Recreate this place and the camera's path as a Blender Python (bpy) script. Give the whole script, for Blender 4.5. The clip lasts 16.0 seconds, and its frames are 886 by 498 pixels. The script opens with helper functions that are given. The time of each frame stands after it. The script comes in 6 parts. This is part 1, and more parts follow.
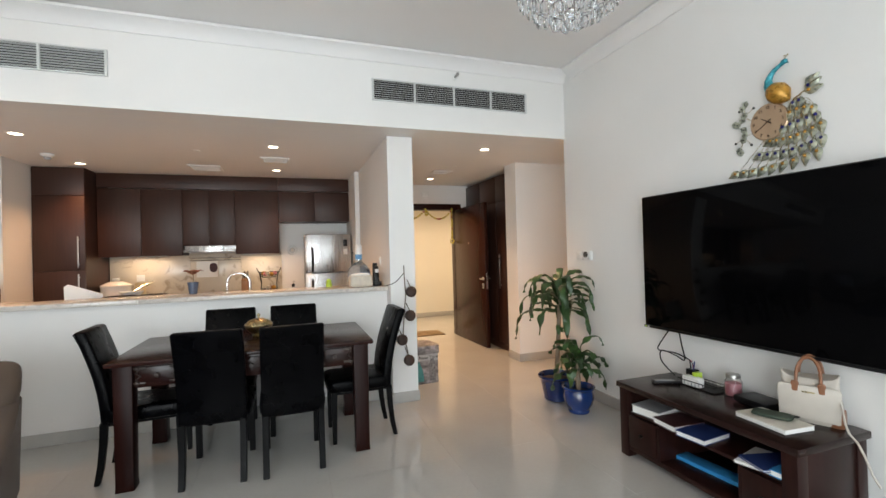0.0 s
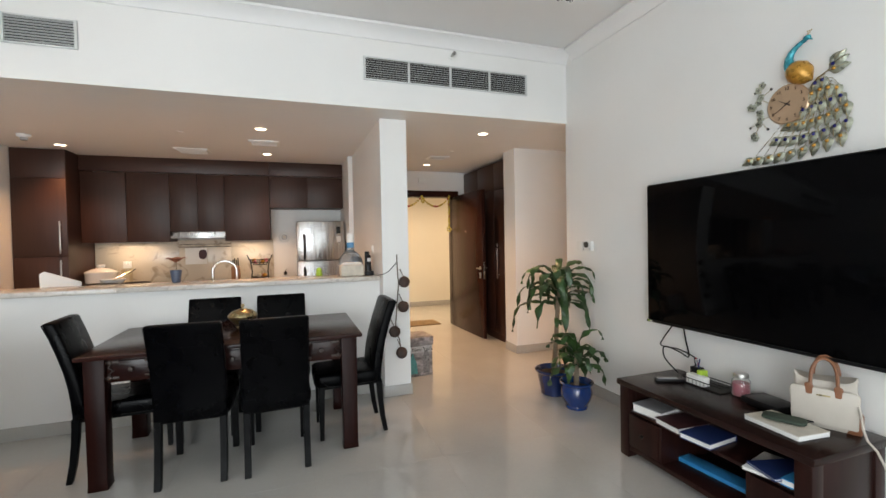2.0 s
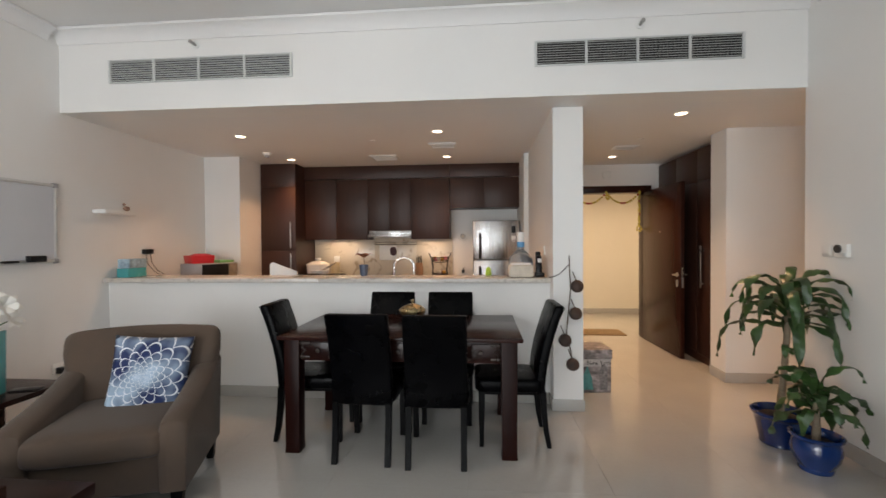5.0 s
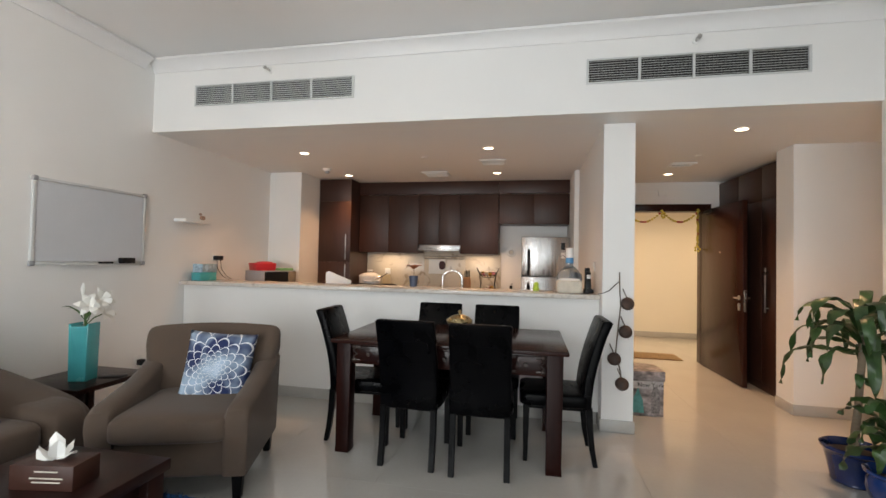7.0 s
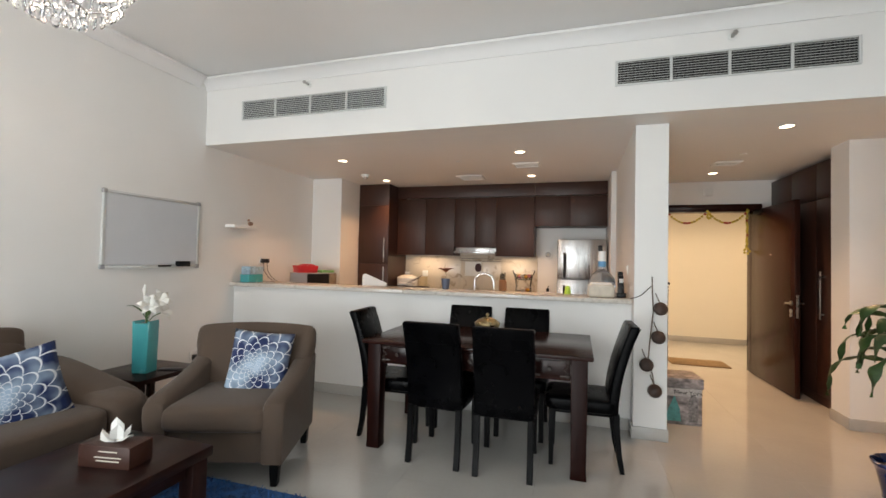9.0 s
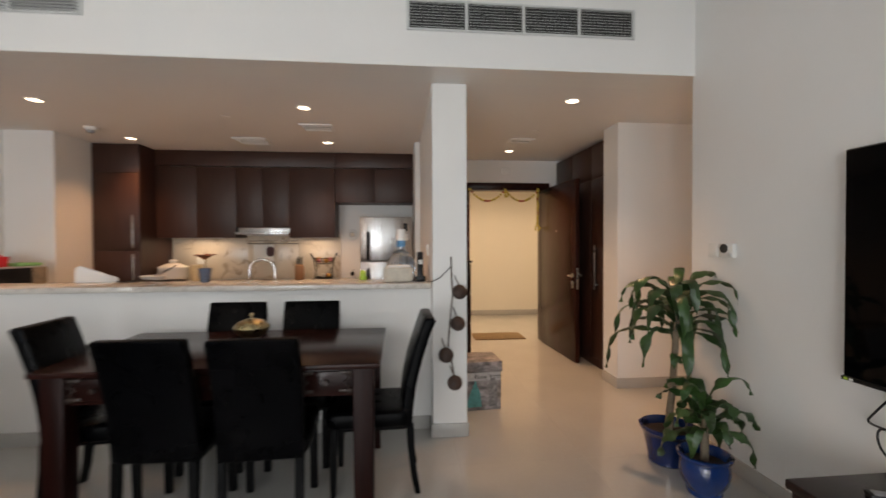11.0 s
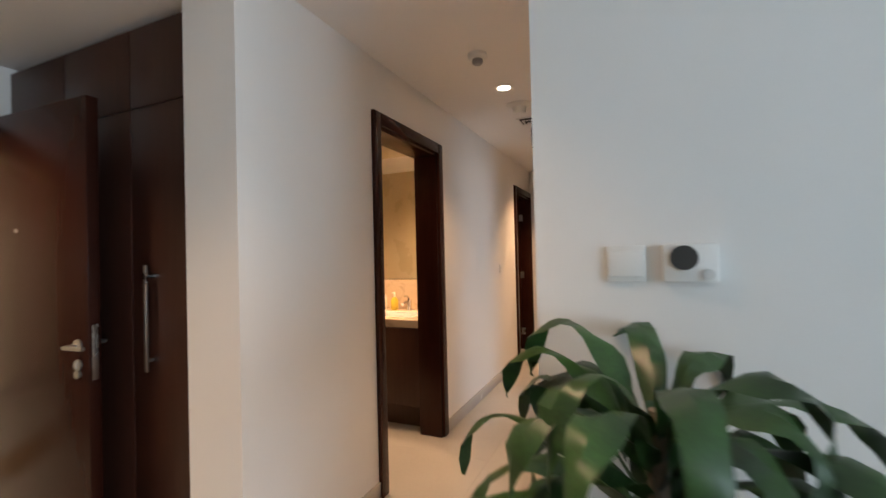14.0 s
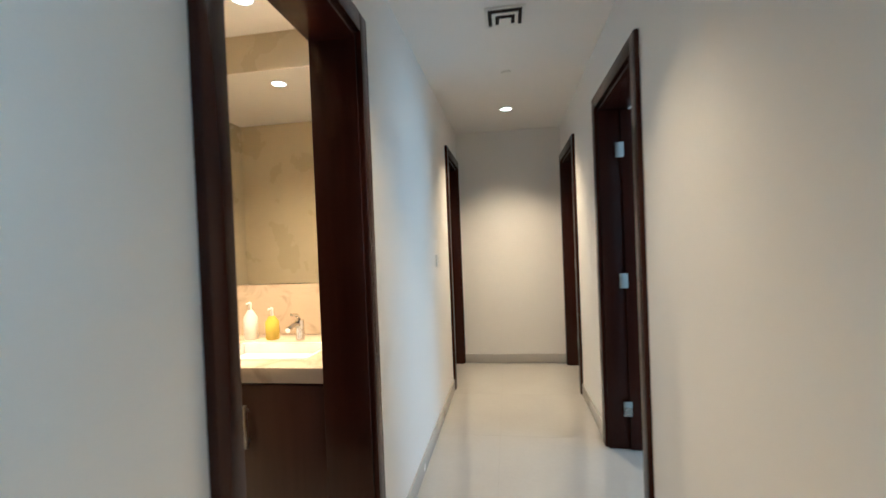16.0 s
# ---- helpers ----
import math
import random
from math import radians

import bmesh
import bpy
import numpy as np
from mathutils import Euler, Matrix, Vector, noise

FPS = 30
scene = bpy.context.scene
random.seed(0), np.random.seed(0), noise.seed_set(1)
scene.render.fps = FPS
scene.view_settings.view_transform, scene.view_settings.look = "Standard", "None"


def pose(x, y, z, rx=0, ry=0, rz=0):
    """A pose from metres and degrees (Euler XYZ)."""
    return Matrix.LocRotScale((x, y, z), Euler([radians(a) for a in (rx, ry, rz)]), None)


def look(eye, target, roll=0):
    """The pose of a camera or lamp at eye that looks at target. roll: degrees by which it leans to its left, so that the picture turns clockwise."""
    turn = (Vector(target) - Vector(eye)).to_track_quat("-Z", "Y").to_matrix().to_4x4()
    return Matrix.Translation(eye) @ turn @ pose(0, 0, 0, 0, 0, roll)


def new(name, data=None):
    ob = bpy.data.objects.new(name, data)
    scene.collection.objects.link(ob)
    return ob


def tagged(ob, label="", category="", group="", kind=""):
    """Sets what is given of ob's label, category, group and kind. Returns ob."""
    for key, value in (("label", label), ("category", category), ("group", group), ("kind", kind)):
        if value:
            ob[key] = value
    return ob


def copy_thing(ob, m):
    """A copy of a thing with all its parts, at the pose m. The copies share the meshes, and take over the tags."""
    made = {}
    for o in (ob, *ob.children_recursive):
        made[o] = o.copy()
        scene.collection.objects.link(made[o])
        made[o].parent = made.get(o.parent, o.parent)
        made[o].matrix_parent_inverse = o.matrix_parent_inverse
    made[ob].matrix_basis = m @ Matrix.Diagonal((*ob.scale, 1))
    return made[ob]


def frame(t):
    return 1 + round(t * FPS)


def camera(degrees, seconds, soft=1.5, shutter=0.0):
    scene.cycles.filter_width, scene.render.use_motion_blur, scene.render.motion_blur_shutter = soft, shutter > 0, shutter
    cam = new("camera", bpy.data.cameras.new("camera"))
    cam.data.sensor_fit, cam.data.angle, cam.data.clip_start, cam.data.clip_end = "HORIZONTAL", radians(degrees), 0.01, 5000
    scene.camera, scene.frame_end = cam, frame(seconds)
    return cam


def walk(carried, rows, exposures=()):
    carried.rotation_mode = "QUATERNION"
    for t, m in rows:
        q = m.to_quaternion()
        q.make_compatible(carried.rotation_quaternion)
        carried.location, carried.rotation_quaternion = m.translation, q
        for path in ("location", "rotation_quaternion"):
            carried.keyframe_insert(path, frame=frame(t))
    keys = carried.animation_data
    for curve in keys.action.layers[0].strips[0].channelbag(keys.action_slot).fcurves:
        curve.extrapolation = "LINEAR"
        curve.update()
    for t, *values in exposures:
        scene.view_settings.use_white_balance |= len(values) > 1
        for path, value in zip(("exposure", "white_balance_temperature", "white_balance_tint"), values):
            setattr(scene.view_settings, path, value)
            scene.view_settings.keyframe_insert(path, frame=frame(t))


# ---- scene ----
cam = camera(91.1, 16.0, shutter=0.4)
PATH = [
    (0, (0.261, 0.183, 1.385), (0.919, 2.072, 1.399), -1.6),
    (0.5, (0.229, 0.219, 1.42), (0.902, 2.102, 1.434), -0.5),
    (1, (0.218, 0.213, 1.42), (0.939, 2.078, 1.426), -0.9),
    (1.5, (0.265, 0.244, 1.406), (0.962, 2.118, 1.398), -1.2),
    (2, (0.352, 0.328, 1.395), (1.013, 2.215, 1.352), -1.1),
    (2.5, (0.44, 0.378, 1.404), (1.084, 2.271, 1.371), -1.4),
    (3, (0.489, 0.417, 1.396), (1.122, 2.314, 1.36), -1.8),
    (3.5, (0.481, 0.466, 1.378), (1.075, 2.375, 1.33), -2.4),
    (4, (0.438, 0.509, 1.365), (0.801, 2.476, 1.329), -2.7),
    (4.5, (0.512, 0.532, 1.387), (0.544, 2.531, 1.347), -1.4),
    (7, (0.54, 0.443, 1.339), (0.147, 2.403, 1.39), 1.2),
    (7.5, (0.553, 0.387, 1.341), (0.085, 2.331, 1.392), 2.3),
    (8, (0.635, 0.371, 1.358), (-0.032, 2.256, 1.412), 1.5),
    (10.5, (0.739, 0.734, 1.369), (0.644, 2.731, 1.379), 0.1),
    (11, (0.886, 1.118, 1.368), (1.086, 3.108, 1.338), -0.2),
    (11.5, (0.989, 1.569, 1.367), (1.502, 3.502, 1.347), -0.4),
    (12, (1.042, 2.042, 1.362), (1.861, 3.867, 1.364), -0.4),
    (12.5, (1.136, 2.475, 1.34), (2.373, 4.046, 1.339), -0.7),
    (13, (1.264, 2.872, 1.341), (2.737, 4.224, 1.35), -0.8),
    (13.5, (1.442, 3.31, 1.344), (3.185, 4.291, 1.359), -0.9),
    (14, (1.749, 3.645, 1.346), (3.579, 4.451, 1.371), -1.4),
    (14.5, (2.011, 3.978, 1.347), (3.93, 4.539, 1.364), -2.3),
    (15, (2.354, 4.207, 1.337), (4.331, 4.508, 1.341), -2.8),
    (15.5, (2.706, 4.356, 1.323), (4.694, 4.579, 1.314), -2.4),
    (16, (3.133, 4.444, 1.307), (5.11, 4.745, 1.28), -2.3),
]
walk(cam, [(t, look(eye, target, roll)) for t, eye, target, roll in PATH],
     [(0, -0.03, 7450, 18), (1, -0.22, 7500, 18), (2, -0.07, 7450, 18), (3, -0.06, 7400, 18), (4, -0.14, 7500, 19), (4.5, -0.38, 7650, 21), (7, -0.25, 7700, 20), (7.5, -0.14, 7650, 19), (8, -0.02, 7650, 19), (10.5, -0.5, 7850, 21), (11, -0.54, 7850, 22), (11.5, -0.1, 7550, 20), (12, -0.1, 7500, 19), (12.5, -0.07, 7350, 18), (13, 0.02, 7250, 20), (13.5, -0.12, 6900, 18), (14, -0.22, 6400, 12), (15, 0.1, 5700, 4), (15.5, 0.26, 5200, -5), (16, 0.17, 4600, -9)])

# ---- light ----
world = bpy.data.worlds.new("sky")
scene.world = world
world.use_nodes = True
wn = world.node_tree.nodes
sky = wn.new("ShaderNodeTexSky")
sky.sky_type, sky.sun_disc = 'NISHITA', False
sky.sun_elevation, sky.sun_rotation = radians(50), radians(200)
world.node_tree.links.new(sky.outputs[0], wn["Background"].inputs[0])
wn["Background"].inputs[1].default_value = 0.1


def lamp(name, kind, m, power, colour, size=0.1, size_y=None, spread=180, blend=0.6, cone=120):
    d = bpy.data.lights.new(name, kind)
    d.energy, d.color = power, colour
    if kind == 'AREA':
        d.size = size
        d.spread = radians(spread)
        if size_y:
            d.shape, d.size_y = 'RECTANGLE', size_y
        else:
            d.shape = 'DISK'
    elif kind == 'SPOT':
        d.shadow_soft_size, d.spot_size, d.spot_blend = size, radians(cone), blend
    elif kind == 'SUN':
        d.angle = radians(0.5)
    else:
        d.shadow_soft_size = size
    ob = new(name, d)
    ob.matrix_basis = m
    return ob


WARM = (1.0, 0.59, 0.31)
WINDOW_POWER = 98
DOWN_POWER = 90
# sky light in the openings of the two windows of the living room
lamp("window_light", 'AREA', look((-1.35, -2.58, 1.25), (-1.35, 0, 1.25)), WINDOW_POWER * 1.75, (0.70, 0.88, 1.0), 2.2, 2.1)
lamp("window_light", 'AREA', look((1.35, -2.58, 1.25), (1.35, 0, 1.25)), WINDOW_POWER * 0.82, (0.70, 0.88, 1.0), 2.2, 2.1)


# sky light in the opening of the bedroom window
lamp("window_light", 'AREA', look((5.3, 1.2, 1.3), (5.3, 4, 1.3)), 38, (0.78, 0.90, 1.0), 1.3, 1.9)


# ---- materials ----
def mat(name, colour, rough=0.5, metal=0.0, var=0.06, scale=6.0, bump=0.0, bscale=150.0, stretch=(1, 1, 1), coat=0.0, rvar=0.08, sheen=0.0, rand=0.0, spec=0.5):
    m = bpy.data.materials.new(name)
    m.use_nodes = True
    nt = m.node_tree
    N, L = nt.nodes, nt.links
    b = N["Principled BSDF"]
    b.inputs["Metallic"].default_value = metal
    b.inputs["Coat Weight"].default_value = coat
    b.inputs["Specular IOR Level"].default_value = spec
    b.inputs["Coat Roughness"].default_value = 0.08
    b.inputs["Sheen Weight"].default_value = sheen
    tc = N.new("ShaderNodeTexCoord")
    mp = N.new("ShaderNodeMapping")
    mp.inputs["Scale"].default_value = stretch
    L.new(tc.outputs["Object"], mp.inputs[0])
    n1 = N.new("ShaderNodeTexNoise")
    n1.inputs["Scale"].default_value = scale
    n1.inputs["Detail"].default_value = 6
    L.new(mp.outputs[0], n1.inputs["Vector"])
    n2 = N.new("ShaderNodeTexNoise")
    n2.inputs["Scale"].default_value = bscale
    n2.inputs["Detail"].default_value = 3
    L.new(mp.outputs[0], n2.inputs["Vector"])
    ramp = N.new("ShaderNodeMapRange")
    ramp.inputs["From Min"].default_value, ramp.inputs["From Max"].default_value = 0.3, 0.7
    ramp.inputs["To Min"].default_value, ramp.inputs["To Max"].default_value = 1 - var, 1 + var
    L.new(n1.outputs["Fac"], ramp.inputs["Value"])
    fine = N.new("ShaderNodeMapRange")
    fine.inputs["From Min"].default_value, fine.inputs["From Max"].default_value = 0.3, 0.7
    fine.inputs["To Min"].default_value, fine.inputs["To Max"].default_value = 1 - var * 0.4, 1 + var * 0.4
    L.new(n2.outputs["Fac"], fine.inputs["Value"])
    mul = N.new("ShaderNodeMath")
    mul.operation = 'MULTIPLY'
    L.new(ramp.outputs[0], mul.inputs[0])
    L.new(fine.outputs[0], mul.inputs[1])
    last = mul.outputs[0]
    if rand:
        oi = N.new("ShaderNodeObjectInfo")
        rr = N.new("ShaderNodeMapRange")
        rr.inputs["To Min"].default_value, rr.inputs["To Max"].default_value = 1 - rand, 1 + rand
        L.new(oi.outputs["Random"], rr.inputs["Value"])
        m2 = N.new("ShaderNodeMath")
        m2.operation = 'MULTIPLY'
        L.new(last, m2.inputs[0])
        L.new(rr.outputs[0], m2.inputs[1])
        last = m2.outputs[0]
    vm = N.new("ShaderNodeVectorMath")
    vm.operation = 'SCALE'
    vm.inputs[0].default_value = colour[:3]
    L.new(last, vm.inputs["Scale"])
    L.new(vm.outputs[0], b.inputs["Base Color"])
    r = N.new("ShaderNodeMapRange")
    r.inputs["From Min"].default_value, r.inputs["From Max"].default_value = 0.3, 0.7
    r.inputs["To Min"].default_value, r.inputs["To Max"].default_value = max(rough - rvar, 0.02), min(rough + rvar, 1)
    L.new(n1.outputs["Fac"], r.inputs["Value"])
    L.new(r.outputs[0], b.inputs["Roughness"])
    if bump:
        bp = N.new("ShaderNodeBump")
        bp.inputs["Strength"].default_value = bump
        bp.inputs["Distance"].default_value = 0.002
        L.new(n2.outputs["Fac"], bp.inputs["Height"])
        L.new(bp.outputs[0], b.inputs["Normal"])
    return m


def marble(name, base, vein, scale=3.0, rough=0.15, lo=0.52, hi=0.62):
    """Polished stone with soft cloudy veins."""
    m = mat(name, base, rough, var=0.04, scale=4, rvar=0.04)
    N, L = m.node_tree.nodes, m.node_tree.links
    b = N["Principled BSDF"]
    tc = N["Texture Coordinate"]
    n = N.new("ShaderNodeTexNoise")
    n.inputs["Scale"].default_value, n.inputs["Detail"].default_value, n.inputs["Distortion"].default_value = scale, 8, 1.5
    L.new(tc.outputs["Object"], n.inputs["Vector"])
    mr = N.new("ShaderNodeMapRange")
    mr.inputs["From Min"].default_value, mr.inputs["From Max"].default_value = lo, hi
    L.new(n.outputs["Fac"], mr.inputs["Value"])
    mx = N.new("ShaderNodeMix")
    mx.data_type = 'RGBA'
    old = b.inputs["Base Color"].links[0].from_socket
    L.new(mr.outputs[0], mx.inputs[0])
    L.new(old, mx.inputs[6])
    mx.inputs[7].default_value = (*vein, 1)
    L.new(mx.outputs[2], b.inputs["Base Color"])
    return m


def wood(name, dark, light, rough=0.3, along='z', coat=0.0, scale=1.0, spec=0.35):
    """Stained veneer: long fine grain along one axis, with broad lighter bands."""
    s = [16.0 * scale] * 3
    s['xyz'.index(along)] = 0.9 * scale
    m = mat(name, (1, 1, 1), rough, var=0.03, scale=1.2, bscale=30, stretch=s, coat=coat, rvar=0.004, spec=spec)
    N, L = m.node_tree.nodes, m.node_tree.links
    b = N["Principled BSDF"]
    vm = [n for n in N if n.bl_idname == "ShaderNodeVectorMath"][0]
    ns = [n for n in N if n.bl_idname == "ShaderNodeTexNoise"]
    cr = N.new("ShaderNodeValToRGB")
    cr.color_ramp.elements[0].position, cr.color_ramp.elements[1].position = 0.3, 0.72
    cr.color_ramp.elements[0].color, cr.color_ramp.elements[1].color = (*dark, 1), (*light, 1)
    L.new(ns[0].outputs["Fac"], cr.inputs[0])
    L.new(cr.outputs[0], vm.inputs[0])
    return m


def glow(name, colour, strength):
    m = bpy.data.materials.new(name)
    m.use_nodes = True
    b = m.node_tree.nodes["Principled BSDF"]
    b.inputs["Base Color"].default_value = (*colour, 1)
    b.inputs["Emission Color"].default_value = (*colour, 1)
    b.inputs["Emission Strength"].default_value = strength
    return m


def glass(name, colour=(1, 1, 1), rough=0.0, ior=1.45):
    m = bpy.data.materials.new(name)
    m.use_nodes = True
    b = m.node_tree.nodes["Principled BSDF"]
    b.inputs["Base Color"].default_value = (*colour, 1)
    b.inputs["Roughness"].default_value = rough
    b.inputs["IOR"].default_value = ior
    b.inputs["Transmission Weight"].default_value = 1.0
    return m


WALL = mat("wall_paint", (0.80, 0.79, 0.77), 0.55, var=0.02, scale=1.5, bump=0.05, bscale=260)
CEIL = mat("ceiling_paint", (0.80, 0.79, 0.78), 0.7, var=0.015, scale=1.2, bump=0.03, bscale=220)
LOBBY = mat("lobby_paint", (0.79, 0.75, 0.65), 0.6, var=0.02, scale=1.5, bump=0.04, bscale=200)
TILE = mat("floor_tile", (0.440, 0.428, 0.402), 0.085, var=0.035, scale=2.2, bump=0.0, bscale=40, rvar=0.025, rand=0.006, spec=1.0)
GROUT = mat("tile_joint", (0.422, 0.410, 0.384), 0.14, var=0.08, scale=20)
SKIRT = mat("skirting_tile", (0.44, 0.425, 0.40), 0.2, var=0.05, scale=5)
ESPRESSO = wood("espresso_veneer", (0.042, 0.0165, 0.0105), (0.052, 0.0205, 0.0135), 0.42, 'z', 0.0, 2.0)
ESPRESSO_H = wood("espresso_veneer_flat", (0.042, 0.0165, 0.0105), (0.052, 0.0205, 0.0135), 0.42, 'x', 0.0, 2.0)
DOORWOOD = wood("door_veneer", (0.028, 0.0082, 0.0054), (0.033, 0.0100, 0.0066), 0.24, 'z', 0.0, 2.0, 0.2)
MAHOG = wood("mahogany_polish", (0.015, 0.005, 0.004), (0.032, 0.010, 0.008), 0.22, 'x', 0.0, 1.0, 0.22)
MAHOG_V = wood("mahogany_post", (0.010, 0.0027, 0.0020), (0.022, 0.0056, 0.0042), 0.34, 'z', 0.0, 1.0, 0.09)
DARKTOP = wood("wenge_top", (0.012, 0.005, 0.004), (0.022, 0.009, 0.007), 0.25, 'y', 0.0, 1.0, 0.22)
LEATHER = mat("black_leather", (0.0014, 0.0014, 0.0018), 0.30, var=0.25, scale=9, bump=0.25, bscale=220, spec=0.06)
BLACKLEG = mat("black_stained_leg", (0.0016, 0.0015, 0.0017), 0.4, var=0.2, scale=12, stretch=(4, 4, 0.6), spec=0.1)
FABRIC = mat("taupe_fabric", (0.074, 0.047, 0.032), 0.85, var=0.14, scale=7, bump=0.6, bscale=420, sheen=0.12)
STEEL = mat("brushed_steel", (0.50, 0.50, 0.50), 0.27, 1.0, var=0.03, scale=3, stretch=(40, 40, 0.6), bscale=20, rvar=0.02)
STEEL.node_tree.nodes["Principled BSDF"].inputs["Anisotropic"].default_value = 0.85
STEEL.node_tree.nodes["Principled BSDF"].inputs["Anisotropic Rotation"].default_value = 0.25
TANGENT = STEEL.node_tree.nodes.new("ShaderNodeTangent")
TANGENT.direction_type, TANGENT.axis = 'RADIAL', 'Z'
STEEL.node_tree.links.new(TANGENT.outputs[0], STEEL.node_tree.nodes["Principled BSDF"].inputs["Tangent"])
CHROME = mat("chrome", (0.58, 0.58, 0.59), 0.16, 1.0, var=0.02)
BRASS = mat("aged_brass", (0.42, 0.34, 0.19), 0.3, 1.0, var=0.15, scale=20, bump=0.15, bscale=90)
SATIN = mat("satin_nickel", (0.45, 0.44, 0.42), 0.32, 1.0, var=0.05)
IRON = mat("dark_iron", (0.02, 0.018, 0.016), 0.5, 0.6, var=0.2)
BRONZE = mat("dark_bronze", (0.022, 0.011, 0.007), 0.38, 0.3, var=0.25, scale=40)
BLACK = mat("black_plastic", (0.006, 0.006, 0.007), 0.35, var=0.1, spec=0.3)
SCREEN = mat("tv_screen", (0.0015, 0.0015, 0.0018), 0.07, var=0.02, rvar=0.01, spec=0.06)
WHITEP = mat("white_plastic", (0.78, 0.78, 0.76), 0.35, var=0.02)
CERAM = mat("white_ceramic", (0.80, 0.79, 0.76), 0.12, var=0.02)
BATHWALL = mat("beige_bath_tile", (0.54, 0.47, 0.32), 0.3, var=0.04, scale=3)
FINM = mat("grille_fin", (0.16, 0.16, 0.16), 0.5, var=0.05)
GRILLE = mat("grille_aluminium", (0.62, 0.63, 0.62), 0.45, 0.2, var=0.04)
# near-black colour standing in for the shade inside the air ducts
DUCT_SHADE = mat("duct_shade", (0.02, 0.02, 0.02), 0.9)
BLUEPOT = mat("blue_glaze", (0.004, 0.032, 0.15), 0.12, var=0.25, scale=6, coat=0.5)
NAVYPOT = mat("navy_glaze", (0.003, 0.016, 0.085), 0.12, var=0.25, scale=6, coat=0.5)
SOIL = mat("potting_soil", (0.03, 0.02, 0.014), 0.95, var=0.4, scale=60, bump=0.8, bscale=80)
LEAFM = mat("dracaena_leaf", (0.023, 0.064, 0.015), 0.38, var=0.45, scale=9, stretch=(1, 1, 1), rand=0.25)
BARK = mat("cane_bark", (0.22, 0.17, 0.12), 0.8, var=0.2, scale=20, bump=0.6, bscale=60)
GRANITE = marble("counter_stone", (0.60, 0.56, 0.51), (0.42, 0.38, 0.34), 16, 0.15, 0.52, 0.7)
SPLASH = marble("splash_stone", (0.60, 0.53, 0.44), (0.36, 0.29, 0.22), 5, 0.2, 0.55, 0.68)
BATHSTONE = marble("bath_stone", (0.58, 0.47, 0.34), (0.44, 0.34, 0.24), 6, 0.18, 0.5, 0.66)
MIRROR = mat("mirror_silver", (0.88, 0.88, 0.86), 0.01, 1.0, var=0.0, rvar=0.005)
TEAL = mat("teal_glaze", (0.035, 0.34, 0.36), 0.22, var=0.08, scale=6, coat=0.3)
STANDW = wood("stand_mahogany", (0.014, 0.005, 0.004), (0.028, 0.009, 0.007), 0.3, 'z', 0.0, 1.0, 0.2)
DIALK = mat("dark_dial", (0.035, 0.035, 0.033), 0.4, var=0.05)
RUGM = mat("blue_shag", (0.012, 0.075, 0.22), 0.95, var=0.5, scale=14, bump=1.0, bscale=160)
BOARD = mat("whiteboard_enamel", (0.60, 0.62, 0.65), 0.22, var=0.03, scale=2)
PAPER = mat("white_paper", (0.78, 0.77, 0.74), 0.7, var=0.03)
LAMPFACE = glow("lamp_lens", (1.0, 0.86, 0.66), 9.0)
PINK = mat("pink_wax", (0.62, 0.20, 0.24), 0.5, var=0.1)
TANL = mat("tan_leather", (0.23, 0.088, 0.04), 0.45, var=0.15, scale=12, bump=0.2)
CREAM = mat("cream_leather", (0.52, 0.47, 0.41), 0.5, var=0.06, scale=9, bump=0.25, bscale=300)
NAVY = mat("navy_cloth", (0.010, 0.030, 0.13), 0.6, var=0.1)
CYAN = mat("cyan_card", (0.02, 0.28, 0.60), 0.4, var=0.05)
MAROON = mat("maroon_cloth", (0.05, 0.012, 0.014), 0.6, var=0.1)
REDP = mat("red_plastic", (0.50, 0.02, 0.03), 0.35, var=0.05)
GREENP = mat("green_plastic", (0.18, 0.42, 0.16), 0.4, var=0.05)
LIME = mat("lime_plastic", (0.40, 0.60, 0.06), 0.4, var=0.05)
GREYM = mat("grey_enamel", (0.33, 0.33, 0.34), 0.4, var=0.04)
WICKER = mat("coir_mat", (0.20, 0.135, 0.07), 0.95, var=0.3, scale=40, bump=1.0, bscale=200)
LINEN = mat("linen_cloth", (0.58, 0.53, 0.45), 0.9, var=0.1, scale=20, bump=0.6, bscale=250)
SHELL = mat("coconut_shell", (0.045, 0.022, 0.015), 0.6, var=0.4, scale=25, bump=0.5, bscale=120)
ROPE = mat("jute_rope", (0.16, 0.12, 0.09), 0.9, var=0.3, scale=60, bump=0.8, bscale=250)
WATERB = mat("blue_bottle_plastic", (0.62, 0.76, 0.88), 0.08, var=0.05)
WATERB.node_tree.nodes["Principled BSDF"].inputs["Transmission Weight"].default_value = 0.88
CLEAR = glass("clear_glass", (1, 1, 1), 0.0, 1.45)
CRYSTAL = glass("crystal", (0.97, 0.98, 1.0), 0.02, 1.5)
PETAL = mat("lily_petal", (0.80, 0.79, 0.74), 0.6, var=0.05)


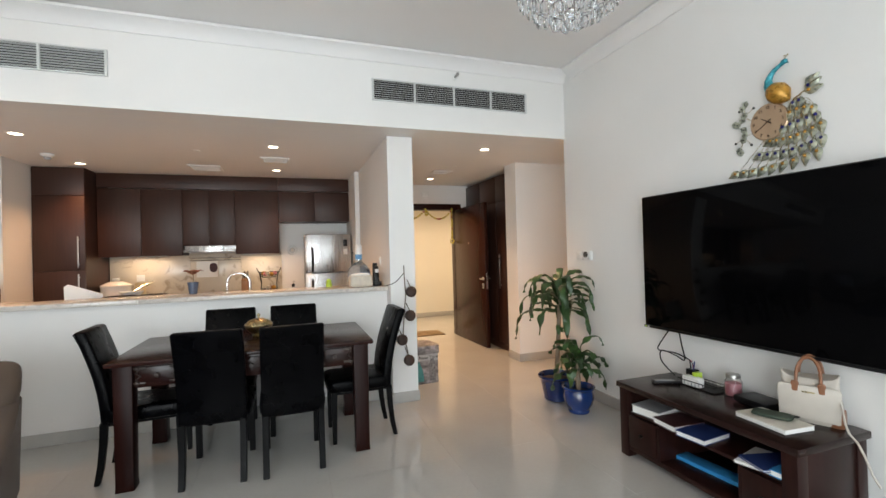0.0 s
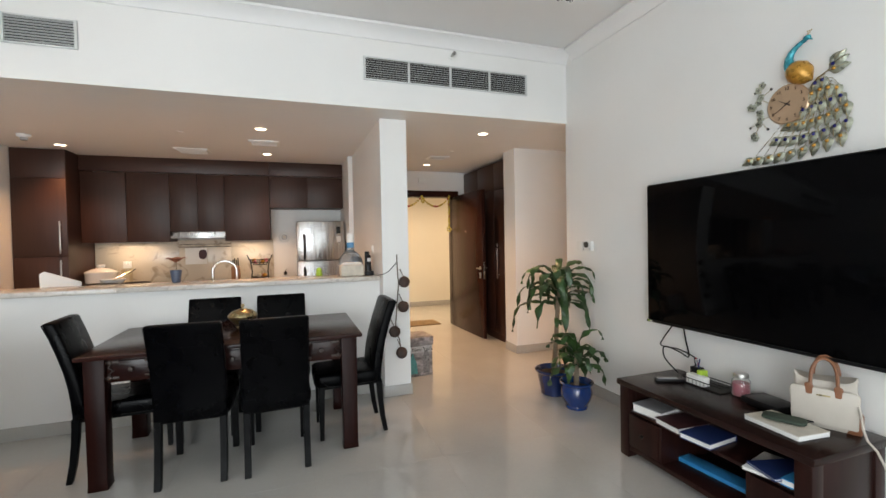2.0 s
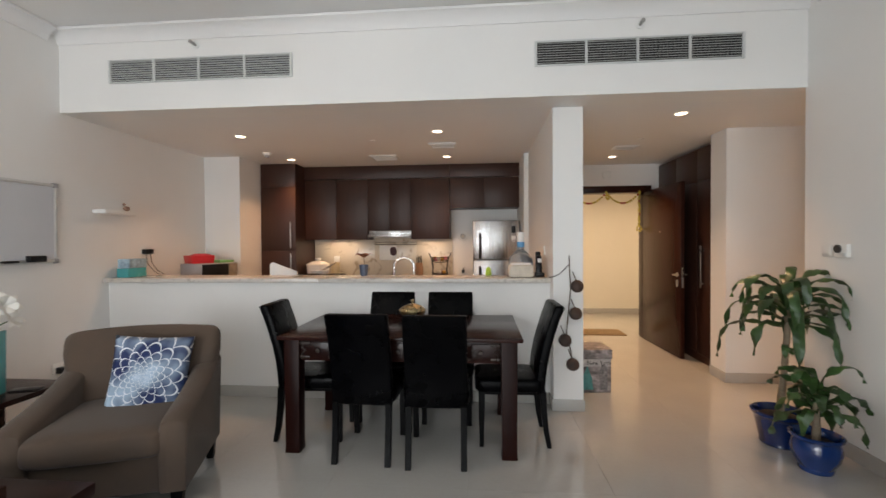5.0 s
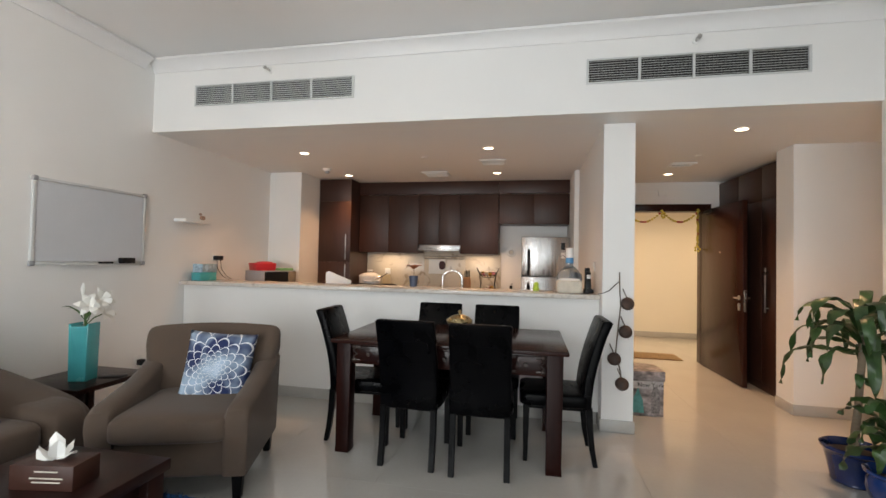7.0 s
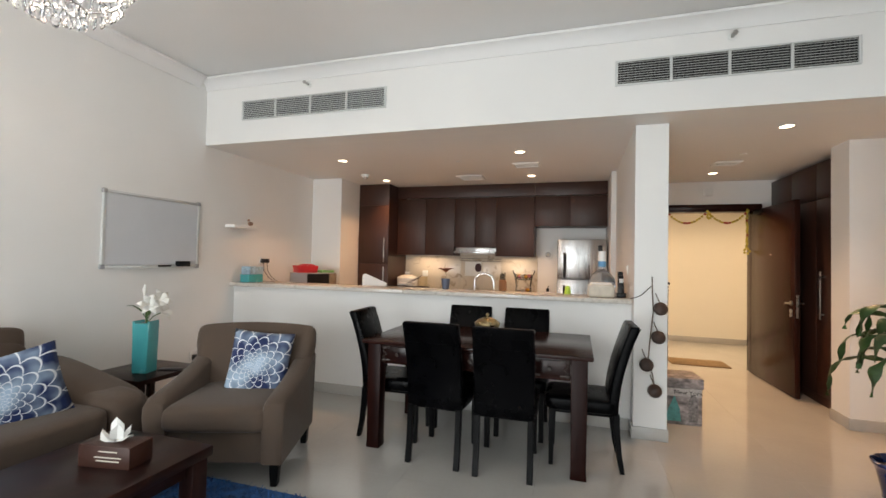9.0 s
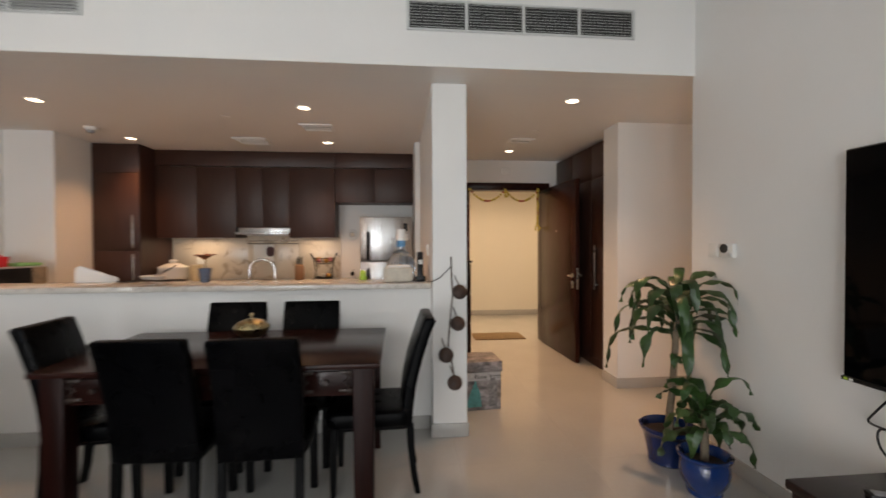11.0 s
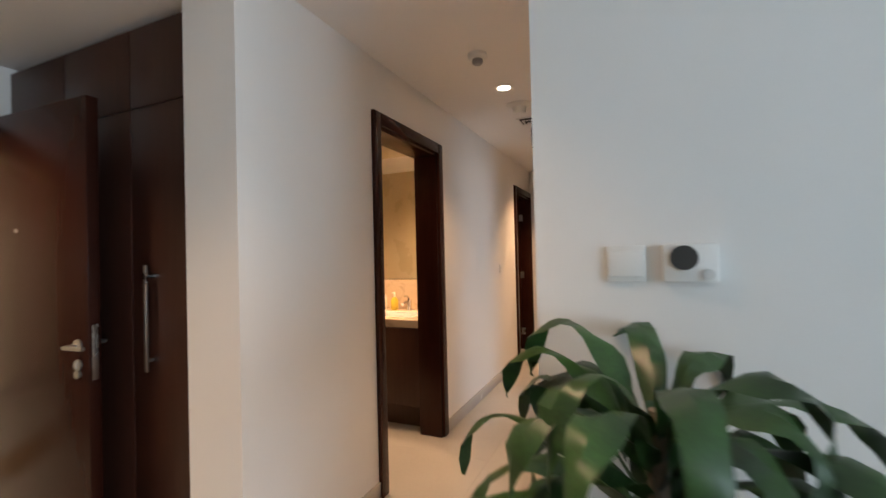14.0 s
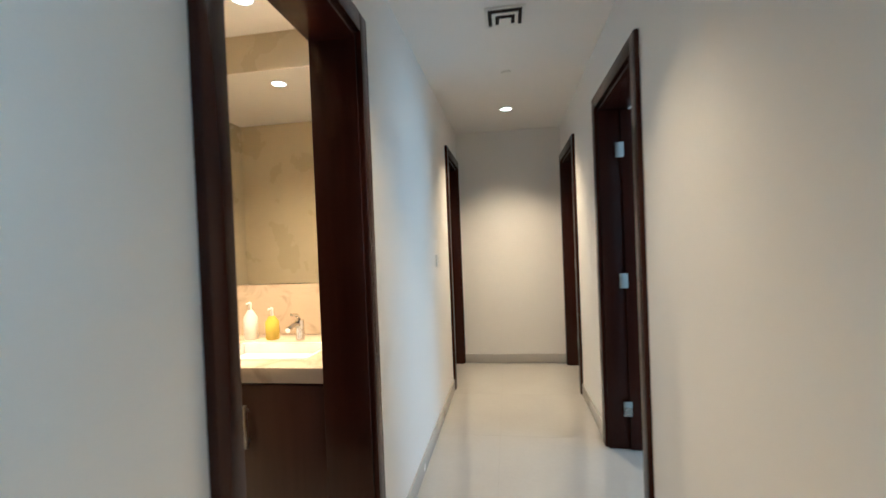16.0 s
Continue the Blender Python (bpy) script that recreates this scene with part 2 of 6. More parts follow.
# ---- builders ----
class Shape:
    def __init__(self):
        self.bm = bmesh.new()

    def box(self, c, s, bev=0.0, m=None, seg=2):
        q = Matrix.Translation(c) @ (m or Matrix()) @ Matrix.Diagonal((*s, 1))
        v = bmesh.ops.create_cube(self.bm, size=1, matrix=q)["verts"]
        if bev:
            e = list({k for x in v for k in x.link_edges})
            bmesh.ops.bevel(self.bm, geom=e, offset=min(bev, min(s) * 0.45), segments=seg, affect='EDGES', profile=0.5)
        return self

    def span(self, x0, x1, y0, y1, z0, z1, bev=0.0):
        return self.box(((x0 + x1) / 2, (y0 + y1) / 2, (z0 + z1) / 2), (x1 - x0, y1 - y0, z1 - z0), bev)

    def cyl(self, c, r, h, seg=24, r2=None, m=None):
        q = Matrix.Translation(c) @ (m or Matrix())
        bmesh.ops.create_cone(self.bm, cap_ends=True, segments=seg, radius1=r, radius2=r if r2 is None else r2, depth=h, matrix=q)
        return self

    def lathe(self, prof, seg=32, at=(0, 0, 0), m=None):
        q = Matrix.Translation(at) @ (m or Matrix())
        rings = []
        for r, z in prof:
            if r < 1e-6:
                rings.append([self.bm.verts.new(q @ Vector((0, 0, z)))])
            else:
                rings.append([self.bm.verts.new(q @ Vector((r * math.cos(a * math.tau / seg), r * math.sin(a * math.tau / seg), z))) for a in range(seg)])
        for a, b in zip(rings, rings[1:]):
            for i in range(seg):
                j = (i + 1) % seg
                f = [a[i % len(a)], a[j % len(a)], b[j % len(b)], b[i % len(b)]]
                f = list(dict.fromkeys(f))
                if len(f) > 2:
                    self.bm.faces.new(f)
        return self

    def tube(self, pts, r, seg=8, cap=True):
        pts = [Vector(p) for p in pts]
        rs = r if isinstance(r, (list, tuple)) else [r] * len(pts)
        rings, n = [], None
        for i, p in enumerate(pts):
            t = (pts[min(i + 1, len(pts) - 1)] - pts[max(i - 1, 0)]).normalized()
            if n is None:
                n = t.orthogonal().normalized()
            n = (n - t * n.dot(t)).normalized()
            b = t.cross(n)
            rings.append([self.bm.verts.new(p + (n * math.cos(k * math.tau / seg) + b * math.sin(k * math.tau / seg)) * rs[i]) for k in range(seg)])
        for a, b in zip(rings, rings[1:]):
            for k in range(seg):
                j = (k + 1) % seg
                self.bm.faces.new([a[k], a[j], b[j], b[k]])
        if cap:
            self.bm.faces.new(rings[0][::-1])
            self.bm.faces.new(rings[-1])
        return self

    def prism(self, poly, a, b, axis='x', bev=0.0, seg=3):
        """A polygon in the other two axes, pulled from a to b along one axis."""
        def at(p, d):
            return {'x': (d, p[0], p[1]), 'y': (p[0], d, p[1]), 'z': (p[0], p[1], d)}[axis]
        lo = [self.bm.verts.new(at(p, a)) for p in poly]
        hi = [self.bm.verts.new(at(p, b)) for p in poly]
        fs = [self.bm.faces.new(lo), self.bm.faces.new(hi[::-1])]
        for i in range(len(poly)):
            j = (i + 1) % len(poly)
            fs.append(self.bm.faces.new([lo[i], hi[i], hi[j], lo[j]]))
        bmesh.ops.recalc_face_normals(self.bm, faces=fs)
        if bev:
            e = list({k for f in fs for k in f.edges})
            bmesh.ops.bevel(self.bm, geom=e, offset=bev, segments=seg, affect='EDGES', profile=0.5)
        return self

    def soft(self, c, s, e1=0.35, e2=0.35, nu=28, nv=16, m=None, sag=0.0):
        """A padded, rounded block (superellipsoid)."""
        q = Matrix.Translation(c) @ (m or Matrix())

        def pw(v, e):
            return math.copysign(abs(v) ** e, v)
        rings = []
        for j in range(nv + 1):
            ph = -math.pi / 2 + math.pi * j / nv
            ring = []
            for i in range(nu):
                th = math.tau * i / nu
                x = pw(math.cos(ph), e1) * pw(math.cos(th), e2)
                y = pw(math.cos(ph), e1) * pw(math.sin(th), e2)
                z = pw(math.sin(ph), e1)
                z -= sag * z * (x * x + y * y) * 0.5
                ring.append((x * s[0] / 2, y * s[1] / 2, z * s[2] / 2))
            if j in (0, nv):
                rings.append([self.bm.verts.new(q @ Vector((0, 0, ring[0][2])))])
            else:
                rings.append([self.bm.verts.new(q @ Vector(p)) for p in ring])
        for a, b in zip(rings, rings[1:]):
            for i in range(nu):
                j = (i + 1) % nu
                f = list(dict.fromkeys([a[i % len(a)], a[j % len(a)], b[j % len(b)], b[i % len(b)]]))
                if len(f) > 2:
                    self.bm.faces.new(f)
        return self

    def loft(self, rings):
        """Closed rings of points, skinned one to the next and capped."""
        vs = [[self.bm.verts.new(p) for p in r] for r in rings]
        for a, b in zip(vs, vs[1:]):
            for i in range(len(a)):
                j = (i + 1) % len(a)
                self.bm.faces.new([a[i], a[j], b[j], b[i]])
        self.bm.faces.new(vs[0][::-1])
        self.bm.faces.new(vs[-1])
        return self

    def leaf(self, mid, width, up=Vector((0, 0, 1)), fold=0.25, wave=0.0, side=None, late=False):
        """A strap leaf along the points mid, folded along its rib, with rippled margins; late: broadest past its bend."""
        mid = [Vector(p) for p in mid]
        rows = []
        n = len(mid)
        for i, p in enumerate(mid):
            t = (mid[min(i + 1, n - 1)] - mid[max(i - 1, 0)]).normalized()
            s = side or t.cross(up)
            s = s.normalized() if s.length > 1e-3 else Vector((1, 0, 0))
            nn = s.cross(t).normalized()
            u = i / (n - 1)
            w = width * (math.sin(math.pi * min(1, 0.035 + 0.965 * u) ** 1.05)) ** 0.8 * 0.5 if u < 0.999 else 0.001
            if late and u < 0.999:
                w = width * max(0.3 * (1 - u), math.sin(math.pi * u ** 1.18) ** 0.75) * 0.5
            r = wave * math.sin(u * 17 + width * 90)
            rows.append([self.bm.verts.new(p - s * w + nn * (w * fold + r)), self.bm.verts.new(p), self.bm.verts.new(p + s * w + nn * (w * fold - r))])
        for a, b in zip(rows, rows[1:]):
            for k in (0, 1):
                self.bm.faces.new([a[k], a[k + 1], b[k + 1], b[k]])
        return self


def part(name, sh, material, parent=None, label="", smooth=True, at=None):
    bm = sh.bm if isinstance(sh, Shape) else sh
    me = bpy.data.meshes.new(name)
    bmesh.ops.recalc_face_normals(bm, faces=bm.faces)
    bm.to_mesh(me)
    bm.free()
    me.materials.append(material)
    if smooth:
        me.shade_smooth()
        me.set_sharp_from_angle(angle=radians(38))
    ob = new(name, me)
    if at is not None:
        ob.matrix_basis = at
    if parent is not None:
        ob.parent = parent
    if label:
        ob["label"] = label
    return ob


def thing(name, m, label, category, group="", kind=""):
    e = new(name)
    e.empty_display_size = 0.1
    e.matrix_basis = m
    return tagged(e, label, category, group, kind)


def built(name, sh, material, label, category="", kind="structure"):
    return tagged(part(name, sh, material), label, category, "", kind)


def rot(rx=0, ry=0, rz=0):
    return Euler([radians(a) for a in (rx, ry, rz)]).to_matrix().to_4x4()


def lettering(name, text, size, material, parent, m, thick=0.001):
    c = bpy.data.curves.new(name, 'FONT')
    c.body, c.size, c.extrude, c.align_x, c.align_y = text, size, thick, 'CENTER', 'CENTER'
    tmp = new(name + "_curve", c)
    me = bpy.data.meshes.new_from_object(tmp.evaluated_get(bpy.context.evaluated_depsgraph_get()))
    bpy.data.objects.remove(tmp)
    me.materials.clear()
    me.materials.append(material)
    ob = new(name, me)
    ob.matrix_basis = m
    ob.parent = parent
    return ob


# ---- setting ----
XL, XR, YB, YW = -2.93, 2.857, 3.856, -2.6      # living room: side walls, bulkhead face, window wall
HC, HS = 3.14, 2.474                            # ceiling of the living room, lowered ceiling
CY0, CY1, CX = 3.876, 4.976, 7.82               # corridor: side walls and end
T = 0.2
s = Shape()
s.span(XL - T, XL, YW - T, 5.74, 0, HC)
s.span(XL - T, -2.47, 5.74, 6.95, 0, HS)
built("wall_west", s, WALL, "white painted wall beside the sofa and kitchen", "wall")
s = Shape()
s.span(XR, XR + T, YW - T, CY0 - T, 0, HC)
s.span(XR, XR + T, CY0 - T, CY0, 0, HC)
built("wall_east", s, WALL, "white painted wall behind the television", "wall")
s = Shape()
for a, b in ((XL - T, -2.5), (-0.2, 0.2), (2.5, XR + T)):
    s.span(a, b, YW - T, YW, 0, HC)
for a, b in ((-2.5, -0.2), (0.2, 2.5)):
    s.span(a, b, YW - T, YW, 2.6, HC)
    s.span(a, b, YW - T, YW, 0, 0.15)
built("wall_south", s, WALL, "white painted wall with two tall windows", "wall")
s = Shape().span(XL, XR, YB, YB + 0.27, HS, HC)
built("bulkhead", s, WALL, "white painted bulkhead above the kitchen opening", "wall")
s = Shape().span(XL - T, XR + T, YW - T, YB + 0.27, HC, HC + T)
built("ceiling", s, CEIL, "high white living room ceiling", "ceiling")
s = Shape()
s.span(XL - T, CX + T, YB + 0.27, 7.1, HS, HS + T)
s.span(XR + T, CX + T, CY0 - 2.6, YB + 0.27, HS, HS + T)
s.span(XR, XR + T, CY0, YB + 0.27, HS, HS + T)
built("ceiling_lowered", s, CEIL, "lowered white ceiling over kitchen, foyer and corridor", "ceiling")
# partition with its free-standing end, and the back wall of the kitchen
s = Shape()
s.span(1.117, 1.357, 4.143, 6.95, 0, HS)
s.span(1.062, 1.117, 5.94, 6.95, 0, HS)
built("wall_partition", s, WALL, "white painted pillar and partition between kitchen and foyer", "wall")
s = Shape().span(XL - T, 1.357, 6.95, 7.1, 0, HS)
built("wall_kitchen", s, WALL, "white painted kitchen back wall", "wall")
s = Shape().span(XL, 1.117, 4.302, 4.45, 0, 1.035)
built("half_wall", s, WALL, "white painted half wall under the bar counter", "wall")
# entrance wall with the front door opening, the corridor walls with their openings
s = Shape()
s.span(1.357, 1.80, 6.9, 7.1, 0, HS)
s.span(2.86, 3.7, 6.9, 7.1, 0, HS)
s.span(1.80, 2.86, 6.9, 7.1, 2.10, HS)
built("wall_entrance", s, WALL, "white painted wall round the front door", "wall")
s = Shape()
s.span(2.907, 3.3, CY1, 5.26, 0, HS)
s.span(3.3, 3.88, CY1, CY1 + 0.17, 0, HS)
s.span(4.69, 7.01, CY1, CY1 + 0.17, 0, HS)
s.span(3.88, 4.69, CY1, CY1 + 0.17, 2.10, HS)
s.span(7.01, 7.79, CY1, CY1 + 0.17, 2.10, HS)
s.span(7.79, CX, CY1, CY1 + 0.17, 0, HS)
built("wall_corridor_north", s, WALL, "white painted corridor wall with two door openings", "wall")
s = Shape()
s.span(XR + T, 5.13, CY0 - 0.17, CY0, 0, HS)
s.span(5.94, 6.93, CY0 - 0.17, CY0, 0, HS)
s.span(7.74, CX, CY0 - 0.17, CY0, 0, HS)
s.span(5.13, 5.94, CY0 - 0.17, CY0, 2.10, HS)
s.span(6.93, 7.74, CY0 - 0.17, CY0, 2.10, HS)
built("wall_corridor_south", s, WALL, "white painted corridor wall with two door openings", "wall")
s = Shape().span(CX, CX + T, CY0 - 2.6, 7.1, 0, HS)
built("wall_corridor_end", s, WALL, "white painted end wall of the corridor", "wall")
s = Shape()
s.span(XR + T, 4.6, CY0 - 2.8, CY0 - 2.6, 0, HS)
s.span(6.0, CX, CY0 - 2.8, CY0 - 2.6, 0, HS)
s.span(4.6, 6.0, CY0 - 2.8, CY0 - 2.6, 0, 0.3)
s.span(4.6, 6.0, CY0 - 2.8, CY0 - 2.6, 2.3, HS)
s.span(6.2, 6.35, CY0 - 2.6, CY0 - 0.17, 0, HS)
built("wall_bedrooms", s, WALL, "white painted bedroom walls", "wall")
s = Shape()
s.span(5.32, 5.5, CY1 + 0.17, 6.9, 0, HS)
s.span(3.55, 3.7, 5.33, 6.9, 0, HS)
s.span(3.7, CX, 6.9, 7.1, 0, HS)
built("wall_bathroom", s, BATHWALL, "cream painted bathroom walls", "wall")
# lobby outside the front door
s = Shape()
s.span(-0.6, 5.2, 9.15, 9.35, 0, 2.7)
s.span(-0.8, -0.6, 7.1, 9.35, 0, 2.7)
s.span(5.2, 5.4, 7.1, 9.35, 0, 2.7)
s.span(-0.6, 1.357, 7.1, 7.15, 0, 2.7)
s.span(3.7, 5.2, 7.1, 7.15, 0, 2.7)
built("wall_lobby", s, LOBBY, "cream painted walls of the lobby outside", "wall")
s = Shape().span(-0.8, 5.4, 7.1, 9.35, 2.7, 2.8)
built("ceiling_lobby", s, CEIL, "white lobby ceiling", "ceiling")
s = Shape().span(1.357, 3.7, 7.1, 7.15, HS, 2.7)
built("wall_lobby_header", s, LOBBY, "cream painted wall above the front door", "wall")
s = Shape().span(XL - 0.4, CX + 0.4, YW - 0.4, 9.4, -0.12, -0.006)
FLOOR = built("floor", s, GROUT, "polished beige porcelain floor tiles with thin joints", "floor")

# skirting: thin tile strips at the foot of the walls
s = Shape()
K, KH = 0.012, 0.095
s.span(XL, XL + K, YW, 4.302, 0, KH, 0.003)
s.span(XR - K, XR, YW, CY0, 0, KH, 0.003)
s.span(1.105, 1.117, 4.143, 4.302, 0, KH, 0.003)
s.span(1.105, 1.369, 4.131, 4.143, 0, KH, 0.003)
s.span(1.357, 1.369, 4.143, 6.9, 0, KH, 0.003)
s.span(XL + K, 1.105, 4.29, 4.302, 0, KH, 0.003)
s.span(2.895, 2.907, CY1 - K, 5.26, 0, KH, 0.003)
s.span(2.907, 3.815, CY1 - K, CY1, 0, KH, 0.003)
s.span(4.757, 6.945, CY1 - K, CY1, 0, KH, 0.003)
s.span(XR - K, 5.065, CY0, CY0 + K, 0, KH, 0.003)
s.span(6.005, 6.865, CY0, CY0 + K, 0, KH, 0.003)
s.span(CX - K, CX, CY0 + K, CY1 - K, 0, KH, 0.003)
s.span(-0.6, 5.2, 9.138, 9.15, 0, KH, 0.003)
s.span(1.369, 1.733, 6.888, 6.9, 0, KH, 0.003)
built("baseboard", s, SKIRT, "beige tile skirting along the walls", "baseboard")
# crown moulding of the living room
prof = [(0, 0), (0.012, 0), (0.02, 0.03), (0.045, 0.06), (0.075, 0.085), (0.09, 0.09), (0.09, 0.11), (0, 0.11)]
s = Shape()
s.prism([(YB - a, HC - 0.115 + b) for a, b in prof], XL, XR, 'x')
s.prism([(XL + a, HC - 0.115 + b) for a, b in prof], YW, YB - 0.1, 'y')
s.prism([(XR - a, HC - 0.115 + b) for a, b in prof], YW, YB - 0.1, 'y')
built("trim", s, CEIL, "white plaster crown moulding under the ceiling", "crown moulding")


def window(name, x0, x1):
    w = thing(name, pose((x0 + x1) / 2, YW - 0.08, 0.15), "tall window with dark aluminium frame", "window", "", "structure")
    h, wd = 2.45, x1 - x0
    s = Shape()
    for x in (-wd / 2 + 0.03, 0, wd / 2 - 0.03):
        s.box((x, 0, h / 2), (0.06, 0.06, h), 0.004)
    for z in (0.03, h - 0.03):
        s.box((0, 0, z), (wd, 0.056, 0.06), 0.004)
    part("window_frame", s, GREYM, w)
    for x in (-wd / 4, wd / 4):
        p = part("pane", Shape().box((x, 0, h / 2), (wd / 2 - 0.06, 0.008, h - 0.1)), CLEAR, w)
        p.visible_shadow = False


window("window_1", -2.5, -0.2)
window("window_2", 0.2, 2.5)


def door_frame(name, x0, x1, y, depth, out, label, top=2.10, room=None):
    """Lining, stop and architrave of an opening through a wall along x. out: -1 or 1, the side on which the architrave shows."""
    d = thing(name, pose((x0 + x1) / 2, y, 0), label, "door", "", "structure")
    w = (x1 - x0) / 2
    s = Shape()
    for k in (-1, 1):
        s.box((k * (w - 0.012), -out * depth / 2, top / 2), (0.03, depth + 0.01, top), 0.003)
    s.box((0, -out * depth / 2, top - 0.012), (2 * w - 0.03, depth + 0.01, 0.03), 0.003)
    part("door_lining", s, DOORWOOD, d)
    s = Shape()
    for k in (-1, 1):
        s.box((k * (w + 0.03), out * 0.01, (top + 0.07) / 2), (0.075, 0.024, top + 0.07), 0.005)
    s.box((0, out * 0.01, top + 0.033), (2 * w - 0.015, 0.024, 0.075), 0.005)
    part("architrave", s, DOORWOOD, d)
    return d


def lever(parent, m, label="satin nickel lever handle"):
    s = Shape()
    s.cyl((0, 0.004, 0.03), 0.026, 0.008, 24, m=rot(90))
    s.cyl((0, 0.004, -0.055), 0.024, 0.008, 24, m=rot(90)).box((0, 0.010, -0.055), (0.006, 0.006, 0.03), 0.001)
    s.cyl((0, 0.03, 0.03), 0.009, 0.05, 12, m=rot(90))
    s.tube([(0, 0.055, 0.03), (-0.03, 0.057, 0.03), (-0.12, 0.05, 0.03)], 0.009, 8)
    h = part("handle", s, SATIN, parent, label, at=m)
    return h


def hinges(parent, x, y, zs, m=None):
    for z in zs:
        part("hinge", Shape().box((x, y, z), (0.005, 0.06, 0.10), 0.001), SATIN, parent, "steel hinge plate")


# front door, standing open against the wardrobe
d = door_frame("door_1", 1.80, 2.86, 6.9, 0.2, -1, "dark veneer front door frame, wide open", 2.10)
fd = thing("front_door", look((0, 0, 0), (0, 0, -1)) @ Matrix(), "dark brown veneer front door leaf standing wide open", "door")
ang = math.degrees(math.atan2(2.872 - 2.835, 6.90 - 5.80))
fd.matrix_basis = pose(2.835, 6.885, 0.008, 0, 0, -90 + ang)
s = Shape().box((0.54, 0, 1.035), (1.08, 0.05, 2.07), 0.003)
leaf_ob = part("leaf", s, DOORWOOD, fd)
lever(fd, pose(1.01, -0.026, 0.95, 0, 0, 180) @ rot(0, 0, 0))
lever(fd, pose(1.01, 0.026, 0.95) @ Matrix.Diagonal((1, 1, 1, 1)))
part("lock", Shape().cyl((1.01, -0.03, 0.855), 0.018, 0.012, 16, m=rot(90)), SATIN, fd, "nickel lock cylinder")
part("lock_plate", Shape().box((1.081, 0, 0.95), (0.003, 0.024, 0.24), 0.001), SATIN, fd, "nickel lock plate")
part("peephole", Shape().cyl((0.54, -0.027, 1.5), 0.009, 0.006, 12, m=rot(90)), SATIN, fd)
part("door_closer", Shape().box((0.22, -0.04, 2.03), (0.2, 0.03, 0.035), 0.005), IRON, fd, "dark door closer box")

# interior doors
door_frame("door_2", 3.88, 4.69, CY1, 0.17, -1, "dark veneer bathroom door frame, door open inward")
part("strike_plate", Shape().box((0.387, 0.09, 0.95), (0.004, 0.024, 0.16), 0.001), SATIN, bpy.data.objects["door_2"], "steel strike plate")
b = thing("bathroom_door", pose(3.91, CY1 + 0.175, 0.006, 0, 0, 88), "dark veneer bathroom door leaf standing open", "door")
part("leaf", Shape().box((0.385, 0.022, 1.03), (0.77, 0.042, 2.06), 0.003), DOORWOOD, b)
lever(b, pose(0.71, 0.0, 0.98, 0, 0, 180))
for nm, x0, x1, y, out, hy in (("door_3", 7.01, 7.79, CY1, -1, 1), ("door_4", 5.13, 5.94, CY0, 1, -1), ("door_5", 6.93, 7.74, CY0, 1, -1)):
    door_frame(nm, x0, x1, y, 0.17, out, "dark veneer bedroom door frame, door open inward")
    lf = thing("bedroom_door", pose(x1 - 0.032, y + hy * 0.12, 0.006, 0, 0, 90 * hy), "dark veneer bedroom door leaf standing open into the room", "door", "bedroom doors")
    part("leaf", Shape().box((0.375, -hy * 0.0 + 0.0, 1.03), (0.75, 0.042, 2.06), 0.003), DOORWOOD, lf)
    lever(lf, pose(0.69, hy * 0.022, 0.98, 0, 0, 0 if hy > 0 else 180))
    for z in (0.25, 1.03, 1.82):
        part("hinge", Shape().box((-0.012, hy * 0.0235, z), (0.05, 0.003, 0.09), 0.001), SATIN, lf, "steel hinge plate")

# built-in wardrobe of the foyer
w = thing("wardrobe", pose(3.03, 5.26, 0), "dark veneer built-in wardrobe up to the ceiling", "wardrobe")
part("carcass", Shape().span(0.022, 0.50, 0.002, 1.635, 0.0, 2.445), ESPRESSO, w)
part("plinth", Shape().span(0.004, 0.02, 0.002, 1.635, 0, 0.08), ESPRESSO, w)
for y0 in (0.004, 0.550, 1.096):
    dr = part("door", Shape().span(0, 0.02, y0, y0 + 0.538, 0.085, 2.06, 0.002), ESPRESSO, w)
    part("top_panel", Shape().span(0, 0.02, y0, y0 + 0.538, 2.066, 2.44, 0.002), ESPRESSO, w)
    hd = Shape().box((-0.03, y0 + 0.40, 1.09), (0.012, 0.02, 0.48), 0.003)
    hd.box((-0.014, y0 + 0.40, 0.9), (0.03, 0.012, 0.012)).box((-0.014, y0 + 0.40, 1.28), (0.03, 0.012, 0.012))
    part("handle", hd, SATIN, dr, "long nickel bar handle")

# marigold garland over the front door
G = thing("garland", pose(2.33, 6.885, 2.06), "yellow and red flower garland over the front door", "garland")
YEL = mat("marigold_yellow", (0.42, 0.36, 0.05), 0.8, var=0.3, scale=60, rand=0.3)
RED = mat("marigold_red", (0.28, 0.03, 0.02), 0.8, var=0.3, scale=60, rand=0.2)
rng = random.Random(4)
fl_me = {}
for key, mt in (("y", YEL), ("r", RED)):
    o = part("flower", Shape().soft((0, 0, 0), (0.034, 0.03, 0.028), 0.9, 0.9, 8, 6), mt, G)
    fl_me[key] = o.data
    bpy.data.objects.remove(o)


def flower(x, y, z, key):
    o = new("flower", fl_me[key])
    o.matrix_basis = pose(x, y, z, rng.uniform(0, 90), rng.uniform(0, 90), 0)
    o.parent = G


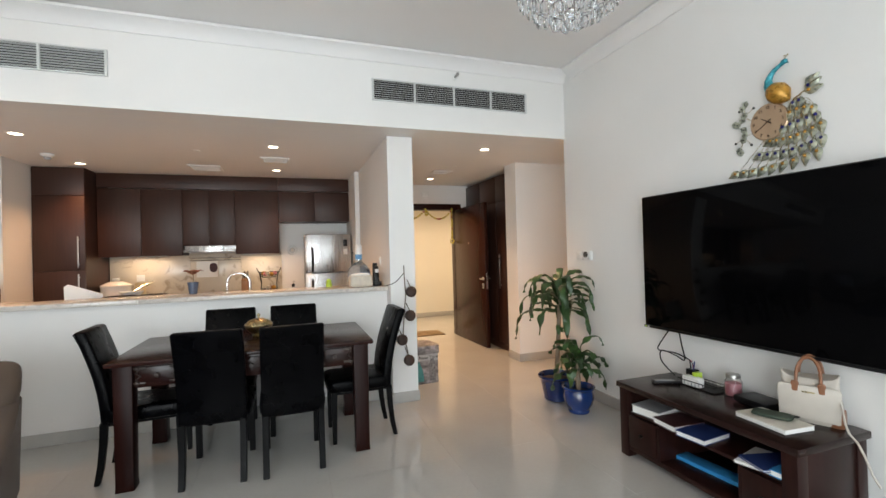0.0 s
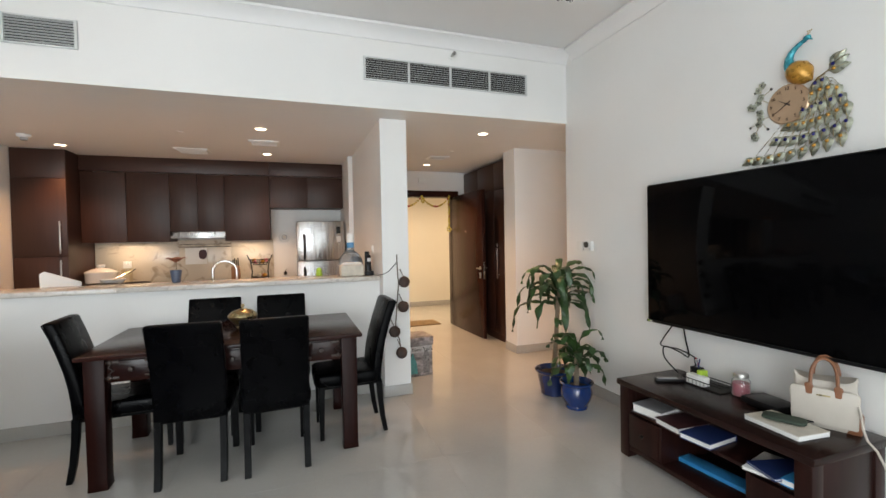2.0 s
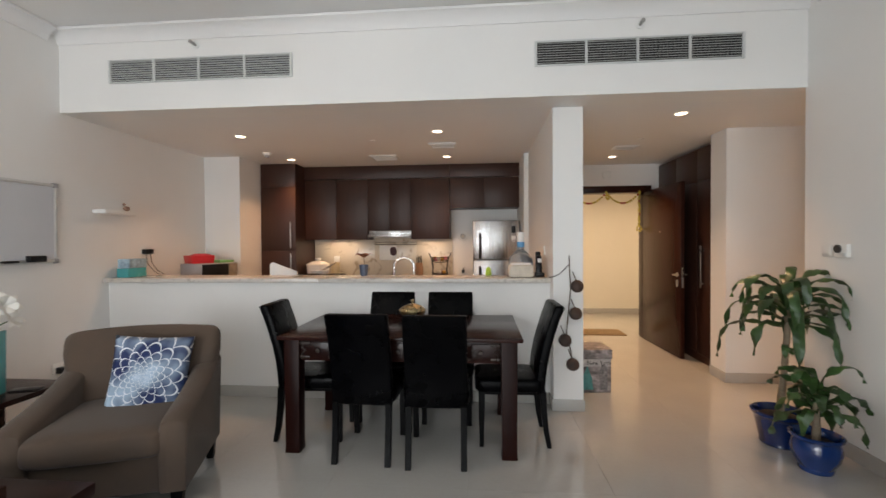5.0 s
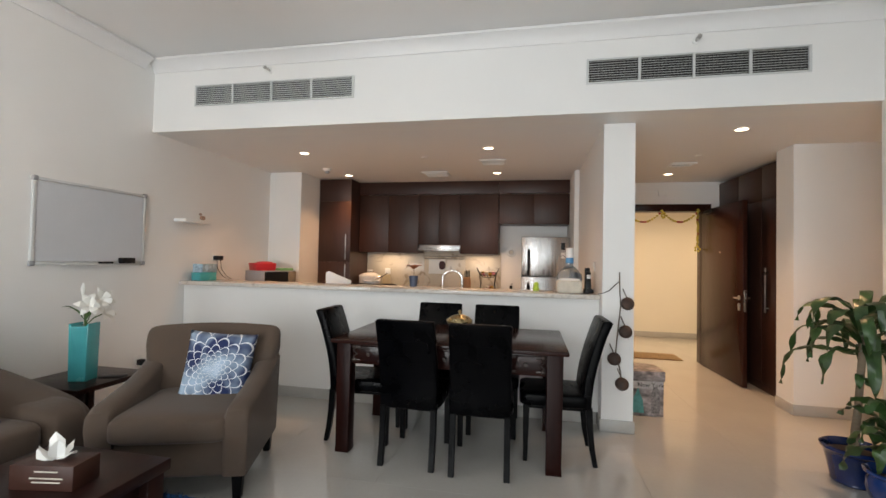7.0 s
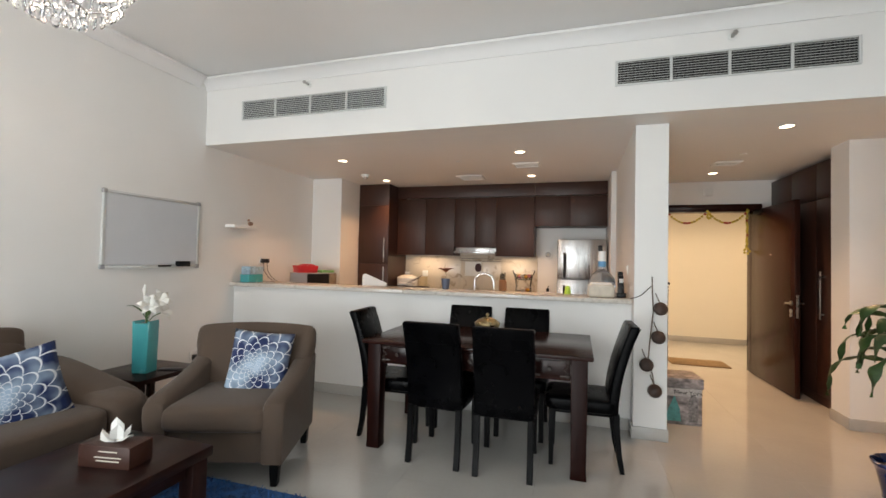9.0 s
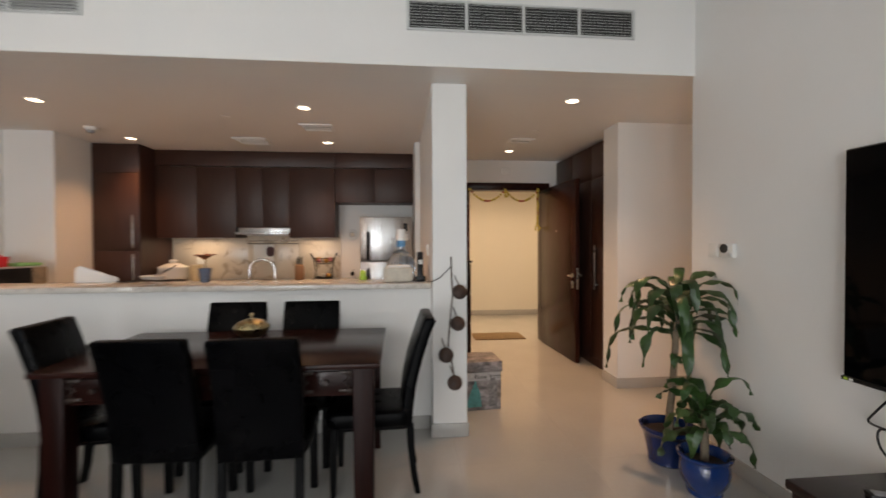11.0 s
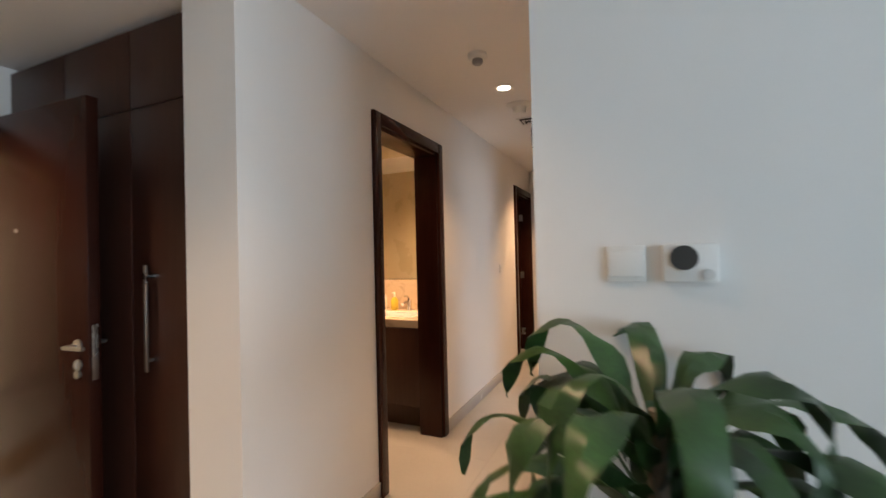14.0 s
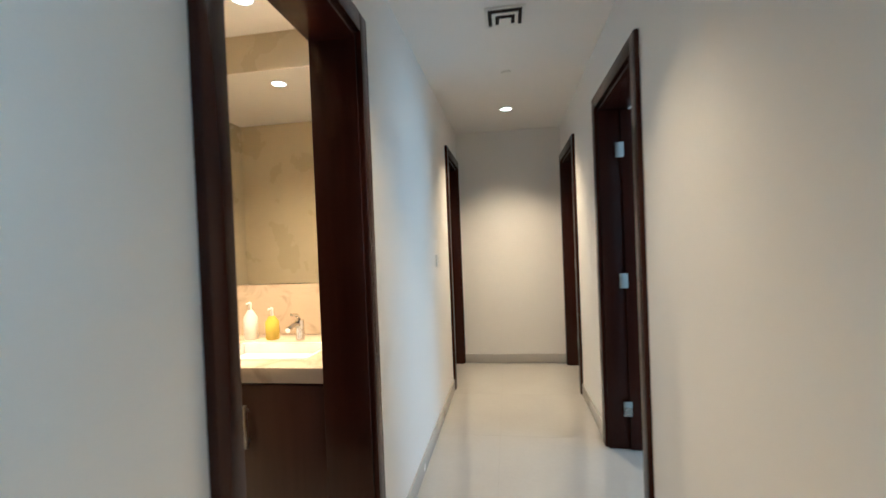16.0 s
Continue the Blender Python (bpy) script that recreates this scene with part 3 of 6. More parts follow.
for x0, x1 in ((-0.50, -0.02), (-0.02, 0.44)):
    for i in range(17):
        u = i / 16
        key = "r" if 0.38 < u < 0.62 or i in (1, 15) else "y"
        flower(x0 + (x1 - x0) * u, rng.uniform(-0.008, 0.008), 0.02 - 0.155 * 4 * u * (1 - u), key)
for i in range(7):
    a = i * math.tau / 7
    flower(0.02 * math.cos(a), 0, -0.04 + 0.035 * math.sin(a), "y")
for i in range(19):
    flower(0.43 + rng.uniform(-0.006, 0.006), -0.005, 0.03 - i * 0.027, "r" if i % 7 == 5 else "y")
for i in range(5):
    flower(0.43 + 0.03 * math.cos(i * 1.26), 0, -0.5 + 0.03 * math.sin(i * 1.26), "y")
m = thing("doormat", pose(2.3, 7.3, 0), "flat brown coir doormat outside the front door", "doormat")
part("mat", Shape().box((0, 0, 0.007), (0.72, 0.42, 0.014), 0.004), WICKER, m)
e = thing("exit_sensor", pose(2.32, 6.9, 2.33), "small white square wall sensor above the door", "sensor")
part("cover", Shape().box((0, -0.015, 0), (0.11, 0.03, 0.09), 0.004), WHITEP, e)


# ---- lamps ----
LOBBY_LIGHT = (1.0, 0.79, 0.54)
FOYER_LIGHT = (1.0, 0.645, 0.38)


def downlight(x, y, z=HS, power=None, cone=132, tint=WARM):
    power = DOWN_POWER if power is None else power
    t = thing("downlight", pose(x, y, z), "round recessed ceiling downlight, switched on", "downlight", "recessed downlights")
    part("ring", Shape().lathe([(0.046, -0.004), (0.052, -0.007), (0.058, -0.004), (0.06, 0.0), (0.046, 0.0)], 28), WHITEP, t)
    part("lens", Shape().cyl((0, 0, -0.0025), 0.046, 0.003, 24), LAMPFACE, t)
    lamp("downlight_lamp", 'SPOT', pose(x, y, z - 0.012), power, tint, 0.05, cone=cone, blend=1.0)


for x, y in ((0.114, 4.781), (2.24, 4.419), (0.107, 6.029), (2.219, 6.297), (-1.89, 4.76), (-1.913, 6.0), (4.628, 4.431), (7.044, 4.427)):
    if x > 6:
        power, cone = 3.0, 112
    elif x > 4:
        power, cone = 1.25, 96
    elif x > 1.5:
        power, cone = (1.4, 104) if y < 5 else (2.3, 116)
    else:
        power, cone = 0.95, 112 if y > 5.5 else 122
    downlight(x, y, HS, DOWN_POWER * power, cone, FOYER_LIGHT if 1.5 < x < 4 else WARM)
downlight(5.0, 5.62, HS, DOWN_POWER * 2.2)
downlight(4.62, 6.0, HS, DOWN_POWER * 2.2)
for x in (0.9, 2.3, 3.7):
    downlight(x, 7.95, 2.7, 140, 155, LOBBY_LIGHT)


def ceiling_vent(x, y, w, d, rz=0, z=HS):
    t = thing("ceiling_vent", pose(x, y, z, 0, 0, rz), "square white slatted air outlet in the lowered ceiling", "air vent", "ceiling air outlets")
    # flat dark sheet painted as the shade between the slats; no duct behind
    part("shade_sheet", Shape().box((0, 0, -0.002), (w - 0.02, d - 0.02, 0.002)), DUCT_SHADE, t)
    s = Shape()
    for k in (-1, 1):
        s.box((k * (w / 2 - 0.012), 0, -0.008), (0.025, d, 0.014), 0.003)
        s.box((0, k * (d / 2 - 0.012), -0.008), (w - 0.05, 0.025, 0.014), 0.003)
    part("frame", s, WHITEP, t)
    n = max(2, int(d / 0.07))
    for i in range(n):
        part("slat", Shape().box((0, -d / 2 + 0.03 + (i + 0.5) * (d - 0.06) / n, -0.010), (w - 0.05, 0.014, 0.003), m=rot(-30)), WHITEP, t)


ceiling_vent(-0.68, 6.0, 0.34, 0.30)
ceiling_vent(0.113, 5.38, 0.30, 0.24)
ceiling_vent(2.2, 5.74, 0.26, 0.2)
t = thing("ceiling_diffuser", pose(5.44, 4.421, HS), "square white stepped air diffuser in the corridor ceiling", "air vent")
# dark sheet in place of the shaded hollow behind the steps
part("shade_sheet", Shape().box((0, 0, -0.002), (0.19, 0.19, 0.002)), DUCT_SHADE, t)
for w, z in ((0.21, -0.006), (0.135, -0.018)):
    s = Shape()
    for k in (-1, 1):
        s.box((k * (w / 2 - 0.009), 0, z), (0.018, w, 0.005), 0.001)
        s.box((0, k * (w / 2 - 0.009), z), (w - 0.04, 0.018, 0.005), 0.001)
    part("frame", s, WHITEP, t)
part("plate", Shape().box((0, 0, -0.028), (0.062, 0.062, 0.004), 0.001), WHITEP, t)


def wall_grille(fins, x0, x1, z0=2.693, z1=2.882):
    """Long supply grille in four bays, with fixed blades, on the face of the bulkhead."""
    w = x1 - x0
    t = thing("wall_grille", pose((x0 + x1) / 2, YB, z0), "long aluminium air grille in four bays on the bulkhead", "air grille", "bulkhead grilles")
    h = z1 - z0
    # dark sheet on the wall face gives the shade behind the blades
    part("shade_sheet", Shape().box((0, -0.003, h / 2), (w - 0.02, 0.004, h - 0.02)), DUCT_SHADE, t)
    s = Shape()
    for i in range(5):
        s.box((-w / 2 + 0.007 + i * (w - 0.014) / 4, -0.010, h / 2), (0.018, 0.018, h), 0.002)
    s.box((0, -0.009, 0.006), (w, 0.015, 0.012), 0.002).box((0, -0.009, h - 0.006), (w, 0.015, 0.012), 0.002)
    part("frame", s, GRILLE, t)
    blade = Shape().box((0, 0, 0), (w / 4 - 0.024, 0.013, 0.0022), m=rot(28 if fins else -26))
    o = part("blade", blade, GRILLE, t)
    me = o.data
    bpy.data.objects.remove(o)
    o = part("fin", Shape().box((0, 0, 0), (0.002, 0.004, h - 0.03)), FINM, t)
    fin_me = o.data
    bpy.data.objects.remove(o)
    for i in range(4):
        for k in range(9):
            o = new("blade", me)
            o.matrix_basis = pose(-w / 2 + 0.007 + (i + 0.5) * (w - 0.014) / 4, -0.0125, 0.022 + k * (h - 0.044) / 8)
            o.parent = t
        for k in range(13 if fins else 0):
            o = new("fin", fin_me)
            o.matrix_basis = pose(-w / 2 + 0.007 + (i + (k + 1) / 14) * (w - 0.014) / 4, -0.006, h / 2)
            o.parent = t
    return t


wall_grille(True, 0.94, 2.424)
wall_grille(False, -2.477, -0.94)


def sprinkler(m):
    t = thing("sprinkler", m, "small metal sprinkler head", "sprinkler", "sprinkler heads")
    part("rose", Shape().cyl((0, 0, 0.003), 0.028, 0.006, 20), WHITEP, t)
    s = Shape().cyl((0, 0, 0.03), 0.010, 0.05, 12).tube([(0.012, 0, 0.03), (0.016, 0, 0.055), (0, 0, 0.07)], 0.003, 6).tube([(-0.012, 0, 0.03), (-0.016, 0, 0.055), (0, 0, 0.07)], 0.003, 6)
    s.cyl((0, 0, 0.072), 0.016, 0.003, 12)
    part("nozzle", s, SATIN, t)


sprinkler(pose(1.70, YB, 2.97, 90))
sprinkler(pose(-1.735, YB, 2.976, 90))
for x, y in ((2.235, 5.34), (6.2, 4.42), (-0.62, 5.1)):
    t = thing("sprinkler_cover", pose(x, y, HS), "flat round white sprinkler cover on the ceiling", "sprinkler", "sprinkler covers")
    part("disc", Shape().cyl((0, 0, -0.004), 0.035, 0.008, 24), WHITEP, t)
for x, y in ((4.08, 4.43), (-2.02, 5.57)):
    t = thing("smoke_detector", pose(x, y, HS), "round white smoke detector on the ceiling", "smoke detector", "smoke detectors")
    part("base", Shape().lathe([(0.0, 0), (0.055, 0), (0.055, -0.018), (0.045, -0.03), (0.0, -0.03)], 28), WHITEP, t)
    part("chamber", Shape().lathe([(0.03, -0.03), (0.03, -0.05), (0.02, -0.058), (0, -0.058)], 24), GREYM, t)
t = thing("ceiling_detector", pose(5.02, 4.42, HS), "white ceiling sensor with a wide base and a neck", "sensor")
part("base", Shape().lathe([(0.0, 0), (0.10, 0), (0.10, -0.006), (0.055, -0.02), (0.045, -0.07), (0.0, -0.075)], 32), WHITEP, t)


# ---- kitchen ----
k = thing("bar_counter", pose(0, 0, 0), "speckled grey stone bar counter on the half wall", "counter")
for x0, x1 in ((XL, -0.9), (-0.8985, 1.114)):
    part("slab", Shape().span(x0, x1, 4.232, 4.66, 1.037, 1.075, 0.004), GRANITE, k)
k = thing("sink_worktop", pose(0, 0, 0), "stone worktop with base units behind the bar", "worktop")
part("slab", Shape().span(XL + 0.003, 1.114, 4.453, 5.06, 0.87, 0.905, 0.004), GRANITE, k)
part("base_unit", Shape().span(XL + 0.003, 1.10, 4.46, 5.03, 0.0, 0.868), ESPRESSO, k)
k = thing("side_worktop", pose(0, 0, 0), "stone worktop with base units along the side wall", "worktop")
part("slab", Shape().span(XL + 0.003, -2.35, 5.063, 5.737, 0.87, 0.905, 0.004), GRANITE, k)
part("base_unit", Shape().span(XL + 0.003, -2.38, 5.065, 5.737, 0.0, 0.868), ESPRESSO, k)
k = thing("back_worktop", pose(0, 0, 0), "stone worktop with dark base units at the back wall", "worktop")
part("slab", Shape().span(-1.968, 0.34, 6.34, 6.925, 0.87, 0.905, 0.004), GRANITE, k)
for i in range(4):
    part("base_unit", Shape().span(-1.96 + i * 0.575, -1.388 + i * 0.575, 6.37, 6.925, 0.0, 0.868, 0.003), ESPRESSO, k)
k = thing("backsplash", pose(0, 0, 0), "cream marble splashback with soft grey veins", "splashback")
for x0, x1 in ((-1.97, -1.05), (-1.048, -0.42), (-0.418, 0.12)):
    part("slab", Shape().span(x0, x1, 6.93, 6.948, 0.908, 1.46, 0.001), SPLASH, k)
k = thing("tall_cabinet", pose(-2.465, 6.25, 0), "tall dark brown veneer larder cabinet", "cabinet")
part("carcass", Shape().span(0.002, 0.488, 0.02, 0.698, 0, 2.472), ESPRESSO, k)
for z0, z1 in ((0.09, 1.285), (1.29, 2.15), (2.155, 2.465)):
    dr = part("door", Shape().span(0.003, 0.487, 0, 0.018, z0, z1, 0.002), ESPRESSO, k)
    if z1 < 2.3:
        zc = (1.07 if z0 < 1 else 1.5)
        hd = Shape().box((0.43, -0.03, zc), (0.014, 0.012, 0.36), 0.003)
        hd.box((0.43, -0.014, zc - 0.14), (0.01, 0.03, 0.01)).box((0.43, -0.014, zc + 0.14), (0.01, 0.03, 0.01))
        part("handle", hd, SATIN, dr, "slim nickel bar handle")


def wall_cabinet(x0, x1, z0, z1, nd, y=6.57):
    k = thing("wall_cabinet", pose(x0, y, z0), "dark brown veneer wall cabinet with flat doors", "cabinet", "wall cabinets")
    w, h = x1 - x0, z1 - z0
    part("carcass", Shape().span(0.001, w - 0.001, 0.02, 6.948 - y, 0, h), ESPRESSO, k)
    for i in range(nd):
        part("door", Shape().span(i * w / nd + 0.0015, (i + 1) * w / nd - 0.0015, 0, 0.018, 0.0, h - 0.002, 0.0015), ESPRESSO, k)


wall_cabinet(-1.972, -1.06, 1.435, 2.285, 2)
wall_cabinet(-1.06, -0.445, 1.56, 2.285, 2)
wall_cabinet(-0.445, 0.10, 1.435, 2.285, 1)
wall_cabinet(0.104, 1.06, 1.865, 2.285, 2)
k = thing("cabinet_fascia", pose(0, 0, 0), "dark brown veneer filler panel above the wall cabinets", "panel")
for x0, x1 in ((-1.972, 0.101), (0.103, 1.06)):
    part("panel", Shape().span(x0, x1, 6.56, 6.58, 2.29, 2.472, 0.001), ESPRESSO_H, k)
k = thing("cooker_hood", pose(-0.735, 6.56, 1.425), "slim stainless steel cooker hood under the cabinets", "cooker hood")
part("body", Shape().span(-0.30, 0.30, 0.0, 0.38, 0.045, 0.13, 0.004), STEEL, k)
part("visor", Shape().span(-0.30, 0.30, -0.10, 0.0, 0.045, 0.075, 0.004), STEEL, k)
part("rail", Shape().tube([(-0.3, 0.36, -0.03), (0.32, 0.36, -0.03)], 0.006), CHROME, k)
lamp("hood_lamp", 'AREA', pose(-1.55, 6.75, 1.42), 2.3, (1, 0.8, 0.55), 0.5, 0.04)
lamp("hood_lamp", 'AREA', pose(-0.17, 6.75, 1.42), 2.0, (1, 0.8, 0.55), 0.4, 0.04)
for x, w in ((-1.55, 0.5), (-0.17, 0.4)):
    t = thing("cabinet_light", pose(x, 6.75, 1.432), "slim warm strip light under the wall cabinet", "strip light", "cabinet lights")
    part("body", Shape().box((0, 0, 0), (w + 0.02, 0.05, 0.006), 0.001), WHITEP, t)

k = thing("refrigerator", pose(0.43, 6.28, 0), "brushed stainless steel fridge freezer with two doors", "refrigerator")
part("body", Shape().span(0, 0.61, 0.065, 0.64, 0.03, 1.665, 0.008), GREYM, k)
for z0, z1, hz in ((1.155, 1.67, 1.33), (0.06, 1.145, 0.9)):
    dr = part("door", Shape().span(0, 0.61, 0, 0.06, z0, z1, 0.012), STEEL, k)
    hd = Shape().tube([(0.09, 0, hz - 0.16), (0.09, -0.045, hz - 0.15), (0.09, -0.055, hz), (0.09, -0.045, hz + 0.15), (0.09, 0, hz + 0.16)], 0.014, 8)
    part("handle", hd, BLACK, dr, "dark bar handle")
part("display", Shape().box((0.53, -0.003, 1.55), (0.05, 0.006, 0.09), 0.002), BLACK, k)
part("sticker", Shape().box((0.53, -0.0015, 1.43), (0.055, 0.003, 0.075)), PAPER, k, "white square sticker")
t = thing("wall_dial", pose(0.27, 6.95, 1.475), "small round white wall dial beside the fridge", "wall dial")
part("case", Shape().lathe([(0, 0.022), (0.05, 0.022), (0.068, 0.014), (0.072, 0.0), (0, 0)], 32, m=rot(90)), WHITEP, t)
part("ring", Shape().lathe([(0.026, 0.0225), (0.028, 0.027), (0.036, 0.027), (0.038, 0.0225)], 28, m=rot(90)), GREYM, t)
part("face", Shape().cyl((0, -0.025, 0), 0.022, 0.006, 20, m=rot(90)), LINEN, t)
p = thing("plug", pose(0.272, 6.95, 0.96), "black plug in the wall beside the fridge", "plug")
part("body", Shape().soft((0, -0.022, 0), (0.045, 0.044, 0.05), 0.5, 0.5, 16, 10), BLACK, p)
part("cable", Shape().tube([(0, -0.03, 0.02), (0.004, -0.036, 0.045), (0.02, -0.02, 0.06)], 0.004, 6), BLACK, p)


def socket(m, label, n=1, w=0.086):
    t = thing("wall_socket", m, label, "socket")
    part("plate", Shape().box((0, -0.005, 0), (w, 0.010, 0.086), 0.002), WHITEP, t)
    for i in range(n):
        part("rocker", Shape().box(((i - (n - 1) / 2) * 0.03, -0.0115, 0.012), (0.022, 0.004, 0.03), 0.001), WHITEP, t)
    return t


socket(pose(-1.63, 6.93, 1.15), "white double wall socket on the splashback", 2, 0.09)
socket(pose(XL, 4.735, 1.32, 0, 0, 90), "white wall socket with black plugs above the counter")
socket(pose(XL, 3.79, 0.375, 0, 0, 90), "white wall socket low on the wall with a plug")
socket(pose(1.117, 4.62, 1.31, 0, 0, -90), "white wall switch on the pillar side", 2)
socket(pose(6.3, CY1, 1.18), "white light switch on the corridor wall")
socket(pose(3.13, CY0, 1.3, 0, 0, 180), "white light switch on the corridor wall", 2)
socket(pose(3.55, CY0, 0.33, 0, 0, 180), "white wall socket near the corridor floor")
for y in (4.71, 4.77):
    p = thing("plug", pose(XL + 0.011, y, 1.31), "black charger plugged into the wall socket", "charger")
    part("body", Shape().box((0.025, 0, 0), (0.05, 0.045, 0.05), 0.006), BLACK, p)
    part("cable", Shape().tube([(0.03, 0, -0.02), (0.035, 0.01, -0.12), (0.06, 0.06, -0.2), (0.1, 0.08, -0.232), (0.2, -0.02, -0.232)], 0.0035, 6), BLACK, p)
p = thing("plug", pose(XL + 0.011, 3.79, 0.36), "black charger plugged into the wall socket", "charger")
part("body", Shape().box((0.025, 0, 0), (0.05, 0.05, 0.05), 0.006), BLACK, p)
part("cable", Shape().tube([(0.03, 0, -0.02), (0.04, 0.01, -0.2), (0.05, 0.02, -0.356), (0.15, 0.05, -0.356)], 0.0035, 6), WHITEP, p)

# thermostat and switch by the corridor corner
t = thing("light_switch", pose(XR, 3.665, 1.314, 0, 0, -90), "white square light switch on the wall", "light switch")
part("plate", Shape().box((0, -0.005, 0), (0.084, 0.010, 0.084), 0.002), WHITEP, t)
part("rocker", Shape().box((0, -0.012, 0), (0.076, 0.006, 0.06), 0.002), WHITEP, t)
t = thing("thermostat", pose(XR, 3.535, 1.314, 0, 0, -90), "white wall thermostat with a round dark dial", "thermostat")
part("body", Shape().box((0, -0.014, 0), (0.108, 0.028, 0.084), 0.005), WHITEP, t)
part("dial", Shape().cyl((-0.012, -0.032, 0.012), 0.027, 0.01, 28, m=rot(90)), DIALK, t, "dark grey dial")
part("button", Shape().cyl((0.034, -0.03, -0.025), 0.012, 0.006, 20, m=rot(90)), GRILLE, t)


# ---- dining group ----
D = thing("dining_table", pose(-0.005, 3.695, 0), "dark red-brown wooden dining table with small drawers", "dining table")
TW, TD, TH = 1.59, 0.90, 0.782
s = Shape().box((0, 0, TH - 0.014), (TW, TD, 0.028), 0.008)
part("tabletop", s, MAHOG, D)
s = Shape()
for k in (-1, 1):
    s.box((0, k * (TD / 2 - 0.075), TH - 0.10), (TW - 0.28, 0.03, 0.145), 0.003)
    s.box((k * (TW / 2 - 0.09), 0, TH - 0.10), (0.03, TD - 0.28, 0.145), 0.003)
part("apron", s, MAHOG, D)
for sx in (-1, 1):
    for sy in (-1, 1):
        x, y = sx * (TW / 2 - 0.085), sy * (TD / 2 - 0.085)
        s = Shape()
        q = [(-0.052, TH - 0.03), (0.052, TH - 0.03), (0.047, 0.05), (0.051, 0.0), (-0.051, 0.0), (-0.047, 0.05)]
        s.prism([(x + a, b) for a, b in q], y - 0.05, y + 0.05, 'y', 0.006, 2)
        part("leg", s, MAHOG_V, D)
for sy in (-1, 1):
    for x in (-0.53, 0.0, 0.53):
        y = sy * (TD / 2 - 0.058)
        dr = part("drawer", Shape().box((x, y, TH - 0.10), (0.225, 0.02, 0.105), 0.004), MAHOG, D)
        part("knob", Shape().lathe([(0, 0.026), (0.012, 0.024), (0.014, 0.014), (0.007, 0.006), (0.008, 0)], 14, (x, y + sy * 0.010, TH - 0.10), rot(-90 * sy)), BRONZE, dr, "dark bronze knob")
        for e in (-1, 1):
            s = Shape()
            s.tube([(x + e * 0.097, y + sy * 0.012, TH - 0.142), (x + e * 0.113, y + sy * 0.014, TH - 0.12), (x + e * 0.087, y + sy * 0.014, TH - 0.10), (x + e * 0.113, y + sy * 0.014, TH - 0.08), (x + e * 0.097, y + sy * 0.012, TH - 0.058)], 0.006, 7)
            for z in (-0.045, 0.045):
                s.box((x + e * 0.097, y + sy * 0.006, TH - 0.10 + z), (0.07, 0.014, 0.018), 0.005)
                s.soft((x + e * 0.11, y + sy * 0.012, TH - 0.10 + z), (0.03, 0.016, 0.03), 0.9, 0.9, 10, 6)
            part("bracket", s, BRONZE, dr, "wrought dark bronze corner bracket")


def dining_chair(m, label="black leather dining chair with a high back"):
    """Faces +y, back at -y."""
    c = thing("dining_chair", m, label, "dining chair", "chairs round the dining table")
    W = 0.385
    # backrest: a padded slab in a gentle S, with a seam under its head band
    mid = [(-0.152, 0.365), (-0.158, 0.46), (-0.170, 0.56), (-0.190, 0.66), (-0.218, 0.76), (-0.250, 0.86), (-0.285, 0.955)]
    slab = [(y + 0.031, z) for y, z in mid] + [(y - 0.029, z) for y, z in mid[::-1]]
    part("backrest", Shape().prism(slab, -W / 2, W / 2, 'x', 0.014, 3), LEATHER, c)
    part("seam", Shape().box((0, -0.2655, 0.815), (W - 0.012, 0.004, 0.005), m=rot(18)), LEATHER, c, "stitched seam across the back")
    for x in (-1, 1):
        edge = [(x * (W / 2 - 0.004), y - 0.0265, z) for y, z in mid[:-1]] + [(x * (W / 2 - 0.006), -0.3125, 0.945)]
        part("piping", Shape().tube(edge, 0.0035, 6), LEATHER, c, "stitched edge of the backrest")
    s = Shape().soft((0, 0.055, 0.418), (W + 0.03, 0.46, 0.10), 0.32, 0.22, 40, 16)
    part("seat", s, LEATHER, c)
    part("seat_rail", Shape().box((0, 0.05, 0.368), (W - 0.03, 0.40, 0.03), 0.004), BLACKLEG, c)
    for x in (-1, 1):
        X = x * (W / 2 - 0.022)
        q = [(-0.192, 0.38), (-0.150, 0.38), (-0.158, 0.25), (-0.176, 0.10), (-0.198, 0.0), (-0.228, 0.0), (-0.208, 0.12), (-0.196, 0.25)]
        part("leg", Shape().prism(q, X - 0.019, X + 0.019, 'x', 0.003, 1), BLACKLEG, c)
        q = [(0.215, 0.38), (0.258, 0.38), (0.254, 0.0), (0.226, 0.0)]
        part("leg", Shape().prism(q, X - 0.019, X + 0.019, 'x', 0.003, 1), BLACKLEG, c)
    return c


first = dining_chair(pose(-0.215, 3.375, 0, 0, 0, -2))
for x, y, r in ((0.243, 3.350, 2), (-0.24, 4.04, 180), (0.265, 4.04, 180), (0.765, 3.65, 91), (-0.705, 3.63, -87)):
    copy_thing(first, pose(x, y, 0, 0, 0, r))
bpy.context.view_layer.update()

b = thing("brass_bowl", pose(0.01, 3.80, TH), "lidded round brass bowl on the dining table", "bowl")
part("bowl", Shape().lathe([(0, 0), (0.045, 0), (0.05, 0.008), (0.035, 0.018), (0.075, 0.045), (0.098, 0.075), (0.10, 0.088), (0.094, 0.088), (0, 0.084)], 36), BRASS, b)
part("lid", Shape().lathe([(0.102, 0.088), (0.10, 0.096), (0.07, 0.122), (0.03, 0.136), (0.0, 0.138)], 36), BRASS, b)
part("knob", Shape().lathe([(0.008, 0.136), (0.006, 0.148), (0.014, 0.158), (0.012, 0.168), (0, 0.174)], 16), BRASS, b)


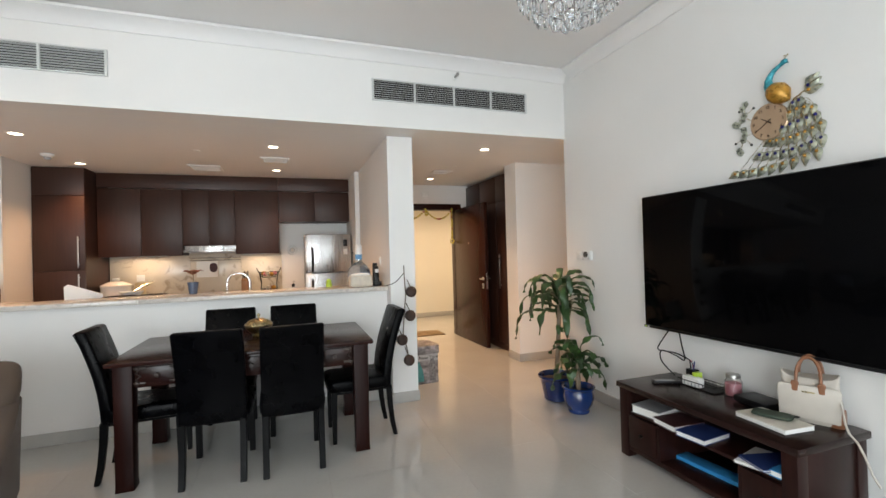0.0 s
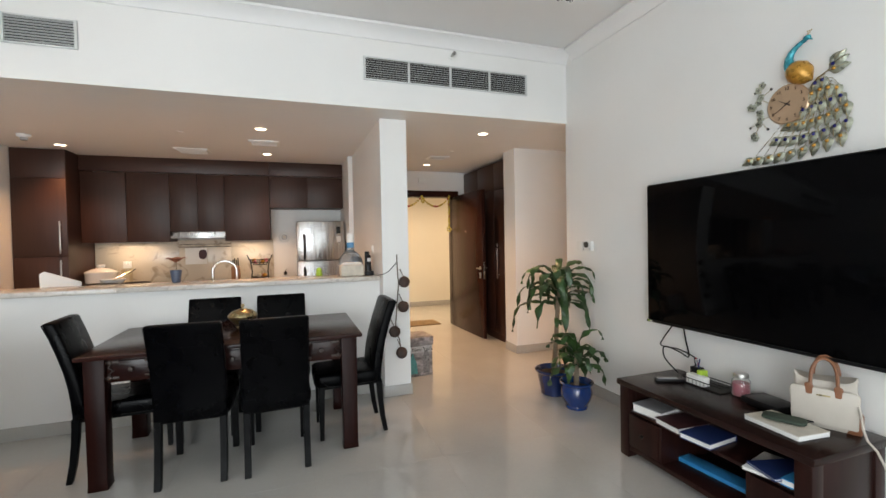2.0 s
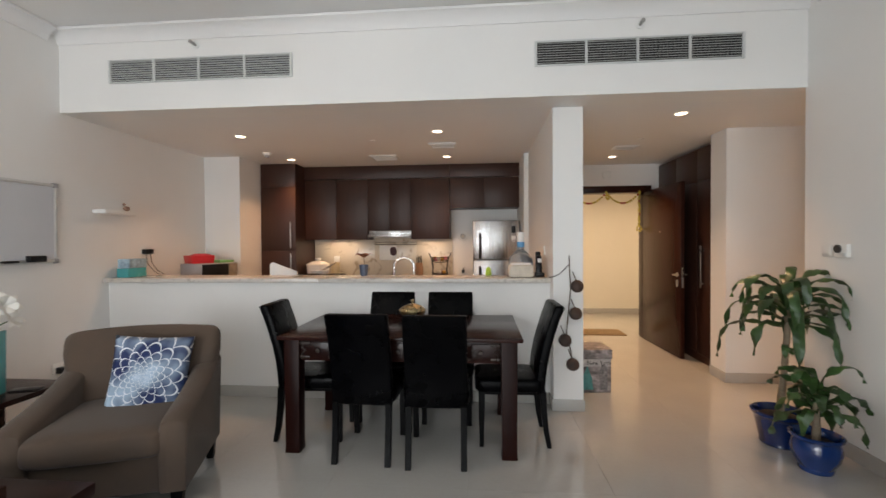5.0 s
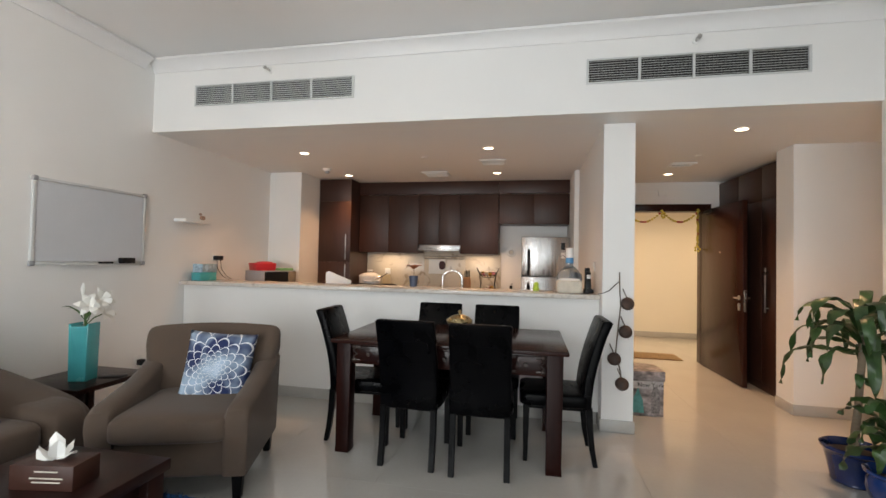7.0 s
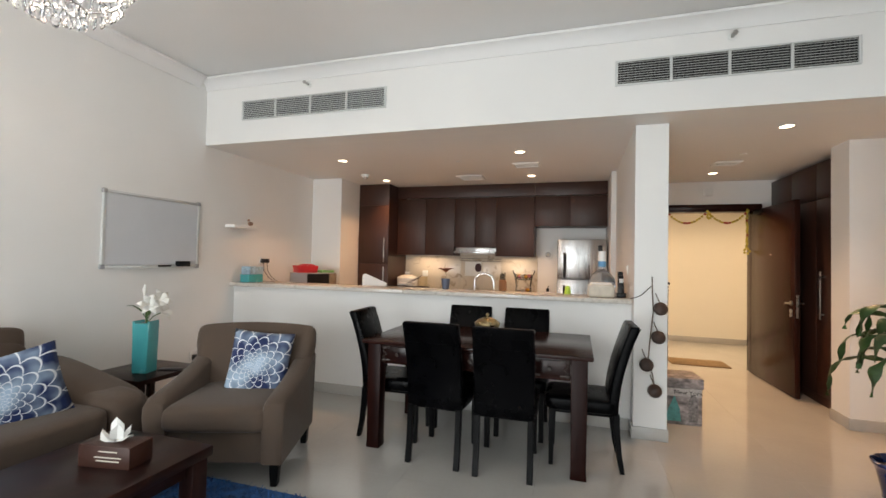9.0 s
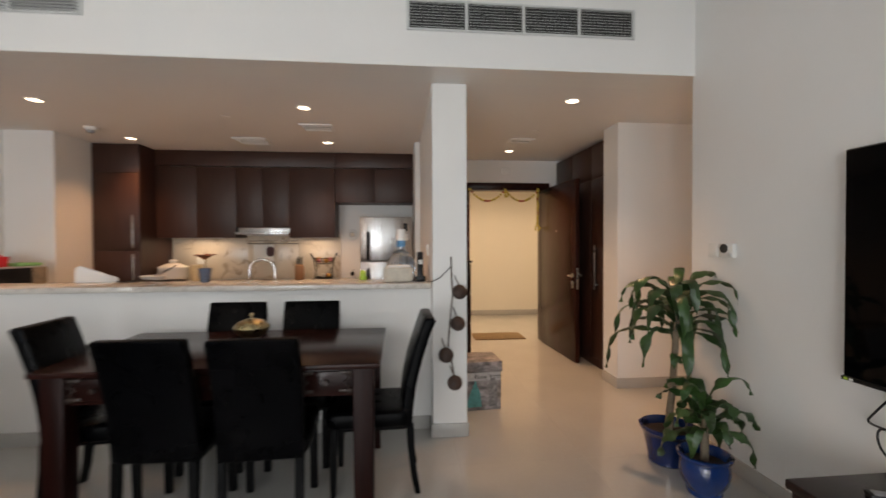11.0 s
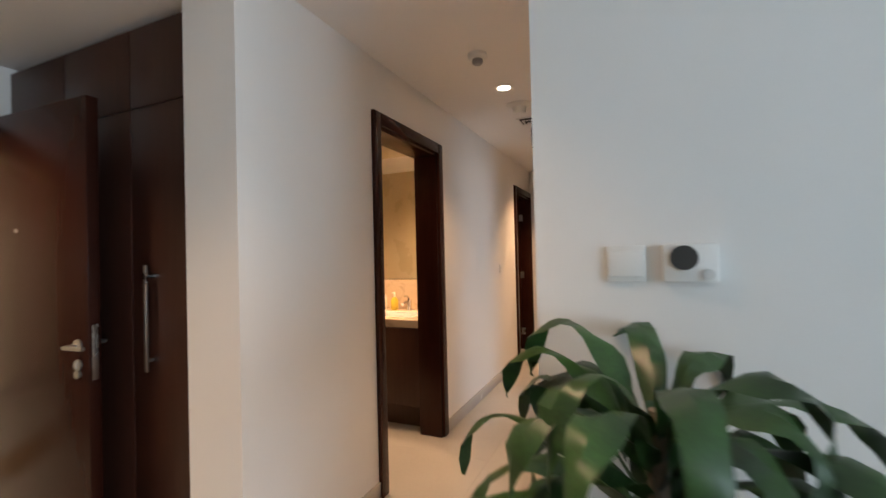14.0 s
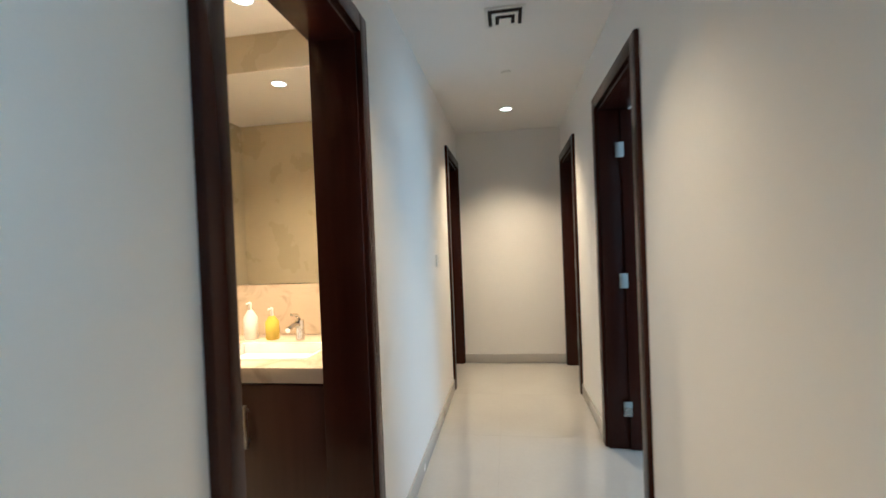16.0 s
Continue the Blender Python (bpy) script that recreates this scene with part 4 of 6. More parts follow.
# ---- television wall ----
tv = thing("television", pose(2.755, 1.925, 0.785, 0, 0, -90), "large black flat-screen television on a wall bracket", "television")
part("casing", Shape().box((0, 0.022, 0.485), (1.70, 0.040, 0.966), 0.006), BLACK, tv)
part("screen", Shape().box((0, -0.0005, 0.49), (1.684, 0.006, 0.94), 0.001), SCREEN, tv, "dark glossy screen, switched off")
part("bezel", Shape().box((0, -0.003, 0.008), (1.70, 0.012, 0.016), 0.002), BLACK, tv)
part("bracket", Shape().box((0, 0.068, 0.48), (0.5, 0.055, 0.4), 0.004), BLACK, tv)
for i, c in enumerate((LIME, PAPER)):
    part("sticker", Shape().box((-0.83 + i * 0.022, -0.0095, 0.008), (0.016, 0.001, 0.011)), c, tv, "small round energy sticker")
for nm, y0, pts in (("tv_cable", 2.62, [(0, 0, 0), (-0.03, 0.07, -0.12), (-0.02, 0.10, -0.17), (-0.06, 0.0, -0.16), (-0.08, -0.12, -0.15), (-0.05, -0.22, -0.20), (-0.1, -0.2, -0.3)]),
                    ("tv_cable", 2.55, [(0, 0, 0), (-0.01, -0.03, -0.1), (-0.02, -0.06, -0.2), (-0.06, -0.02, -0.17), (-0.1, 0.06, -0.15), (-0.12, 0.04, -0.22), (-0.1, -0.05, -0.30)]),
                    ("tv_cable", 1.35, [(0, 0, 0), (-0.01, 0.02, -0.12), (-0.04, 0.0, -0.30)])):
    c = thing(nm, pose(2.835, y0, 0.79), "black cable hanging from the television onto the stand", "cable", "television cables")
    fine = []
    P = [Vector(p) for p in pts]
    for i in range(len(P) - 1):
        a, b2, c2, d2 = P[max(i - 1, 0)], P[i], P[i + 1], P[min(i + 2, len(P) - 1)]
        for k in range(6):
            t = k / 6
            fine.append(0.5 * ((2 * b2) + (c2 - a) * t + (2 * a - 5 * b2 + 4 * c2 - d2) * t * t + (3 * b2 - a - 3 * c2 + d2) * t ** 3))
    fine.append(P[-1])
    part("wire", Shape().tube(fine, 0.0045, 8), BLACK, c)

UX, UY0, UY1, UH = 2.330, 1.485, 2.580, 0.482
U = thing("tv_stand", pose(UX, UY0, 0), "dark brown wooden television stand with open shelves and drawers", "tv stand")
UL, UD = UY1 - UY0, 0.50
part("top", Shape().span(-0.015, UD, -0.015, UL + 0.015, UH - 0.036, UH, 0.006), DARKTOP, U)
for y in (0.008, UL - 0.05):
    part("side_panel", Shape().span(0.071, UD - 0.081, y, y + 0.042, 0.03, UH - 0.037, 0.003), STANDW, U)
for y in (0.0, UL - 0.07):
    for x in (0.0, UD - 0.08):
        part("leg", Shape().span(x, x + 0.07, y, y + 0.07, 0.0, UH - 0.037, 0.004), STANDW, U)
part("shelf", Shape().span(0.02, UD - 0.02, 0.052, UL - 0.052, 0.285, 0.305, 0.002), STANDW, U)
part("shelf", Shape().span(0.01, UD - 0.02, 0.052, UL - 0.052, 0.045, 0.075, 0.002), STANDW, U)
part("back_panel", Shape().span(UD - 0.018, UD - 0.01, 0.05, UL - 0.05, 0.05, UH - 0.04), STANDW, U)
for y0, y1, wall in ((UL - 0.30, UL - 0.073, UL - 0.32), (0.053, 0.26, 0.262)):
    part("divider", Shape().span(0.01, UD - 0.02, wall, wall + 0.02, 0.076, 0.284), STANDW, U)
    dr = part("drawer", Shape().span(0.004, 0.024, y0 + 0.003, y1, 0.08, 0.28, 0.004), STANDW, U)
    part("knob", Shape().lathe([(0, 0.024), (0.011, 0.022), (0.012, 0.012), (0.006, 0)], 14, (0.004, (y0 + y1) / 2, 0.18), rot(0, -90)), IRON, dr)


def book(x, y, z, w, d, h, rz, cover, label):
    b = thing("book", pose(x, y, z, 0, 0, rz), label, "book", "books on the stand")
    part("pages", Shape().box((0.002, 0, h / 2), (d - 0.006, w - 0.008, h - 0.006)), PAPER, b)
    s = Shape().box((0, 0, 0.0015), (d, w, 0.003)).box((0, 0, h - 0.0015), (d, w, 0.003)).box((d / 2 - 0.0015, 0, h / 2), (0.003, w, h - 0.006))
    part("cover", s, cover, b)


book(2.48, 2.40, 0.306, 0.2, 0.26, 0.05, 8, GREYM, "stack of grey paper folders on the shelf")
book(2.43, 2.20, 0.306, 0.17, 0.22, 0.035, -4, MAROON, "dark maroon hardback notebook on the shelf")
book(2.42, 2.03, 0.306, 0.17, 0.22, 0.03, 6, NAVY, "navy blue hardback notebook on the shelf")
book(2.44, 1.70, 0.306, 0.18, 0.24, 0.012, 14, PAPER, "loose white and blue brochures on the shelf")
book(2.43, 1.66, 0.319, 0.16, 0.22, 0.012, -16, NAVY, "blue brochure on the shelf")
book(2.45, 1.57, 0.306, 0.10, 0.23, 0.03, 6, CYAN, "light blue magazines on the shelf")
f2 = thing("folder", pose(2.53, 2.04, 0.076, 0, 0, 5), "long bright blue folder lying on the lower shelf", "folder")
part("cover", Shape().box((0, 0, 0.012), (0.10, 0.44, 0.024), 0.004), CYAN, f2)
r2 = thing("remote_control", pose(2.57, 2.42, UH, 0, 0, 65), "black remote control on the stand", "remote control")
part("body", Shape().box((0, 0, 0.009), (0.05, 0.17, 0.018), 0.006), BLACK, r2)
part("keypad", Shape().box((0, 0.01, 0.0185), (0.036, 0.12, 0.002), 0.001), GREYM, r2)
o2 = thing("desk_organiser", pose(2.70, 2.26, UH), "black wire desk organiser with pens and note paper", "organiser")
s = Shape()
for x0, x1, y0, y1, h in ((-0.06, 0.06, -0.13, 0.13, 0.035),):
    for zz in (0.004, h):
        s.tube([(x0, y0, zz), (x1, y0, zz), (x1, y1, zz), (x0, y1, zz), (x0, y0, zz)], 0.003, 6)
    for i in range(11):
        y = y0 + (y1 - y0) * i / 10
        s.tube([(x0, y, 0.003), (x0, y, h)], 0.0015, 5).tube([(x1, y, 0.003), (x1, y, h)], 0.0015, 5)
part("tray", s, IRON, o2)
part("base", Shape().box((0, 0, 0.002), (0.12, 0.26, 0.003)), IRON, o2)
part("pen_cup", Shape().span(0.0, 0.05, 0.06, 0.12, 0.004, 0.09, 0.003), BLACK, o2)
part("note_block", Shape().span(-0.055, -0.005, -0.02, 0.10, 0.004, 0.06, 0.003), PAPER, o2, "white note paper block")
part("tape_roll", Shape().span(-0.02, 0.03, 0.02, 0.055, 0.004, 0.085, 0.003), LIME, o2, "yellow-green sticky notes")
for i, (dx, dy, c) in enumerate(((0.01, 0.08, NAVY), (0.02, 0.09, GREYM), (0.03, 0.10, BLACK), (0.035, 0.075, REDP))):
    part("pen", Shape().tube([(dx, dy, 0.03), (dx + 0.01 - 0.006 * i, dy + 0.012 * (i - 1), 0.145)], 0.004, 6), c, o2)
j2 = thing("candle_jar", pose(2.73, 2.075, UH), "pink candle in a glass jar with a metal lid", "candle")
part("wax", Shape().lathe([(0, 0.006), (0.038, 0.006), (0.042, 0.02), (0.042, 0.075), (0, 0.078)], 24), PINK, j2, "pink wax filling")
part("jar", Shape().lathe([(0, 0), (0.042, 0), (0.046, 0.012), (0.046, 0.085), (0.036, 0.10), (0.036, 0.112), (0.033, 0.112), (0.033, 0.10), (0.0435, 0.084), (0.0435, 0.004), (0, 0.004)], 28), CLEAR, j2)
part("lid", Shape().lathe([(0, 0.13), (0.036, 0.128), (0.039, 0.12), (0.039, 0.108), (0, 0.108)], 28), SATIN, j2)
q2 = thing("set_top_box", pose(2.70, 1.90, UH, 0, 0, -6), "flat black set-top box on the stand", "set-top box")
part("body", Shape().box((0, 0, 0.024), (0.15, 0.20, 0.036), 0.006), BLACK, q2)
part("foot", Shape().box((0, 0, 0.003), (0.12, 0.16, 0.006)), BLACK, q2)
n2 = thing("magazine", pose(2.52, 1.71, UH, 0, 0, -5), "white open-edged magazine lying on the stand", "magazine")
part("pages", Shape().box((0, 0, 0.012), (0.18, 0.26, 0.022), 0.003), PAPER, n2)
part("cover", Shape().box((0, 0, 0.0245), (0.182, 0.262, 0.002)), LINEN, n2)
g2 = thing("spectacle_pouch", pose(2.53, 1.72, UH + 0.0265, 0, 0, 25), "dark green pouch with a cord on the magazine", "pouch")
part("pouch", Shape().soft((0, 0, 0.012), (0.09, 0.17, 0.022), 0.6, 0.4), mat("green_cloth", (0.03, 0.045, 0.03), 0.8, var=0.2, scale=30, bump=0.3), g2)
part("cord", Shape().tube([(0.0, -0.07, 0.012), (0.06, -0.1, 0.006), (0.07, 0.0, 0.006), (0.05, 0.09, 0.006), (0.0, 0.08, 0.014)], 0.003, 6), BLACK, g2)

H = thing("tote_bag", pose(2.72, 1.66, UH, 0, 0, 24), "cream leather tote bag with tan handles", "handbag")
rings = []
for z, hw, hd in ((0.0, 0.112, 0.046), (0.012, 0.122, 0.055), (0.06, 0.125, 0.056), (0.13, 0.118, 0.048), (0.19, 0.112, 0.036), (0.225, 0.116, 0.026), (0.232, 0.112, 0.020)):
    rings.append([(hd * math.copysign(abs(math.cos(a)) ** 0.4, math.cos(a)), hw * math.copysign(abs(math.sin(a)) ** 0.3, math.sin(a)) * (1 + 0.012 * math.sin(5 * a + 30 * z)), z - 0.016 * (z > 0.2) * math.cos(a * 2)) for a in [math.tau * k / 40 for k in range(40)]])
part("body", Shape().loft(rings), CREAM, H, "slumped cream leather body")
s = Shape().prism([(-0.118, 0.02), (0.118, 0.02), (0.125, 0.175), (0.115, 0.19), (-0.115, 0.19), (-0.125, 0.175)], -0.066, -0.052, 'x', 0.006, 2)
part("front_pocket", s, CREAM, H)
part("nameplate", Shape().box((-0.068, 0.0, 0.158), (0.003, 0.05, 0.007)), BRASS, H, "thin metal nameplate")
part("trim", Shape().soft((0.0, -0.103, 0.036), (0.112, 0.062, 0.085), 0.4, 0.4, 20, 10), TANL, H, "tan leather corner patch")
for sx in (-0.05, 0.035):
    lean = 0.02 if sx < 0 else 0.0
    pts = [(sx + lean * math.sin(a), 0.048 * math.cos(a), 0.215 + 0.108 * math.sin(a) ** 0.8) for a in [math.pi * i / 16 for i in range(17)]]
    h3 = part("handle", Shape().tube([(sx * 1.05, 0.052, 0.165)] + pts + [(sx * 1.05, -0.052, 0.165)], 0.0075, 8), TANL, H, "rolled tan leather handle")
    for k in (-1, 1):
        part("handle_tab", Shape().soft((sx * 1.25, k * 0.052, 0.178), (0.008, 0.034, 0.06), 0.5, 0.5, 14, 8), TANL, h3)
part("strap", Shape().tube([(-0.045, -0.11, 0.17), (-0.075, -0.125, 0.11), (-0.10, -0.135, 0.05), (-0.125, -0.15, 0.012), (-0.16, -0.18, -0.01), (-0.185, -0.205, -0.06), (-0.20, -0.225, -0.12), (-0.20, -0.25, -0.17)], 0.0048, 8), CREAM, H, "thin shoulder strap hanging over the edge")

# ---- peacock wall clock ----
PK = thing("peacock_clock", pose(XR, 1.900, 2.075, 0, 0, -90), "metal peacock wall clock with jewelled tail feathers", "wall clock")
BEAK = mat("peacock_enamel", (0.02, 0.28, 0.34), 0.25, 0.3, var=0.25, scale=30)
AMBER = mat("amber_enamel", (0.45, 0.22, 0.035), 0.3, 0.4, var=0.3, scale=25)
FEATH = mat("feather_enamel", (0.34, 0.35, 0.28), 0.32, 0.5, var=0.45, scale=30, rand=0.25)
DIALM = mat("clock_copper", (0.52, 0.36, 0.24), 0.35, 0.7, var=0.06, scale=8)
COBALT = mat("cobalt_gem", (0.010, 0.010, 0.11), 0.15, var=0.1)
GOLDG = mat("gold_gem", (0.55, 0.27, 0.05), 0.2, 0.5, var=0.1)
dial = part("dial", Shape().lathe([(0, 0.018), (0.098, 0.017), (0.104, 0.012), (0.103, 0.0), (0, 0)], 48, m=rot(90)), DIALM, PK, "round copper clock dial")
NUMER = mat("dark_copper", (0.13, 0.075, 0.045), 0.45, 0.5, var=0.1)
for i in range(1, 13):
    a = radians(90 - 30 * i)
    lettering("numeral", str(i), 0.024, NUMER, dial, pose(0.08 * math.cos(a), -0.0195, 0.08 * math.sin(a), 90))
for L2, a, w2 in ((0.05, 145, 0.007), (0.075, 213, 0.005)):
    a = radians(a)
    part("pointer", Shape().tube([(-0.02 * math.cos(a), -0.022, -0.02 * math.sin(a)), (L2 * math.cos(a), -0.022, L2 * math.sin(a))], [w2 / 2, 0.001], 6), IRON, dial)
breast = [(0.022, -0.022, 0.178), (0.038, -0.026, 0.165), (0.060, -0.028, 0.145), (0.084, -0.026, 0.120), (0.100, -0.022, 0.100), (0.118, -0.018, 0.088)]
part("breast", Shape().tube(breast, [0.022, 0.046, 0.058, 0.052, 0.032, 0.006], 20), AMBER, PK, "amber breast of the bird")
neck = [(0.030, -0.028, 0.165), (0.018, -0.030, 0.195), (0.018, -0.031, 0.222), (0.030, -0.031, 0.250), (0.052, -0.030, 0.272), (0.078, -0.030, 0.286), (0.096, -0.030, 0.292)]
part("neck", Shape().tube(neck, [0.030, 0.024, 0.019, 0.015, 0.012, 0.010, 0.010], 14), BEAK, PK, "curved blue neck")
s = Shape().soft((0.102, -0.03, 0.300), (0.036, 0.022, 0.026), 0.9, 0.9, 14, 10).tube([(0.108, -0.03, 0.296), (0.122, -0.03, 0.286), (0.126, -0.03, 0.280)], [0.006, 0.004, 0.001], 6)
part("head", s, BEAK, PK)
s = Shape()
for k in (-1, 0, 1):
    s.tube([(0.104, -0.03, 0.310), (0.112 + 0.008 * k, -0.03, 0.326)], 0.0012, 5).soft((0.113 + 0.009 * k, -0.03, 0.330), (0.008, 0.006, 0.008), 1, 1, 8, 6)
part("crest", s, BRASS, PK, "small crest of three pins")


def feather(x, z, L2, a, gem):
    """A cupped almond leaf of enamelled metal with a raised rib and a coloured gem near its root."""
    s = Shape()
    a = radians(a)
    ux, uz = math.cos(a), math.sin(a)
    px, pz = -uz, ux
    n = 9
    rows = []
    for i in range(n + 1):
        u = i / n
        w2 = L2 * 0.31 * math.sin(math.pi * u ** 0.75) + 0.0008
        c = Vector((x + ux * L2 * u, -0.012 - 0.012 * math.sin(math.pi * u), z + uz * L2 * u))
        rows.append([s.bm.verts.new(c + Vector((px * w2 * k, 0.009 * abs(k) ** 1.5, pz * w2 * k))) for k in (-1, -0.5, 0, 0.5, 1)])
    for r1, r2b in zip(rows, rows[1:]):
        for k in range(4):
            s.bm.faces.new([r1[k], r1[k + 1], r2b[k + 1], r2b[k]])
    ff = part("feather", s, FEATH, PK)
    rib = [(x + ux * L2 * u, -0.0145 - 0.012 * math.sin(math.pi * u), z + uz * L2 * u) for u in (0, 0.3, 0.6, 0.95)]
    part("rib", Shape().tube(rib, 0.0016, 5), BRASS, ff)
    part("gem", Shape().soft((x + ux * L2 * 0.28, -0.025, z + uz * L2 * 0.28), (0.017, 0.011, 0.017), 0.9, 0.9, 12, 8), gem, ff)


root = Vector((0.132, 0.088))
# rows of the tail: ends, count, sag and gem
tiers = [((0.140, 0.082), (0.165, 0.088), 2, 0.0, COBALT), ((0.125, 0.035), (0.225, 0.030), 4, -0.012, GOLDG), ((0.085, -0.035), (0.240, -0.012), 5, 0.0, COBALT),
         ((0.030, -0.105), (0.262, -0.062), 8, 0.016, GOLDG), ((-0.030, -0.170), (0.262, -0.135), 8, 0.018, COBALT), ((-0.180, -0.255), (0.240, -0.200), 9, 0.014, GOLDG)]
tail = []
for a, b, n, sag, gem in tiers:
    for i in range(n):
        u = i / (n - 1)
        x, z = a[0] + (b[0] - a[0]) * u, a[1] + (b[1] - a[1]) * u - sag * 4 * u * (1 - u)
        way = -92 - (20 + 45 * (a[1] < -0.1)) * (1 - u)
        feather(x, z, 0.068 if a[1] > -0.1 else 0.074, way, gem)
        tail.append((x, z))
for a, gem, dz in ((24, COBALT, 0.010), (8, GOLDG, -0.008), (38, FEATH, 0.02)):
    feather(0.188, 0.112 + dz, 0.085, a, gem)
s = Shape()
for x, z in tail:
    s.tube([(root.x, -0.01, root.y), (0.5 * (root.x + x) + 0.02, -0.011, 0.5 * (root.y + z) + 0.01), (x, -0.011, z)], 0.0013, 5)
s.tube([(root.x, -0.01, root.y), (0.16, -0.012, 0.098), (0.19, -0.012, 0.114)], 0.003, 5)
part("tail_wires", s, BRASS, PK, "thin brass tail wires")
sprays = ((-0.13, 0.138), (-0.15, 0.118), (-0.138, 0.075), (-0.150, 0.052), (-0.195, 0.036), (-0.180, 0.028), (-0.142, -0.010), (-0.138, -0.040), (-0.148, -0.070), (-0.175, -0.128), (-0.165, -0.142))
for i, (x, z) in enumerate(sprays):
    s = Shape()
    for kk in range(5):
        a = kk * math.tau / 5 + i
        s.soft((x + 0.012 * math.cos(a), -0.014, z + 0.012 * math.sin(a)), (0.018, 0.008, 0.018), 0.9, 0.9, 8, 5)
    fl = part("flower", s, FEATH, PK, "small metal flower")
    part("heart", Shape().soft((x, -0.018, z), (0.009, 0.007, 0.009), 1, 1, 8, 6), IRON, fl)
for x, z in ((-0.168, 0.108), (-0.082, 0.104), (-0.156, 0.0), (-0.196, -0.08), (-0.100, -0.108)):
    part("berry", Shape().soft((x, -0.014, z), (0.014, 0.012, 0.014), 1, 1, 10, 8), IRON, PK, "small dark metal berry")
s = Shape()
s.tube([(-0.09, -0.01, 0.03), (-0.135, -0.012, 0.06), (-0.140, -0.012, 0.13)], 0.002, 5).tube([(-0.09, -0.01, -0.04), (-0.140, -0.012, -0.05), (-0.170, -0.012, -0.13)], 0.002, 5)
s.tube([(-0.140, -0.012, 0.07), (-0.082, -0.012, 0.104)], 0.0015, 5).tube([(-0.140, -0.012, 0.10), (-0.168, -0.012, 0.108)], 0.0015, 5).tube([(-0.137, -0.012, 0.05), (-0.19, -0.012, 0.034)], 0.0015, 5)
s.tube([(-0.145, -0.012, -0.06), (-0.196, -0.012, -0.08)], 0.0015, 5).tube([(-0.140, -0.012, -0.06), (-0.100, -0.012, -0.108)], 0.0015, 5).tube([(-0.14, -0.012, -0.05), (-0.156, -0.012, 0.0)], 0.0015, 5)
part("twig", s, BRASS, PK)


# ---- plants ----
def strap_leaf(par, p, az, el, L2, wd, droop, rg, late=False):
    a = radians(az)
    hx, hy = math.cos(a), math.sin(a)
    e = radians(el)
    pts, pos, d = [], Vector(p), e
    n = 16
    for i in range(n + 1):
        pts.append(pos.copy())
        step = L2 / n
        pos = pos + Vector((hx * math.cos(d), hy * math.cos(d), math.sin(d))) * step
        u = (i + 1) / n
        d = e - (e + radians(86)) * min(1.0, (u * droop) ** 2.0)
        a += rg.uniform(-0.05, 0.05)
        hx, hy = math.cos(a), math.sin(a)
    side = Vector((-math.sin(radians(az)), math.cos(radians(az)), 0))
    part("leaf", Shape().leaf(pts, wd, fold=0.35, wave=wd * 0.22, side=side, late=late), LEAFM, par)


def pot_plant(m, pot_prof, pot_mat, soil_z, soil_r, trunk, r0, leaves, label, plabel, seed):
    t = thing("potted_plant", m, label, "plant", "potted plants")
    part("pot", Shape().lathe(pot_prof, 40), pot_mat, t, plabel)
    part("soil", Shape().lathe([(0, soil_z + 0.012), (soil_r * 0.6, soil_z + 0.008), (soil_r, soil_z)], 24), SOIL, t)
    part("trunk", Shape().tube(trunk, [r0 * (1 - 0.25 * i / (len(trunk) - 1)) * (1 + 0.06 * math.sin(i * 2.1)) for i in range(len(trunk))], 12), BARK, t, "pale ringed cane trunk")
    rg = random.Random(seed)
    for (z, az, el, L2, wd, dr) in leaves(rg):
        u = (z - trunk[0][2]) / (trunk[-1][2] - trunk[0][2])
        k = min(int(u * (len(trunk) - 1)), len(trunk) - 2)
        q = Vector(trunk[k]).lerp(Vector(trunk[k + 1]), min(1, max(0, u * (len(trunk) - 1) - k)))
        q.z = z
        strap_leaf(t, q, az, el, L2, wd, dr, rg, soil_z > 0.17)
    return t


def big_leaves(rg):
    out = []
    for i in range(40):
        u = i / 39
        z = 0.79 + 0.22 * u
        az = i * 137.5 + rg.uniform(-18, 18)
        el = 27 + 30 * u + rg.uniform(-12, 12) if i < 33 else 60 + rg.uniform(-14, 10)
        droop = 1.36 - 0.2 * u + rg.uniform(-0.2, 0.25) if i < 33 else 1.25 + rg.uniform(-0.15, 0.2)
        out.append((z, az, el, rg.uniform(0.43, 0.62) - 0.06 * u, rg.uniform(0.050, 0.072), droop))
    out.append((0.66, 235, 40, 0.17, 0.045, 1.6))
    out.append((0.64, 20, 35, 0.12, 0.035, 1.6))
    out.append((1.0, -75, 34, 0.50, 0.052, 1.2))
    return out


def small_leaves(rg):
    out = []
    for i in range(20):
        u = i / 19
        out.append((0.32 + 0.13 * u, i * 137.5 + 30, 20 + 58 * u + rg.uniform(-10, 10), rg.uniform(0.27, 0.41), rg.uniform(0.06, 0.085), 1.45 - 0.4 * u + rg.uniform(-0.15, 0.15)))
    return out


